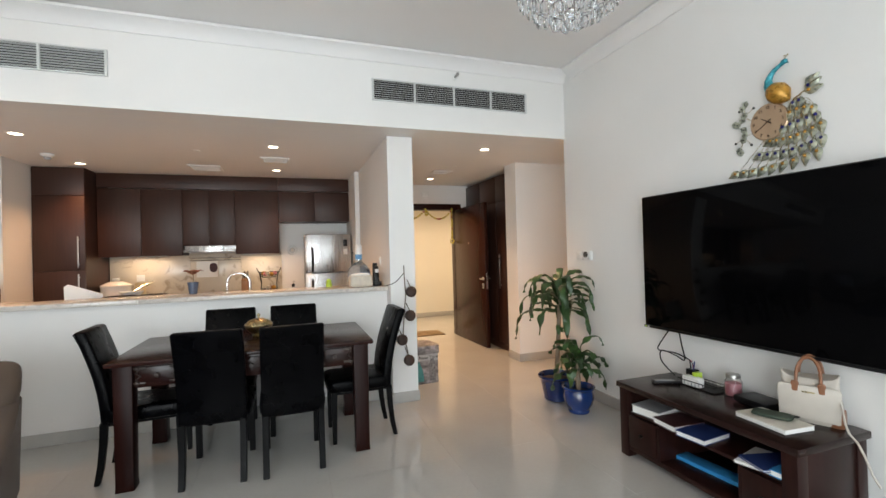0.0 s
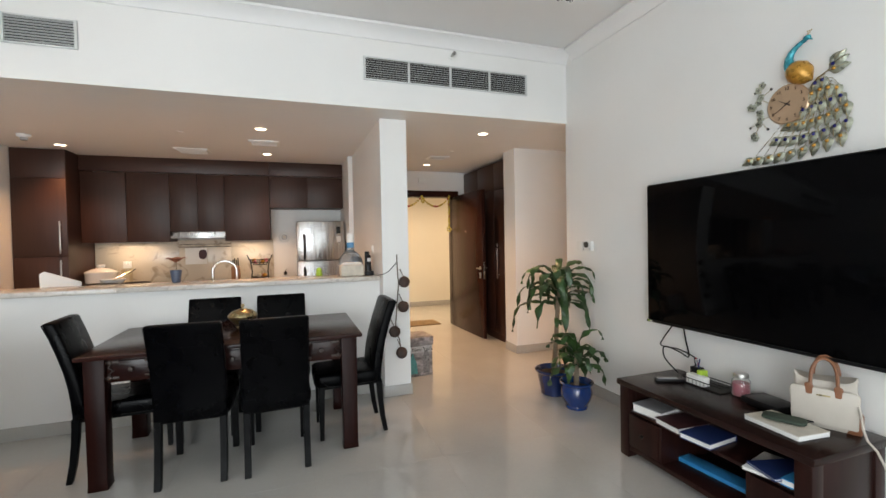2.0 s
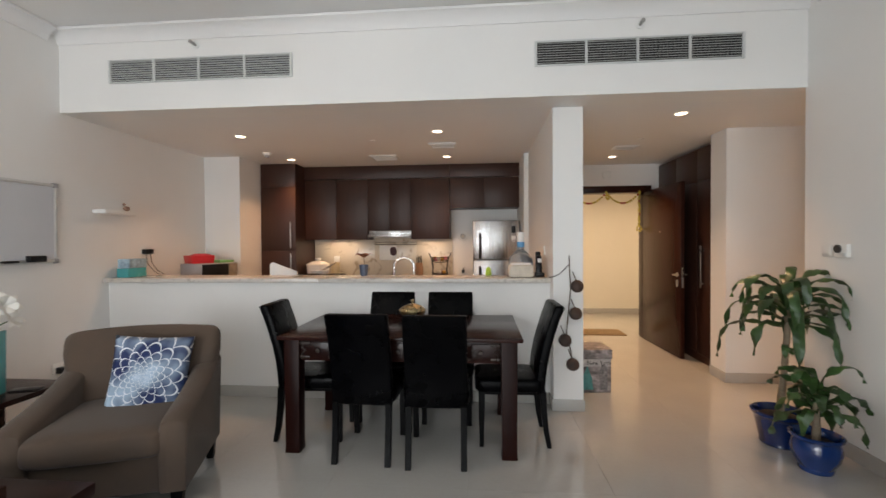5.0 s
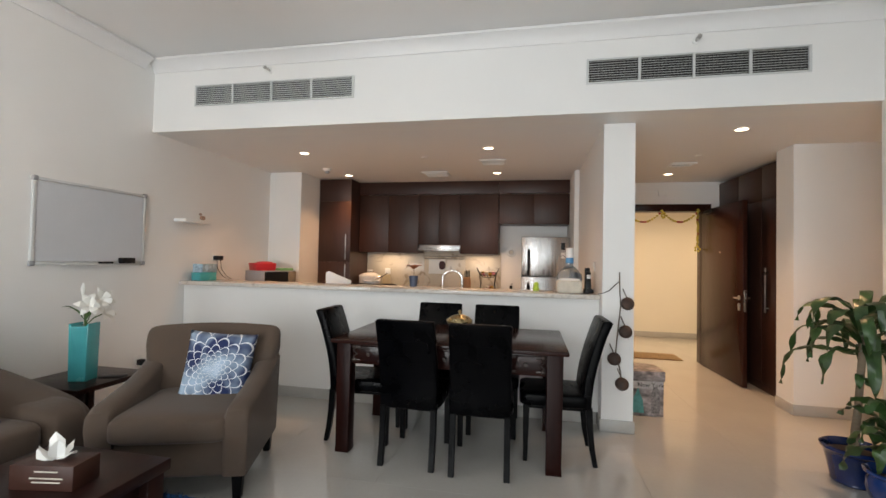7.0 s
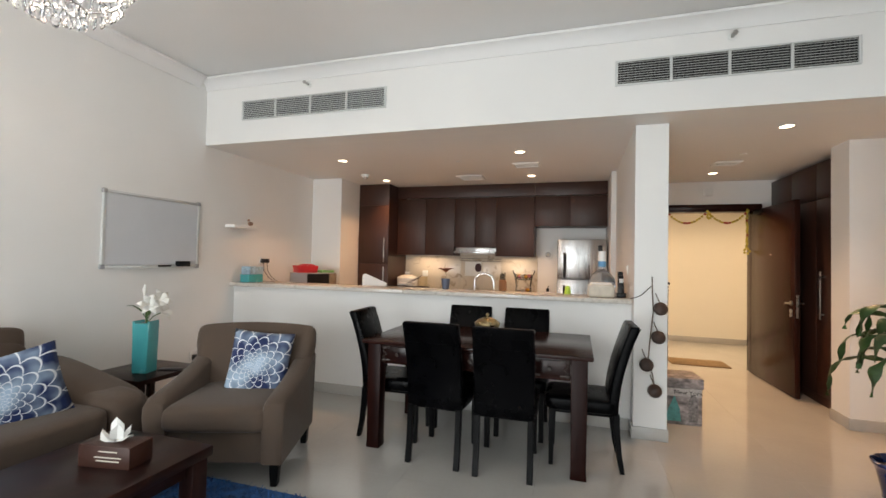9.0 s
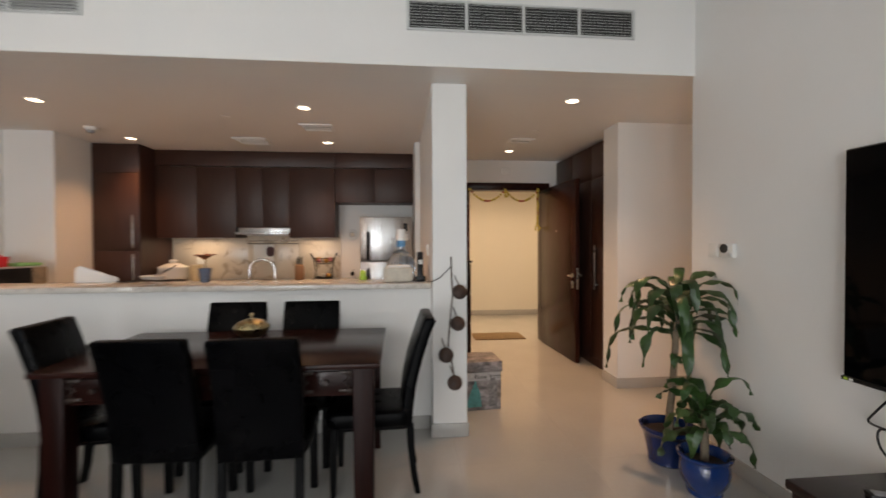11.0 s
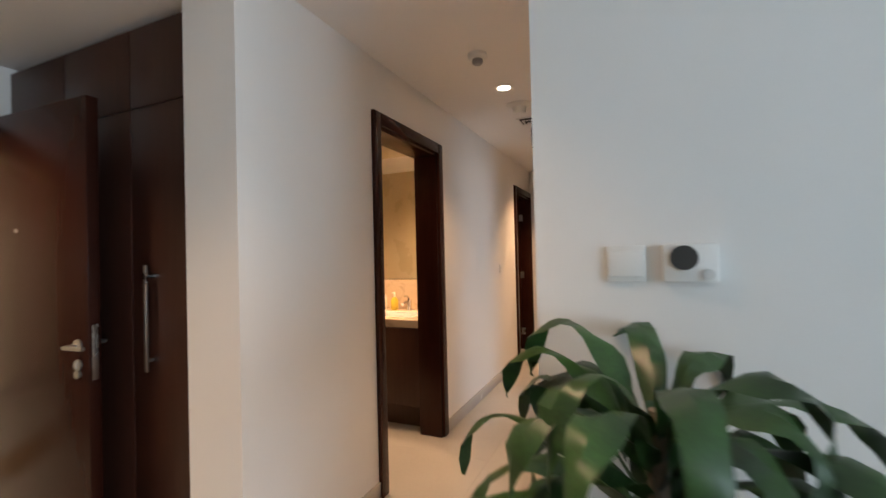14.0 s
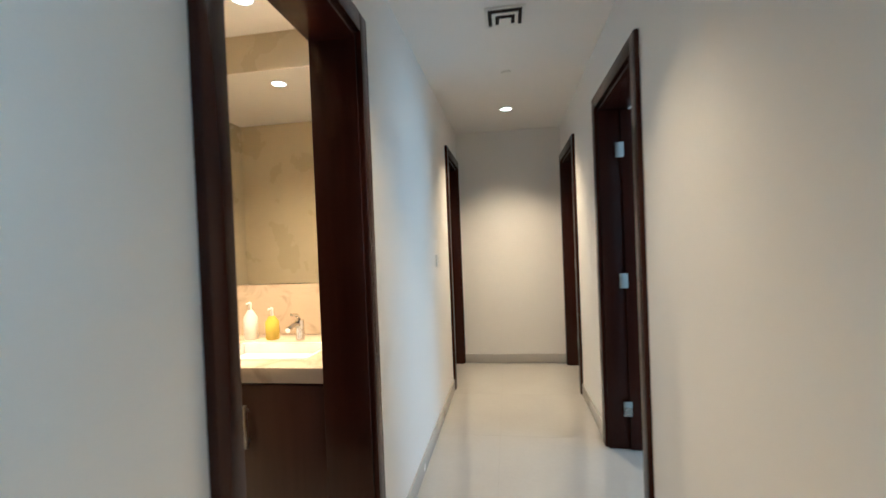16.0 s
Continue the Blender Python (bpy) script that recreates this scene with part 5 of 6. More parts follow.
trunk1 = [(0.0, 0.0, 0.16), (0.004, -0.008, 0.32), (0.010, -0.024, 0.48), (0.014, -0.034, 0.64), (0.020, -0.045, 0.82), (0.026, -0.05, 1.07)]
pot_plant(pose(2.555, 3.665, 0), [(0, 0), (0.112, 0), (0.118, 0.010), (0.116, 0.022), (0.146, 0.165), (0.152, 0.192), (0.168, 0.206), (0.170, 0.220), (0.158, 0.226), (0.144, 0.20), (0.138, 0.165), (0, 0.165)],
          NAVYPOT, 0.178, 0.14, trunk1, 0.023, big_leaves, "tall corn plant with drooping strap leaves in a pot", "dark navy glazed ceramic pot", 5)
trunk2 = [(0.0, 0.0, 0.15), (0.004, 0.004, 0.26), (0.0, 0.0, 0.38), (0.0, 0.0, 0.46)]
pot_plant(pose(2.535, 3.315, 0), [(0, 0), (0.085, 0), (0.090, 0.014), (0.088, 0.028), (0.116, 0.075), (0.128, 0.125), (0.122, 0.172), (0.114, 0.188), (0.136, 0.204), (0.138, 0.216), (0.126, 0.220), (0.106, 0.19), (0.104, 0.15), (0, 0.15)],
          BLUEPOT, 0.168, 0.105, trunk2, 0.022, small_leaves, "small corn plant with broad leaves in a pot", "bright blue glazed round ceramic pot", 9)

# ---- pillar: coconut string ----
cs = thing("shell_string", pose(1.265, 4.143, 0), "string of four dark coconut shells hanging on the pillar", "wall hanging")
pts = [(-0.02, -0.008, 1.27), (-0.018, -0.010, 1.15), (-0.01, -0.012, 1.0), (-0.03, -0.012, 0.8), (-0.045, -0.012, 0.62), (-0.01, -0.012, 0.5), (0.0, -0.012, 0.42)]
part("rope", Shape().tube(pts, 0.005, 7), ROPE, cs, "grey jute rope")
for x, z in ((0.035, 1.02), (0.022, 0.80), (-0.06, 0.582), (0.0, 0.388)):
    sh = part("shell", Shape().lathe([(0, 0.052), (0.025, 0.05), (0.046, 0.036), (0.052, 0.01), (0.048, -0.006), (0, -0.008)], 20, (x, -0.0305, z), rot(68)), SHELL, cs, "half coconut shell")
    part("loop", Shape().tube([(x, -0.04, z + 0.04), (x - 0.02, -0.02, z + 0.09), (x - 0.03, -0.014, z + 0.12)], 0.004, 6), ROPE, cs)
part("twine", Shape().tube([(-0.02, -0.008, 1.20), (-0.06, -0.01, 1.16), (-0.10, -0.012, 1.12), (-0.147, -0.02, 1.10), (-0.165, 0.10, 1.085)], 0.0035, 6), IRON, cs, "thin dark cord running to the counter")

# ---- printed storage box ----
PRINT = mat("city_print", (0.20, 0.18, 0.18), 0.5, var=0.85, scale=9, bscale=26, stretch=(1, 1, 1.6), rvar=0.05)
PRINTT = mat("teal_print", (0.05, 0.24, 0.24), 0.5, var=0.3, scale=20)
nb = thing("storage_box", pose(1.555, 4.74, 0, 0, 0, 4), "cardboard storage box with a grey city print", "storage box")
part("body", Shape().box((0, 0, 0.155), (0.29, 0.30, 0.31), 0.003), PRINT, nb)
part("lid", Shape().box((0, 0, 0.355), (0.31, 0.32, 0.085), 0.004), PRINT, nb)
statue = Shape().prism([(-0.145, 0.03), (-0.02, 0.03), (-0.03, 0.14), (-0.055, 0.20), (-0.07, 0.25), (-0.09, 0.20), (-0.12, 0.13)], -0.1535, -0.150, 'y')
part("picture", statue, PRINTT, nb, "teal statue silhouette printed on the front")
part("picture", Shape().prism([(0.04, 0.03), (0.11, 0.03), (0.11, 0.22), (0.09, 0.26), (0.06, 0.26), (0.04, 0.2)], -0.1535, -0.150, 'y'), mat("tower_print", (0.16, 0.15, 0.15), 0.5, var=0.6, scale=40), nb)
part("band", Shape().box((0, -0.1512, 0.275), (0.284, 0.002, 0.066)), mat("pale_print", (0.42, 0.40, 0.39), 0.5, var=0.25, scale=30), nb, "pale printed band")
lettering("lettering", "New York", 0.052, BLACK, nb, pose(0.035, -0.1535, 0.275, 90))

# ---- shoe cabinet ----
sc = thing("shoe_cabinet", pose(1.375, 5.95, 0), "red-brown wooden chest with bun feet in the foyer", "cabinet")
part("body", Shape().span(0.0, 0.30, 0.0, 0.7, 0.085, 1.135, 0.004), MAHOG_V, sc)
part("top", Shape().span(-0.005, 0.325, -0.025, 0.725, 1.136, 1.165, 0.008), MAHOG_V, sc)
part("moulding", Shape().span(-0.003, 0.31, -0.012, 0.712, 0.07, 0.10, 0.006), MAHOG_V, sc)
for y in (0.05, 0.65):
    for x in (0.045, 0.255):
        part("foot", Shape().lathe([(0, 0), (0.02, 0), (0.034, 0.02), (0.036, 0.04), (0.026, 0.06), (0.02, 0.071)], 18, (x, y, 0)), MAHOG_V, sc)
for z0 in (0.12, 0.46, 0.80):
    dd = part("door", Shape().span(0.301, 0.315, 0.02, 0.68, z0, z0 + 0.32, 0.004), MAHOG_V, sc)
    part("knob", Shape().lathe([(0, 0.024), (0.012, 0.02), (0.006, 0)], 12, (0.315, 0.35, z0 + 0.25), rot(0, 90)), IRON, dd)

# ---- things on the kitchen counters ----
BT, WT = 1.075, 0.905
p = thing("flower_pot", pose(-0.57, 4.55, BT), "small blue-grey pot with a rust-leaved plant", "plant")
part("pot", Shape().lathe([(0, 0), (0.032, 0), (0.045, 0.10), (0.045, 0.105), (0.038, 0.105), (0.036, 0.09), (0, 0.088)], 24), mat("slate_glaze", (0.07, 0.095, 0.15), 0.4, var=0.1), p)
part("stem", Shape().tube([(0, 0, 0.08), (0.004, 0, 0.14), (0.0, 0, 0.19)], 0.004, 6), BARK, p)
RUST = mat("rust_leaf", (0.24, 0.085, 0.045), 0.5, var=0.3, scale=20)
for i in range(5):
    a = i * 72 + 20
    ca, sa = math.cos(radians(a)), math.sin(radians(a))
    part("leaf", Shape().leaf([(0, 0, 0.17), (0.03 * ca, 0.03 * sa, 0.205), (0.06 * ca, 0.06 * sa, 0.215), (0.095 * ca, 0.095 * sa, 0.20)], 0.08, side=Vector((-sa, ca, 0))), RUST, p)
f = thing("kitchen_tap", pose(-0.33, 4.80, WT), "chrome kitchen tap with a high arched spout", "tap")
pts = [(0, 0, 0.0), (0, 0, 0.24)] + [(0.10 - 0.10 * math.cos(a), 0, 0.24 + 0.09 * math.sin(a)) for a in [math.pi * i / 10 for i in range(1, 11)]] + [(0.2, 0, 0.16)]
part("spout", Shape().tube(pts, 0.012, 10), CHROME, f)
part("base", Shape().cyl((0, 0, 0.02), 0.024, 0.04, 20), CHROME, f)
part("handle", Shape().tube([(0, 0.02, 0.06), (0, 0.09, 0.09)], 0.006, 8), CHROME, f)
w3 = thing("water_bottle", pose(0.90, 4.62, BT), "large blue water bottle with a pump, upright", "water bottle")
part("bottle", Shape().lathe([(0, 0), (0.11, 0.0), (0.115, 0.02), (0.115, 0.12), (0.108, 0.16), (0.07, 0.205), (0.036, 0.235), (0.033, 0.29), (0, 0.292)], 32), WATERB, w3)
part("collar", Shape().cyl((0, 0, 0.285), 0.036, 0.05, 20), mat("blue_cap", (0.06, 0.26, 0.50), 0.4), w3)
part("pump", Shape().cyl((0, 0, 0.355), 0.034, 0.09, 20), WHITEP, w3)
part("spout", Shape().tube([(-0.02, 0, 0.30), (-0.06, 0, 0.33), (-0.10, -0.01, 0.315), (-0.11, -0.01, 0.28)], 0.005, 7), CHROME, w3)
b3 = thing("cloth_basket", pose(0.88, 4.40, BT), "cream cloth basket with folded napkins", "basket")
part("basket", Shape().soft((0, 0, 0.055), (0.22, 0.14, 0.11), 0.25, 0.35), LINEN, b3)
part("napkin", Shape().soft((0.0, 0.0, 0.115), (0.18, 0.10, 0.025), 0.6, 0.5), PAPER, b3)
t3 = thing("cordless_phone", pose(1.045, 4.43, BT, 0, 0, 4), "black cordless phone standing in its base", "telephone")
part("base", Shape().box((0, 0, 0.02), (0.075, 0.085, 0.04), 0.008), BLACK, t3)
part("handset", Shape().box((0, 0.01, 0.105), (0.048, 0.028, 0.17), 0.01, rot(-12)), BLACK, t3)
part("screen", Shape().box((0, -0.012, 0.145), (0.034, 0.004, 0.035), 0.001, rot(-12)), GRILLE, t3)
part("keypad", Shape().box((0, -0.003, 0.095), (0.036, 0.004, 0.05), 0.001, rot(-12)), WHITEP, t3)
t4 = thing("phone_charger", pose(1.05, 4.56, BT), "dark upright device behind the phone", "telephone")
part("body", Shape().box((0, 0, 0.11), (0.045, 0.03, 0.22), 0.006), BLACK, t4)
g4 = thing("dish_soap", pose(0.60, 4.60, BT), "small lime green bottle on the bar", "bottle")
part("bottle", Shape().lathe([(0, 0), (0.026, 0), (0.03, 0.02), (0.022, 0.04), (0.026, 0.055), (0.014, 0.075), (0, 0.078)], 20), LIME, g4)
k5 = thing("knife_block", pose(-0.335, 6.62, WT), "wooden knife block with dark-handled knives", "knife block")
part("block", Shape().prism([(-0.05, 0), (0.05, 0), (0.05, 0.14), (-0.03, 0.20), (-0.05, 0.18)], -0.05, 0.05, 'x', 0.005, 2), mat("beech", (0.30, 0.15, 0.07), 0.5, var=0.15, stretch=(8, 8, 1)), k5)
for i in range(4):
    part("knife", Shape().tube([(-0.03 + i * 0.02, -0.01 + 0.01 * (i % 2), 0.16), (-0.03 + i * 0.02, -0.03, 0.28 + 0.02 * (i % 2))], 0.008, 6), BLACK, k5)
f5 = thing("fruit_stand", pose(-0.04, 6.60, WT), "black wire fruit stand with a basket on tall legs", "fruit stand")
s = Shape()
for dz, rr in ((0.0, 0.085), (0.03, 0.115), (0.07, 0.135)):
    s.tube([(rr * math.cos(i * math.tau / 24), rr * 0.7 * math.sin(i * math.tau / 24), 0.205 + dz) for i in range(25)], 0.0035, 5)
for i in range(12):
    a = i * math.tau / 12
    s.tube([(0.085 * math.cos(a), 0.06 * math.sin(a), 0.205), (0.135 * math.cos(a), 0.0945 * math.sin(a), 0.275)], 0.0025, 5)
part("basket", s, IRON, f5)
part("tray", Shape().lathe([(0, 0.020), (0.09, 0.022), (0.11, 0.045), (0.108, 0.048), (0.088, 0.026), (0, 0.024)], 24), IRON, f5)
for sx in (-1, 1):
    for sy in (-1, 1):
        part("leg", Shape().tube([(sx * 0.13, sy * 0.07, 0), (sx * 0.105, sy * 0.06, 0.03), (sx * 0.095, sy * 0.055, 0.12), (sx * 0.12, sy * 0.06, 0.275)], 0.005, 6), IRON, f5)
    part("handle", Shape().tube([(sx * 0.130, -0.04, 0.275), (sx * 0.155, -0.03, 0.335), (sx * 0.155, 0.03, 0.335), (sx * 0.130, 0.04, 0.275)], 0.005, 6), IRON, f5)
rng = random.Random(8)
for i in range(8):
    o = part("fruit", Shape().soft((0, 0, 0), (0.062, 0.062, 0.058), 1, 1, 12, 8), (AMBER, PINK, LINEN)[i % 3], f5)
    a = i * 0.9
    o.matrix_basis = pose((0.055 + 0.02 * (i % 2)) * math.cos(a), 0.035 * math.sin(a), 0.062 if i < 3 else 0.245 + 0.014 * (i % 2))
r5 = thing("casserole", pose(-1.80, 6.60, WT), "white lidded serving casserole on the worktop", "casserole")
part("pot", Shape().lathe([(0, 0.02), (0.12, 0.02), (0.155, 0.06), (0.16, 0.17), (0.15, 0.17), (0, 0.165)], 32), CERAM, r5)
part("lid", Shape().lathe([(0.165, 0.17), (0.16, 0.185), (0.09, 0.22), (0.03, 0.23), (0, 0.23)], 32), CERAM, r5)
part("knob", Shape().lathe([(0.03, 0.23), (0.045, 0.25), (0.04, 0.27), (0, 0.275)], 20), CERAM, r5)
part("foot", Shape().cyl((0, 0, 0.01), 0.10, 0.02, 24), CERAM, r5)
r6 = thing("canister", pose(-1.56, 6.66, WT), "yellowish storage canister on the worktop", "canister")
part("body", Shape().lathe([(0, 0), (0.06, 0), (0.06, 0.19), (0.055, 0.20), (0, 0.2)], 24), mat("cream_tin", (0.55, 0.45, 0.28), 0.4, var=0.1), r6)
w6 = thing("chopping_board", pose(-1.40, 4.66, WT, -8, 0, 30), "white chopping board leaning behind the bar", "chopping board")
part("board", Shape().prism([(-0.13, 0), (0.13, 0), (0.13, 0.20), (-0.10, 0.30), (-0.13, 0.28)], 0, 0.012, 'y', 0.003, 1), WHITEP, w6)
for x, y, r, nm in ((-1.17, 4.74, 0.13, "frying pan"), (-0.93, 4.76, 0.12, "saucepan lid")):
    q6 = thing(nm.replace(" ", "_"), pose(x, y, WT), "dark metal " + nm + " drying beside the sink", nm)
    part("rim", Shape().lathe([(0, 0.135), (r * 0.8, 0.135), (r, 0.17), (r * 0.97, 0.17), (r * 0.78, 0.143), (0, 0.143)], 32), IRON, q6)
    part("drainer", Shape().cyl((0, 0, 0.0675), 0.08, 0.135, 20), STEEL, q6)
c6 = thing("crockery", pose(-1.15, 4.95, WT), "dried dishes and ladles piled beside the sink", "dishes")
for i in range(5):
    part("dish", Shape().lathe([(0, 0.04 * i), (0.07, 0.04 * i), (0.10, 0.04 * i + 0.034), (0.096, 0.04 * i + 0.036), (0.066, 0.04 * i + 0.006), (0, 0.04 * i + 0.006)], 24), CERAM, c6)
for i in range(3):
    part("ladle", Shape().tube([(0.02 * i, 0, 0.19), (0.09 + 0.04 * i, 0.02, 0.24 + 0.02 * i)], 0.005, 6), CHROME, c6)
u6 = thing("utensil_rail", pose(-0.74, 6.90, 1.36), "steel wall rail with a white tea towel", "towel rail")
part("towel", Shape().box((-0.1, -0.008, -0.12), (0.26, 0.008, 0.22), 0.003), PAPER, u6, "white printed tea towel")
part("towel_print", Shape().soft((-0.02, -0.014, -0.10), (0.10, 0.004, 0.13), 0.8, 0.8, 16, 8), MAROON, u6)
part("hook_rail", Shape().tube([(-0.3, 0, 0), (0.32, 0, 0)], 0.005, 8), CHROME, u6)

# ---- side of the kitchen ----
mw = thing("microwave", pose(-2.62, 5.34, WT, 0, 0, 72), "grey microwave oven on the side worktop", "microwave")
part("body", Shape().box((0, 0, 0.135), (0.48, 0.34, 0.25), 0.006), GREYM, mw)
part("door", Shape().box((-0.06, -0.175, 0.135), (0.34, 0.012, 0.23), 0.004), BLACK, mw)
part("control_panel", Shape().box((0.175, -0.175, 0.135), (0.12, 0.012, 0.23), 0.004), BARK, mw, "brown control panel")
gt = thing("plastic_tray", pose(-2.58, 5.47, WT + 0.262, 0, 0, 72), "pale green plastic tray on the microwave", "tray")
part("tray", Shape().box((0, 0, 0.014), (0.20, 0.26, 0.028), 0.006), GREENP, gt)
rb = thing("plastic_basket", pose(-2.66, 5.22, WT + 0.262, 0, 0, 60), "red plastic basket on the microwave", "basket")
s = Shape()
for k in (-1, 1):
    s.box((k * 0.12, 0, 0.045), (0.012, 0.18, 0.09), 0.003, rot(0, k * 10))
    s.box((0, k * 0.09, 0.045), (0.24, 0.012, 0.09), 0.003, rot(-k * 10))
s.box((0, 0, 0.006), (0.24, 0.18, 0.012), 0.003)
part("tray", s, REDP, rb)
part("contents", Shape().soft((0.02, 0, 0.07), (0.2, 0.14, 0.08), 0.6, 0.6), mat("red_cloth", (0.45, 0.04, 0.06), 0.7, var=0.3, scale=30), rb)
for i, (c, dz) in enumerate(((TEAL, 0.0), (mat("tissue_carton", (0.30, 0.42, 0.50), 0.5, var=0.35, scale=30), 0.087))):
    tb = thing("tissue_carton", pose(-2.80, 4.42 + 0.01 * i, BT + dz, 0, 0, 88 + 4 * i), "teal and white tissue cartons stacked on the bar", "tissue box", "tissue cartons")
    part("carton", Shape().box((0, 0, 0.043), (0.22, 0.115, 0.085), 0.003), c, tb)
sh = thing("wall_shelf", pose(XL, 4.32, 1.70), "small white floating wall shelf with a bird ornament", "shelf")
part("board", Shape().box((0.065, 0, -0.017), (0.13, 0.36, 0.034), 0.003), WHITEP, sh)
bd = thing("bird_ornament", pose(XL + 0.07, 4.44, 1.70), "small brown and white bird ornament on the shelf", "ornament")
part("bird", Shape().soft((0, 0, 0.03), (0.04, 0.07, 0.045), 0.9, 0.9, 14, 10).soft((0, -0.03, 0.065), (0.03, 0.03, 0.03), 1, 1, 10, 8).cyl((0, 0, 0.005), 0.012, 0.012, 10), mat("bird_glaze", (0.30, 0.18, 0.13), 0.4, var=0.5, scale=40), bd)

# ---- left side of the living room ----
wb = thing("whiteboard", pose(XL, 3.336, 1.255, 0, 0, 90), "aluminium-framed whiteboard hung on the wall", "whiteboard")
WBW, WBH = 0.90, 0.61
part("panel", Shape().box((0, -0.010, WBH / 2), (WBW - 0.03, 0.012, WBH - 0.03)), BOARD, wb)
for z in (0.0, WBH):
    part("rail", Shape().box((0, -0.011, z), (WBW - 0.03, 0.022, 0.022), 0.003), GRILLE, wb)
for x in (-WBW / 2, WBW / 2):
    part("rail", Shape().box((x, -0.011, WBH / 2), (0.022, 0.022, WBH - 0.03), 0.003), GRILLE, wb)
    for z in (0, WBH):
        part("corner", Shape().box((x, -0.012, z), (0.04, 0.026, 0.04), 0.008), GREYM, wb, "grey plastic corner")
part("tray", Shape().box((0, -0.035, -0.012), (0.5, 0.05, 0.008), 0.002), GRILLE, wb)
er = thing("board_eraser", pose(XL + 0.035, 3.61, 1.252, 0, 0, 90), "black whiteboard eraser on the tray", "eraser")
part("body", Shape().box((0, 0, 0.025), (0.13, 0.045, 0.05), 0.006), BLACK, er)
mk = thing("board_marker", pose(XL + 0.035, 3.42, 1.252, 0, 0, 90), "dark marker pen on the whiteboard tray", "marker")
part("pen", Shape().tube([(-0.06, 0, 0.008), (0.06, 0, 0.008)], 0.008, 10), BLACK, mk)
pf = thing("picture_frame", pose(XL, 1.78, 1.87, 0, 0, 90), "dark framed picture on the wall above the sofa", "picture")
for k in (-1, 1):
    part("rail", Shape().box((0, -0.012, k * 0.50), (0.56, 0.024, 0.03), 0.003), MAHOG, pf)
    part("rail", Shape().box((k * 0.265, -0.012, 0), (0.03, 0.024, 0.97), 0.003), MAHOG, pf)
part("print", Shape().box((0, -0.006, 0), (0.50, 0.008, 0.97)), LINEN, pf)


def dahlia(name):
    """Cotton print: white crossed petal lines on blotchy blue, in rings round the middle of the cover."""
    m = mat(name, (1, 1, 1), 0.8, var=0.06, scale=20, bump=0.3, bscale=400)
    N, L = m.node_tree.nodes, m.node_tree.links
    b = N["Principled BSDF"]
    tc = N["Texture Coordinate"]
    sp = N.new("ShaderNodeSeparateXYZ")
    L.new(tc.outputs["Object"], sp.inputs[0])

    def op(kind, a, bb=None):
        n = N.new("ShaderNodeMath")
        n.operation = kind
        for i, v in enumerate((a, bb)):
            if v is None:
                continue
            if isinstance(v, (int, float)):
                n.inputs[i].default_value = v
            else:
                L.new(v, n.inputs[i])
        return n.outputs[0]
    x, z = op('ADD', sp.outputs[0], 0.02), op('ADD', sp.outputs[2], 0.015)
    r = op('SQRT', op('ADD', op('MULTIPLY', x, x), op('MULTIPLY', z, z)))
    th = op('ARCTAN2', z, x)
    w = op('MULTIPLY', op('LOGARITHM', op('ADD', r, 0.012), 2.718), 3.9)
    row = op('FLOOR', op('ADD', w, 40.0))
    t = op('SUBTRACT', op('ADD', w, 40.0), row)
    half = op('MULTIPLY', op('MODULO', row, 2.0), 0.5)
    sx = op('SUBTRACT', op('FRACT', op('ADD', op('ADD', op('MULTIPLY', th, 14 / math.tau), 20.0), half)), 0.5)
    arc = op('ADD', op('MULTIPLY', op('SUBTRACT', 1.0, op('POWER', op('ABSOLUTE', op('MULTIPLY', sx, 2.0)), 2.4)), 0.82), 0.06)
    away = op('ABSOLUTE', op('SUBTRACT', t, arc))
    line = op('MAXIMUM', 0.0, op('MULTIPLY', op('SUBTRACT', 0.12, away), 13.0))
    n = N.new("ShaderNodeTexNoise")
    n.inputs["Scale"].default_value = 5.0
    L.new(tc.outputs["Object"], n.inputs["Vector"])
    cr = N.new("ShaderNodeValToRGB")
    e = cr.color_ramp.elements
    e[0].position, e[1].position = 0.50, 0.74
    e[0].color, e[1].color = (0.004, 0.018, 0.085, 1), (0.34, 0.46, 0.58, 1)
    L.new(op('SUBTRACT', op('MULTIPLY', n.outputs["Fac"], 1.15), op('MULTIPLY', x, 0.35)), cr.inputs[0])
    mx = N.new("ShaderNodeMix")
    mx.data_type = 'RGBA'
    L.new(op('MINIMUM', line, 1.0), mx.inputs[0])
    L.new(cr.outputs[0], mx.inputs[6])
    mx.inputs[7].default_value = (0.74, 0.77, 0.80, 1)
    L.new(mx.outputs[2], b.inputs["Base Color"])
    return m


DAHLIA = dahlia("dahlia_print")


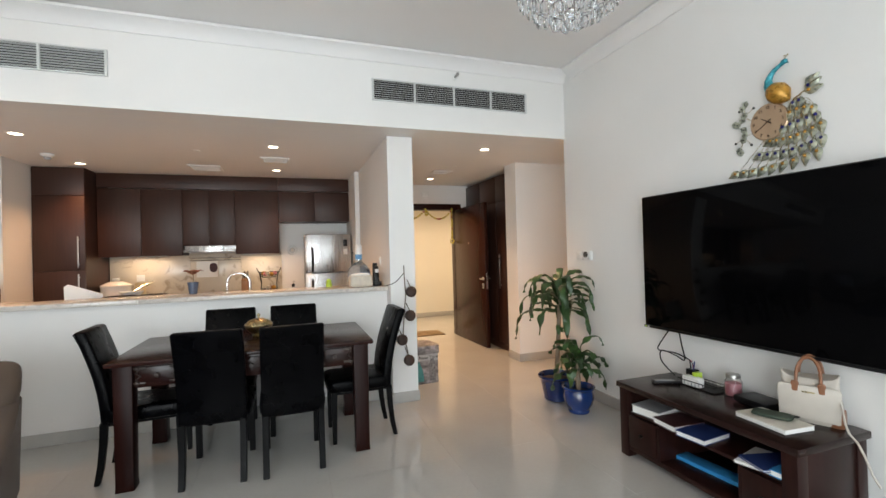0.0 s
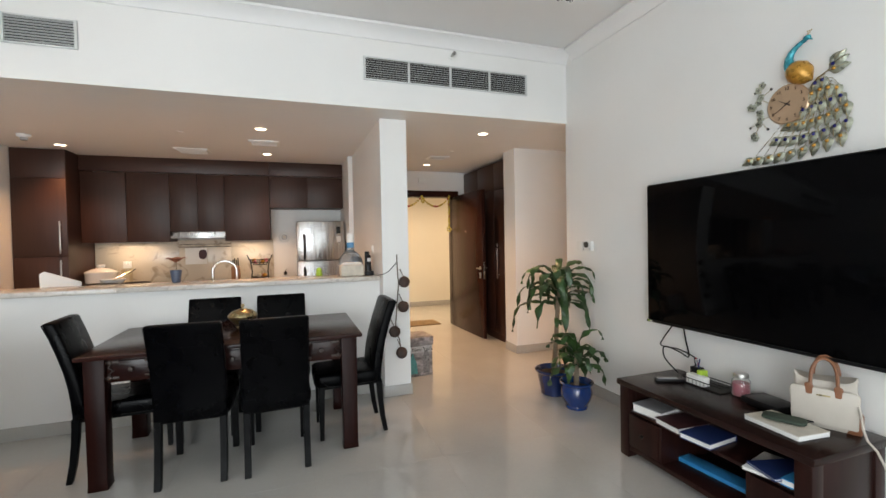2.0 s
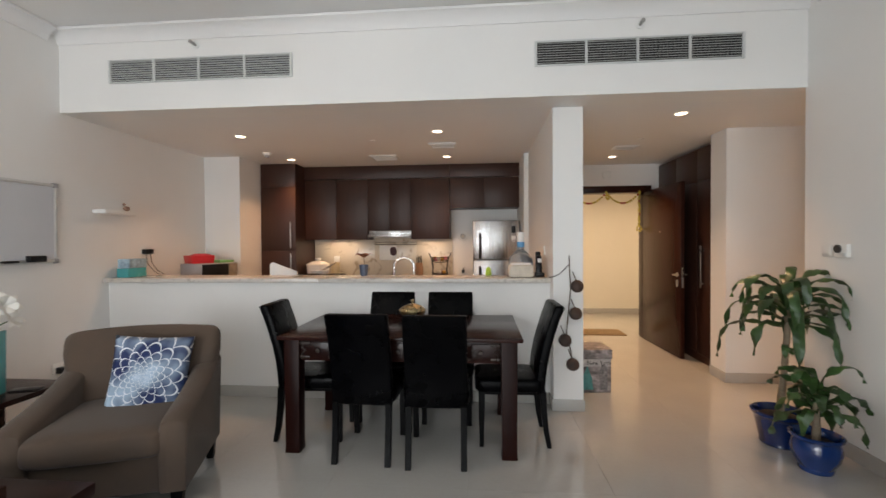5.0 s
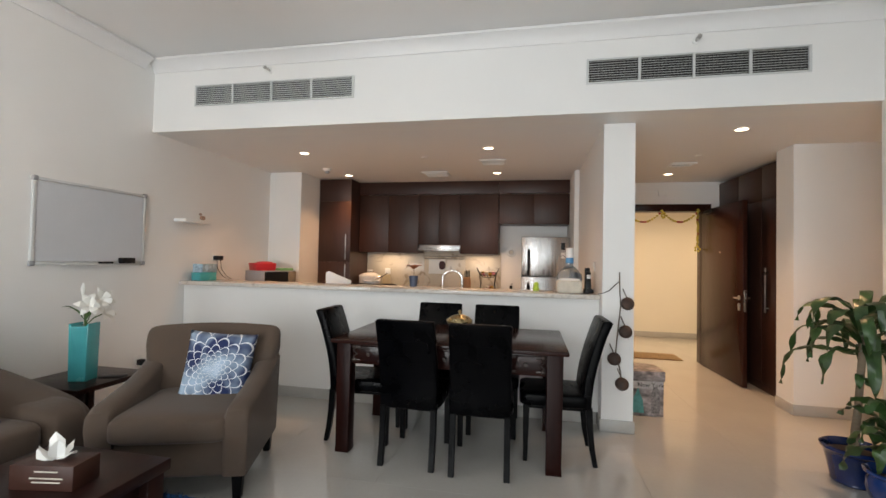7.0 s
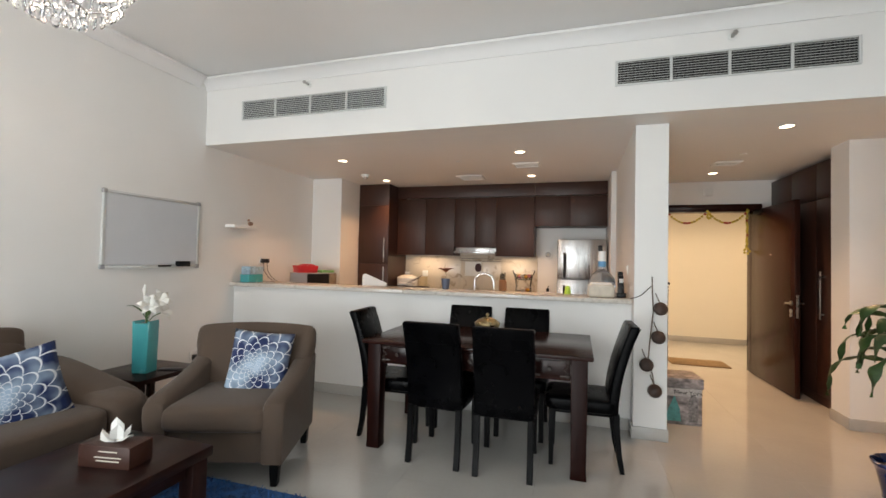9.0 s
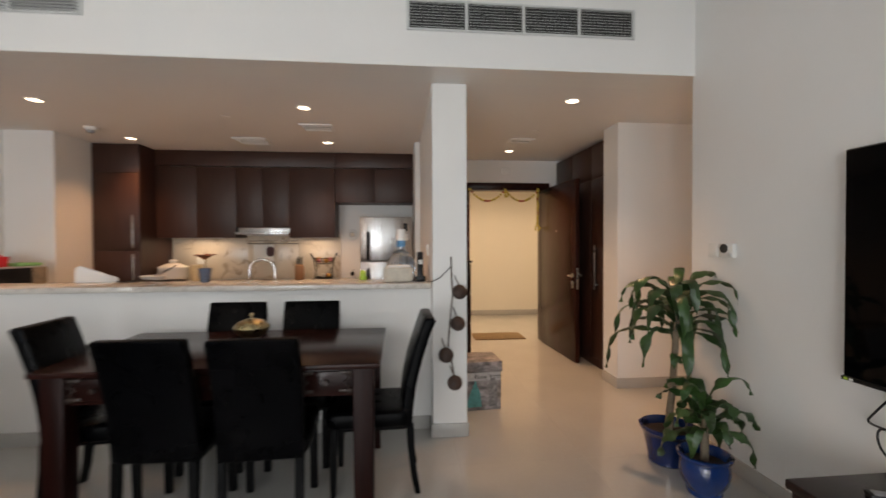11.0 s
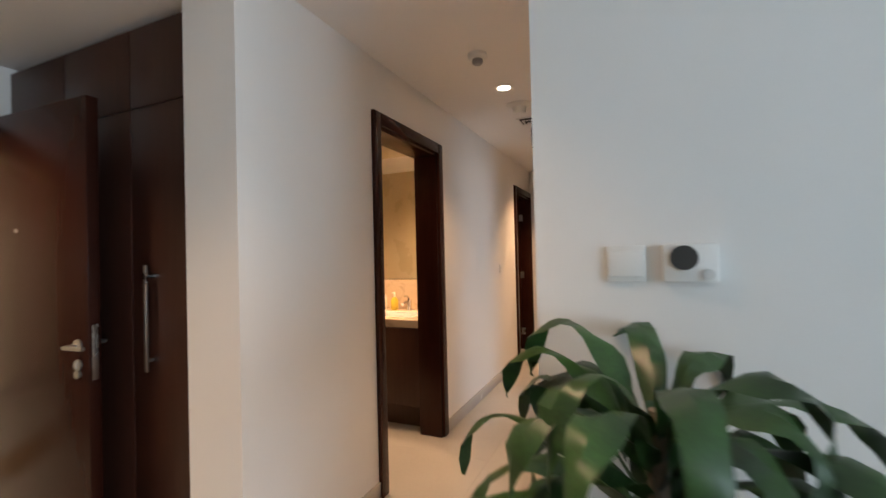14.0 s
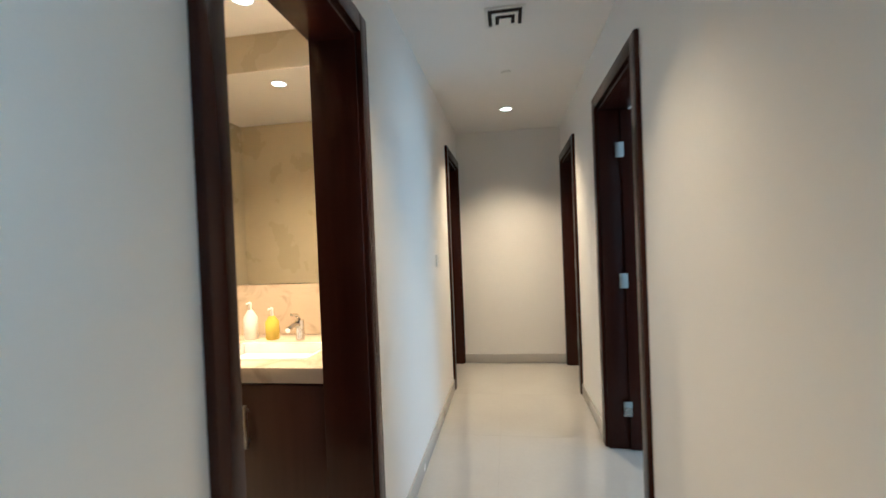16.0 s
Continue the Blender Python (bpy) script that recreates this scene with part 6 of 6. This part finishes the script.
def cushion(m, w, h, label):
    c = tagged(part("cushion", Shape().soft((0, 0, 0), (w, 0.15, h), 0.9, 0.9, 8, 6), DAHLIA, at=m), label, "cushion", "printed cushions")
    # square pillow: corners drawn out, middle puffed
    bm = bmesh.new()
    n = 18
    g = {}
    for sgn in (-1, 1):
        for i in range(n + 1):
            for j in range(n + 1):
                u, v = 2 * i / n - 1, 2 * j / n - 1
                edge = max(abs(u), abs(v)) > 0.999
                t = ((1 - u * u) * (1 - v * v)) ** 0.45 * 0.075
                if edge and sgn == 1:
                    g[sgn, i, j] = g[-1, i, j]
                    continue
                pin = 1 - 0.05 * (1 - u * u * v * v) * max(abs(u), abs(v)) ** 4
                wr = 0.004 * math.sin(9 * u + 4 * v) * (1 - u * u)
                g[sgn, i, j] = bm.verts.new((u * w / 2 * pin, sgn * (t + wr * (t > 0.01)), v * h / 2 * pin))
    for sgn in (-1, 1):
        for i in range(n):
            for j in range(n):
                bm.faces.new([g[sgn, i, j], g[sgn, i + 1, j], g[sgn, i + 1, j + 1], g[sgn, i, j + 1]])
    bmesh.ops.recalc_face_normals(bm, faces=bm.faces)
    bm.to_mesh(c.data)
    bm.free()
    c.data.shade_smooth()
    return c


# armchair, faces -y before it is turned
A = thing("armchair", pose(-1.455, 2.80, 0, 0, 0, 19), "taupe fabric armchair with a flared back and lower arms", "armchair")
AW = 0.86
part("base", Shape().box((0, 0.0, 0.235), (AW - 0.14, 0.68, 0.21), 0.03, seg=3), FABRIC, A)
part("seat_cushion", Shape().soft((0, -0.075, 0.40), (AW - 0.24, 0.66, 0.17), 0.42, 0.2, 48, 20), FABRIC, A)
prof = [(0.22, 0.15), (0.17, 0.35), (0.165, 0.50), (0.19, 0.66), (0.225, 0.79), (0.255, 0.85), (0.29, 0.878), (0.33, 0.875), (0.362, 0.85), (0.385, 0.77), (0.39, 0.55), (0.36, 0.15)]
rings = []
nr = 23
for k in range(nr):
    u = math.sin(math.pi / 2 * (-1 + 2 * k / (nr - 1)))
    edge = max(0.0, abs(u) - 0.86) / 0.14
    q = math.sqrt(max(0.0, 1 - edge * edge)) * 0.72 + 0.28
    ring = []
    for y, z in prof:
        flare = 0.37 + 0.05 * min(1.0, max(0.0, (z - 0.45) / 0.35))
        ring.append((u * flare, 0.285 + (y - 0.285) * q - 0.035 * u * u * (z > 0.4), z - (z > 0.6) * (0.022 * u * u + 0.045 * (1 - math.sqrt(max(0.0, 1 - edge * edge))))))
    rings.append(ring)
part("backrest", Shape().loft(rings), FABRIC, A)
for k in (-1, 1):
    prof = [(-0.36, 0.14), (-0.375, 0.30), (-0.385, 0.44), (-0.372, 0.495), (-0.33, 0.525), (-0.22, 0.545), (-0.05, 0.575), (0.10, 0.615), (0.20, 0.66), (0.30, 0.68), (0.33, 0.14)]
    ring = []
    for u, dz, out in ((0.0, -0.030, 0.0), (0.12, -0.010, 0.0), (0.35, 0.004, 0.008), (0.65, 0.004, 0.014), (0.88, -0.010, 0.018), (1.0, -0.030, 0.018)):
        x0 = AW / 2 - 0.155 + 0.115 * u
        ring.append([(k * (x0 + out * min(1.0, z / 0.5) + 0.02 * max(0.0, z - 0.3)), y * (1 if 0 < u < 1 else 0.975), z + dz * (z > 0.4)) for y, z in prof])
    part("arm", Shape().loft(ring), FABRIC, A)
for sx in (-1, 1):
    for y, hgt in ((-0.31, 0.14), (0.30, 0.16)):
        part("leg", Shape().prism([(-0.03, hgt), (0.03, hgt), (0.02, 0), (-0.02, 0)], y - 0.025, y + 0.025, 'y', 0.003, 1).bm, BLACKLEG, A, at=pose(sx * (AW / 2 - 0.085), 0, 0))
mA = A.matrix_basis
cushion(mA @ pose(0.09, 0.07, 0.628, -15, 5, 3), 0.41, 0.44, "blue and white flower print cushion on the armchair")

# sofa against the side wall, faces +x
S = thing("sofa", pose(-2.40, 1.30, 0), "taupe fabric sofa with rounded padded arms", "sofa")
SL, SD = 2.45, 0.98
part("base", Shape().box((0.02, 0, 0.19), (0.90, SL - 0.4, 0.24), 0.04, seg=3), FABRIC, S)
for k in (-1, 1):
    part("seat_cushion", Shape().soft((0.06, k * 0.50, 0.36), (0.90, 1.0, 0.22), 0.3, 0.22, 40, 20), FABRIC, S)
    part("back_cushion", Shape().soft((-0.37, k * 0.50, 0.56), (0.26, 1.02, 0.50), 0.35, 0.3, 36, 20, m=rot(0, -8)), FABRIC, S)
    part("headrest", Shape().soft((-0.40, k * 0.50, 0.775), (0.22, 1.0, 0.22), 0.35, 0.25, 36, 18, m=rot(0, -6)), FABRIC, S)
    s = Shape().soft((0.02, k * (SL / 2 - 0.13), 0.29), (0.99, 0.27, 0.46), 0.4, 0.4, 44, 24)
    s.soft((-0.02, k * (SL / 2 - 0.10), 0.48), (1.04, 0.33, 0.22), 0.7, 0.5, 44, 20, m=rot(0, 12))
    part("arm", s, FABRIC, S)
for sx in (-0.42, 0.40):
    for sy in (-1, 1):
        part("leg", Shape().cyl((sx, sy * (SL / 2 - 0.14), 0.04), 0.025, 0.08, 12), BLACKLEG, S)
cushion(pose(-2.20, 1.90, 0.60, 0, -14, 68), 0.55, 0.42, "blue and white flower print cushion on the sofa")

# coffee table, tissue box and rug
C = thing("coffee_table", pose(-1.34, 1.56, 0), "dark polished wooden coffee table", "coffee table")
part("top", Shape().box((0, 0, 0.405), (0.64, 1.16, 0.05), 0.006), STANDW, C)
part("apron", Shape().box((0, 0, 0.34), (0.52, 1.02, 0.08), 0.004), STANDW, C)
for sx in (-1, 1):
    for sy in (-1, 1):
        part("leg", Shape().box((sx * 0.26, sy * 0.52, 0.19), (0.085, 0.085, 0.379), 0.005), STANDW, C)
TB = thing("tissue_box", pose(-1.28, 1.85, 0.43, 0, 0, 10), "brown tissue box with a white tissue pulled out", "tissue box")
CARTON = mat("brown_carton", (0.045, 0.014, 0.008), 0.5, var=0.15, scale=30)
part("carton", Shape().box((0, 0, 0.0475), (0.25, 0.13, 0.095), 0.004), CARTON, TB)
for i, (sx, sz) in enumerate(((0.09, 0.085), (0.13, 0.060), (0.11, 0.045))):
    for side in (-1, 1):
        part("print_bar", Shape().box((0.02, side * 0.0657, sz - 0.012), (sx, 0.001, 0.005)), LINEN, TB)
for i in range(6):
    a = i * 60
    ca, sa = math.cos(radians(a)), math.sin(radians(a))
    L2 = 0.012 + 0.02 * ((i * 7) % 3)
    part("tissue", Shape().leaf([(0, 0, 0.093), (0.02 * ca, 0.012 * sa, 0.112), (0.05 * ca, 0.03 * sa, 0.107 + L2), (0.08 * ca, 0.04 * sa, 0.112 + L2 * 1.4)], 0.06, fold=0.5, wave=0.008, side=Vector((-sa, ca, 0.2))), PAPER, TB, "crumpled white tissue")
R = thing("rug", pose(-1.40, 1.55, 0), "blue shaggy rug under the coffee table", "rug")
rng = random.Random(11)
part("base", Shape().box((0, 0, 0.006), (1.66, 2.0, 0.012), 0.004), RUGM, R)
bm = bmesh.new()
for i in range(9000):
    x, y = rng.uniform(-0.82, 0.82), rng.uniform(-0.99, 0.99)
    if y < -0.1 and i % 3:
        continue
    a, L2 = rng.uniform(0, math.tau), rng.uniform(0.016, 0.032)
    dx, dy = math.cos(a), math.sin(a)
    w2 = 0.005
    v = [bm.verts.new(q) for q in ((x - dy * w2, y + dx * w2, 0.010), (x + dy * w2, y - dx * w2, 0.010), (x + dx * L2 * 0.6 + dy * w2, y + dy * L2 * 0.6 - dx * w2, 0.012 + L2 * 0.55), (x + dx * L2, y + dy * L2, 0.010 + L2 * 0.6))]
    bm.faces.new(v)
pile = part("pile", bm, RUGM, R)
pile["kind"] = "stuff"

# side table, vase and lilies
ST = thing("side_table", pose(-2.60, 3.04, -0.0), "small dark wooden side table in the corner", "side table")
part("top", Shape().box((0, 0, 0.425), (0.56, 0.56, 0.035), 0.005), DARKTOP, ST)
for sx in (-1, 1):
    for sy in (-1, 1):
        part("leg", Shape().box((sx * 0.23, sy * 0.23, 0.2035), (0.05, 0.05, 0.407), 0.004), DARKTOP, ST)
ph = thing("mobile_phone", pose(-2.42, 3.10, 0.4435, 0, 0, 20), "black phone lying on the side table", "phone")
part("body", Shape().box((0, 0, 0.005), (0.16, 0.08, 0.010), 0.003), BLACK, ph)
V = thing("vase", pose(-2.545, 2.98, 0.4425, 0, 0, 15), "tall square teal vase on the side table", "vase")
s = Shape().prism([(-0.058, 0), (0.058, 0), (0.066, 0.40), (0.054, 0.40), (0.05, 0.38), (-0.05, 0.38), (-0.054, 0.40), (-0.066, 0.40)], -0.06, 0.06, 'y', 0.004, 2)
part("body", s, TEAL, V)
LL = thing("lily_bouquet", pose(-2.545, 2.98, 0.835), "white artificial lilies with green leaves in the vase", "flowers")
rng = random.Random(21)
STEM = mat("lily_stem", (0.05, 0.12, 0.03), 0.5, var=0.2)
for i, (dx, dy, dz) in enumerate(((0.10, -0.06, 0.13), (0.06, 0.05, 0.17), (0.11, 0.03, 0.07), (0.0, -0.02, 0.22), (0.14, -0.02, 0.17))):
    st = part("stem", Shape().tube([(0, 0, -0.02), (dx * 0.5, dy * 0.5, dz * 0.6), (dx, dy, dz)], 0.004, 6), STEM, LL)
    ax = Vector((dx, dy, 0.06)).normalized()
    u1 = ax.orthogonal().normalized()
    v1 = ax.cross(u1)
    if i == 3:
        part("bud", Shape().tube([(dx, dy, dz - 0.02), (dx, dy, dz + 0.03), (dx, dy, dz + 0.07)], [0.008, 0.016, 0.004], 8), PETAL, st)
        continue
    for k in range(6):
        a = k * math.tau / 6 + i
        o = (u1 * math.cos(a) + v1 * math.sin(a))
        p0 = Vector((dx, dy, dz))
        part("petal", Shape().leaf([p0, p0 + ax * 0.035 + o * 0.02, p0 + ax * 0.05 + o * 0.055, p0 + ax * 0.035 + o * 0.09], 0.048, fold=0.3, side=ax.cross(o)), PETAL, st)
for i in range(6):
    a = rng.uniform(100, 300)
    ca, sa = math.cos(radians(a)), math.sin(radians(a))
    L2 = rng.uniform(0.08, 0.16)
    part("leaf", Shape().leaf([(0, 0, 0.02), (0.4 * L2 * ca, 0.4 * L2 * sa, 0.02 + 0.7 * L2), (0.8 * L2 * ca, 0.8 * L2 * sa, 0.02 + 0.95 * L2), (1.15 * L2 * ca, 1.15 * L2 * sa, 0.02 + 0.9 * L2)], 0.03, side=Vector((-sa, ca, 0))), STEM, LL)


# ---- chandeliers ----
drop = Shape().lathe([(0, -0.036), (0.010, -0.030), (0.016, -0.012), (0.014, 0.006), (0.006, 0.022), (0, 0.028)], 8)
for v in drop.bm.verts:
    v.co.y *= 0.45
_o = part("crystal", drop, CRYSTAL, smooth=False)
DROP = _o.data
bpy.data.objects.remove(_o)


def chandelier(x, y, lit):
    c = thing("chandelier", pose(x, y, 0), "round crystal chandelier" + (", switched on" if lit else " with hanging drops"), "chandelier", "crystal chandeliers")
    zb = 2.385
    part("canopy", Shape().lathe([(0, HC), (0.07, HC), (0.07, HC - 0.02), (0.03, HC - 0.045), (0, HC - 0.05)], 28), CHROME, c)
    part("rod", Shape().cyl((0, 0, (HC - 0.05 + 2.72) / 2), 0.008, HC - 0.05 - 2.72, 10), CHROME, c)
    s = Shape()
    tiers2 = [(0.275, 0.29), (0.268, 0.22), (0.235, 0.14), (0.175, 0.08), (0.10, 0.04), (0.035, 0.022)]
    for r, dz in tiers2:
        s.tube([(r * math.cos(i * math.tau / 28), r * math.sin(i * math.tau / 28), zb + dz + 0.022) for i in range(29)], 0.003, 6)
    for i in range(6):
        a = i * math.tau / 6
        s.tube([(0, 0, 2.72)] + [(r * math.cos(a), r * math.sin(a), zb + dz + 0.022) for r, dz in tiers2], 0.003, 6)
    part("frame", s, CHROME, c)
    rg = random.Random(2)
    for r, dz in tiers2:
        n = max(3, int(r * math.tau / 0.043))
        for i in range(n):
            a = i * math.tau / n + dz * 9
            o = new("crystal", DROP)
            k = rg.uniform(0.9, 1.25)
            o.matrix_basis = pose(r * math.cos(a), r * math.sin(a), zb + dz, rg.uniform(-8, 8), rg.uniform(-8, 8), math.degrees(a) + 90 + rg.uniform(-25, 25)) @ Matrix.Scale(k, 4)
            o.parent = c
    if lit:
        for i in range(9):
            a = i * math.tau / 9
            part("bulb", Shape().soft((0.17 * math.cos(a), 0.17 * math.sin(a), zb + 0.21), (0.04, 0.04, 0.06), 1, 1, 12, 8), LAMPCOOL, c, "glowing bulb")


LAMPCOOL = glow("bulb_glow", (1.0, 0.93, 0.83), 110.0)
chandelier(1.46, 1.79, False)
chandelier(-1.51, 1.68, True)

# ---- bathroom ----
BX = 5.318
k = thing("vanity_unit", pose(4.70, 5.15, 0), "dark veneer vanity unit with a stone top and white basin", "vanity")
part("cabinet", Shape().span(0.02, BX - 4.70, 0.0, 1.3, 0.18, 0.785, 0.003), ESPRESSO, k)
part("plinth", Shape().span(0.10, BX - 4.70, 0.0, 1.3, 0.0, 0.178), ESPRESSO, k)
for y, w, hy in ((0.0, 0.375, 0.337), (0.375, 0.375, 0.412), (0.75, 0.55, 1.26)):
    dr = part("door", Shape().span(0.002, 0.019, y + 0.002, y + w - 0.002, 0.19, 0.78, 0.002), ESPRESSO, k)
    part("handle", Shape().box((-0.02, hy, 0.62), (0.012, 0.014, 0.17), 0.003).box((-0.006, hy, 0.56), (0.02, 0.01, 0.01)).box((-0.006, hy, 0.68), (0.02, 0.01, 0.01)), SATIN, dr)
part("countertop", Shape().span(-0.01, 0.12, 0.0, 1.3, 0.79, 0.85, 0.003).span(0.42, BX - 4.70, 0.0, 1.3, 0.79, 0.85, 0.003).span(0.12, 0.42, 0.0, 0.14, 0.79, 0.849).span(0.12, 0.42, 0.62, 1.3, 0.79, 0.849), BATHSTONE, k)
s = Shape()
for x0, x1, y0, y1 in ((0.12, 0.135, 0.14, 0.62), (0.405, 0.42, 0.14, 0.62), (0.135, 0.405, 0.14, 0.155), (0.135, 0.405, 0.605, 0.62)):
    s.span(x0, x1, y0, y1, 0.79, 0.852, 0.003)
s.span(0.135, 0.405, 0.155, 0.605, 0.79, 0.80)
part("basin", s, CERAM, k, "white ceramic basin")
f = thing("basin_tap", pose(5.18, 5.50, 0.85), "chrome basin mixer tap", "tap")
part("body", Shape().cyl((0, 0, 0.05), 0.022, 0.10, 20), CHROME, f)
part("spout", Shape().tube([(0, 0, 0.075), (-0.06, 0, 0.085), (-0.12, 0, 0.07)], 0.013, 10), CHROME, f)
part("lever", Shape().tube([(0, 0, 0.105), (-0.03, 0, 0.13), (-0.08, 0, 0.14)], 0.008, 8), CHROME, f)
SOAPY = mat("yellow_soap", (0.60, 0.46, 0.05), 0.25, var=0.05)
for y, c, h, lb in ((5.66, SOAPY, 0.12, "clear pump bottle of yellow soap by the basin"), (5.78, WHITEP, 0.15, "white pump bottle by the basin"), (5.90, WHITEP, 0.11, "small white bottle by the basin"), (6.02, TEAL, 0.16, "teal bottle by the basin")):
    b = thing("pump_bottle", pose(5.20, y, 0.85), lb, "bottle", "bottles by the basin")
    part("bottle", Shape().lathe([(0, 0), (0.03, 0), (0.034, 0.01), (0.034, h * 0.75), (0.014, h), (0, h)], 24), c, b)
    part("pump", Shape().cyl((0, 0, h + 0.015), 0.008, 0.05, 10).tube([(0, 0, h + 0.04), (-0.035, 0, h + 0.036)], 0.005, 8), WHITEP, b)
k = thing("bath_splashback", pose(0, 0, 0), "brown veined stone splashback over the basin", "splashback")
part("slab", Shape().span(BX - 0.016, BX, 5.15, 6.88, 0.853, 1.12), BATHSTONE, k)
k = thing("bath_mirror", pose(0, 0, 0), "wide frameless bathroom mirror", "mirror")
part("glass", Shape().span(BX - 0.008, BX - 0.002, 5.15, 6.88, 1.125, 2.27), MIRROR, k)

# ---- corridor wall ornament ----
w = thing("wall_ornament", pose(2.985, CY0, 1.665) @ Matrix.Diagonal((0.83, 0.5, 0.83, 1)), "dark round beaded ornament hung on the corridor wall", "wall hanging")
ring = []
part("disc", Shape().lathe([(0.0, 0.012), (0.055, 0.014), (0.06, 0.026), (0.085, 0.03), (0.105, 0.018), (0.108, 0.0), (0, 0)], 36, m=rot(-90)), SHELL, w)
part("centre", Shape().lathe([(0, 0.03), (0.03, 0.024), (0.035, 0.013)], 24, m=rot(-90)), CHROME, w, "shiny centre boss")
part("bead", Shape().soft((0, 0.012, 0.145), (0.03, 0.02, 0.06), 0.9, 0.9, 14, 10), SHELL, w)
part("pin", Shape().tube([(0, 0.008, 0.17), (0, 0.008, 0.23)], 0.004, 6), IRON, w)


# ---- floor tiles ----
TS = 0.8
tile_me = None
for i in range(-5, 11):
    for j in range(-4, 12):
        x0, y0 = -0.35 + i * TS, -0.25 + j * TS
        if x0 > CX or y0 > 9.3 or (y0 < 1.0 and x0 > XR + T) or (y0 > 7.0 and x0 > 5.2) or (y0 > 7.0 and x0 < -0.9) or x0 + TS < XL:
            continue
        if tile_me is None:
            s = Shape().box((0, 0, -0.005), (TS - 0.0007, TS - 0.0007, 0.010), 0.0002, seg=1)
            o = part("tile", s, TILE, FLOOR, smooth=False)
            tile_me = o.data
        else:
            o = new("tile", tile_me)
            o.parent = FLOOR
        o.matrix_basis = pose(x0 + TS / 2, y0 + TS / 2, 0)
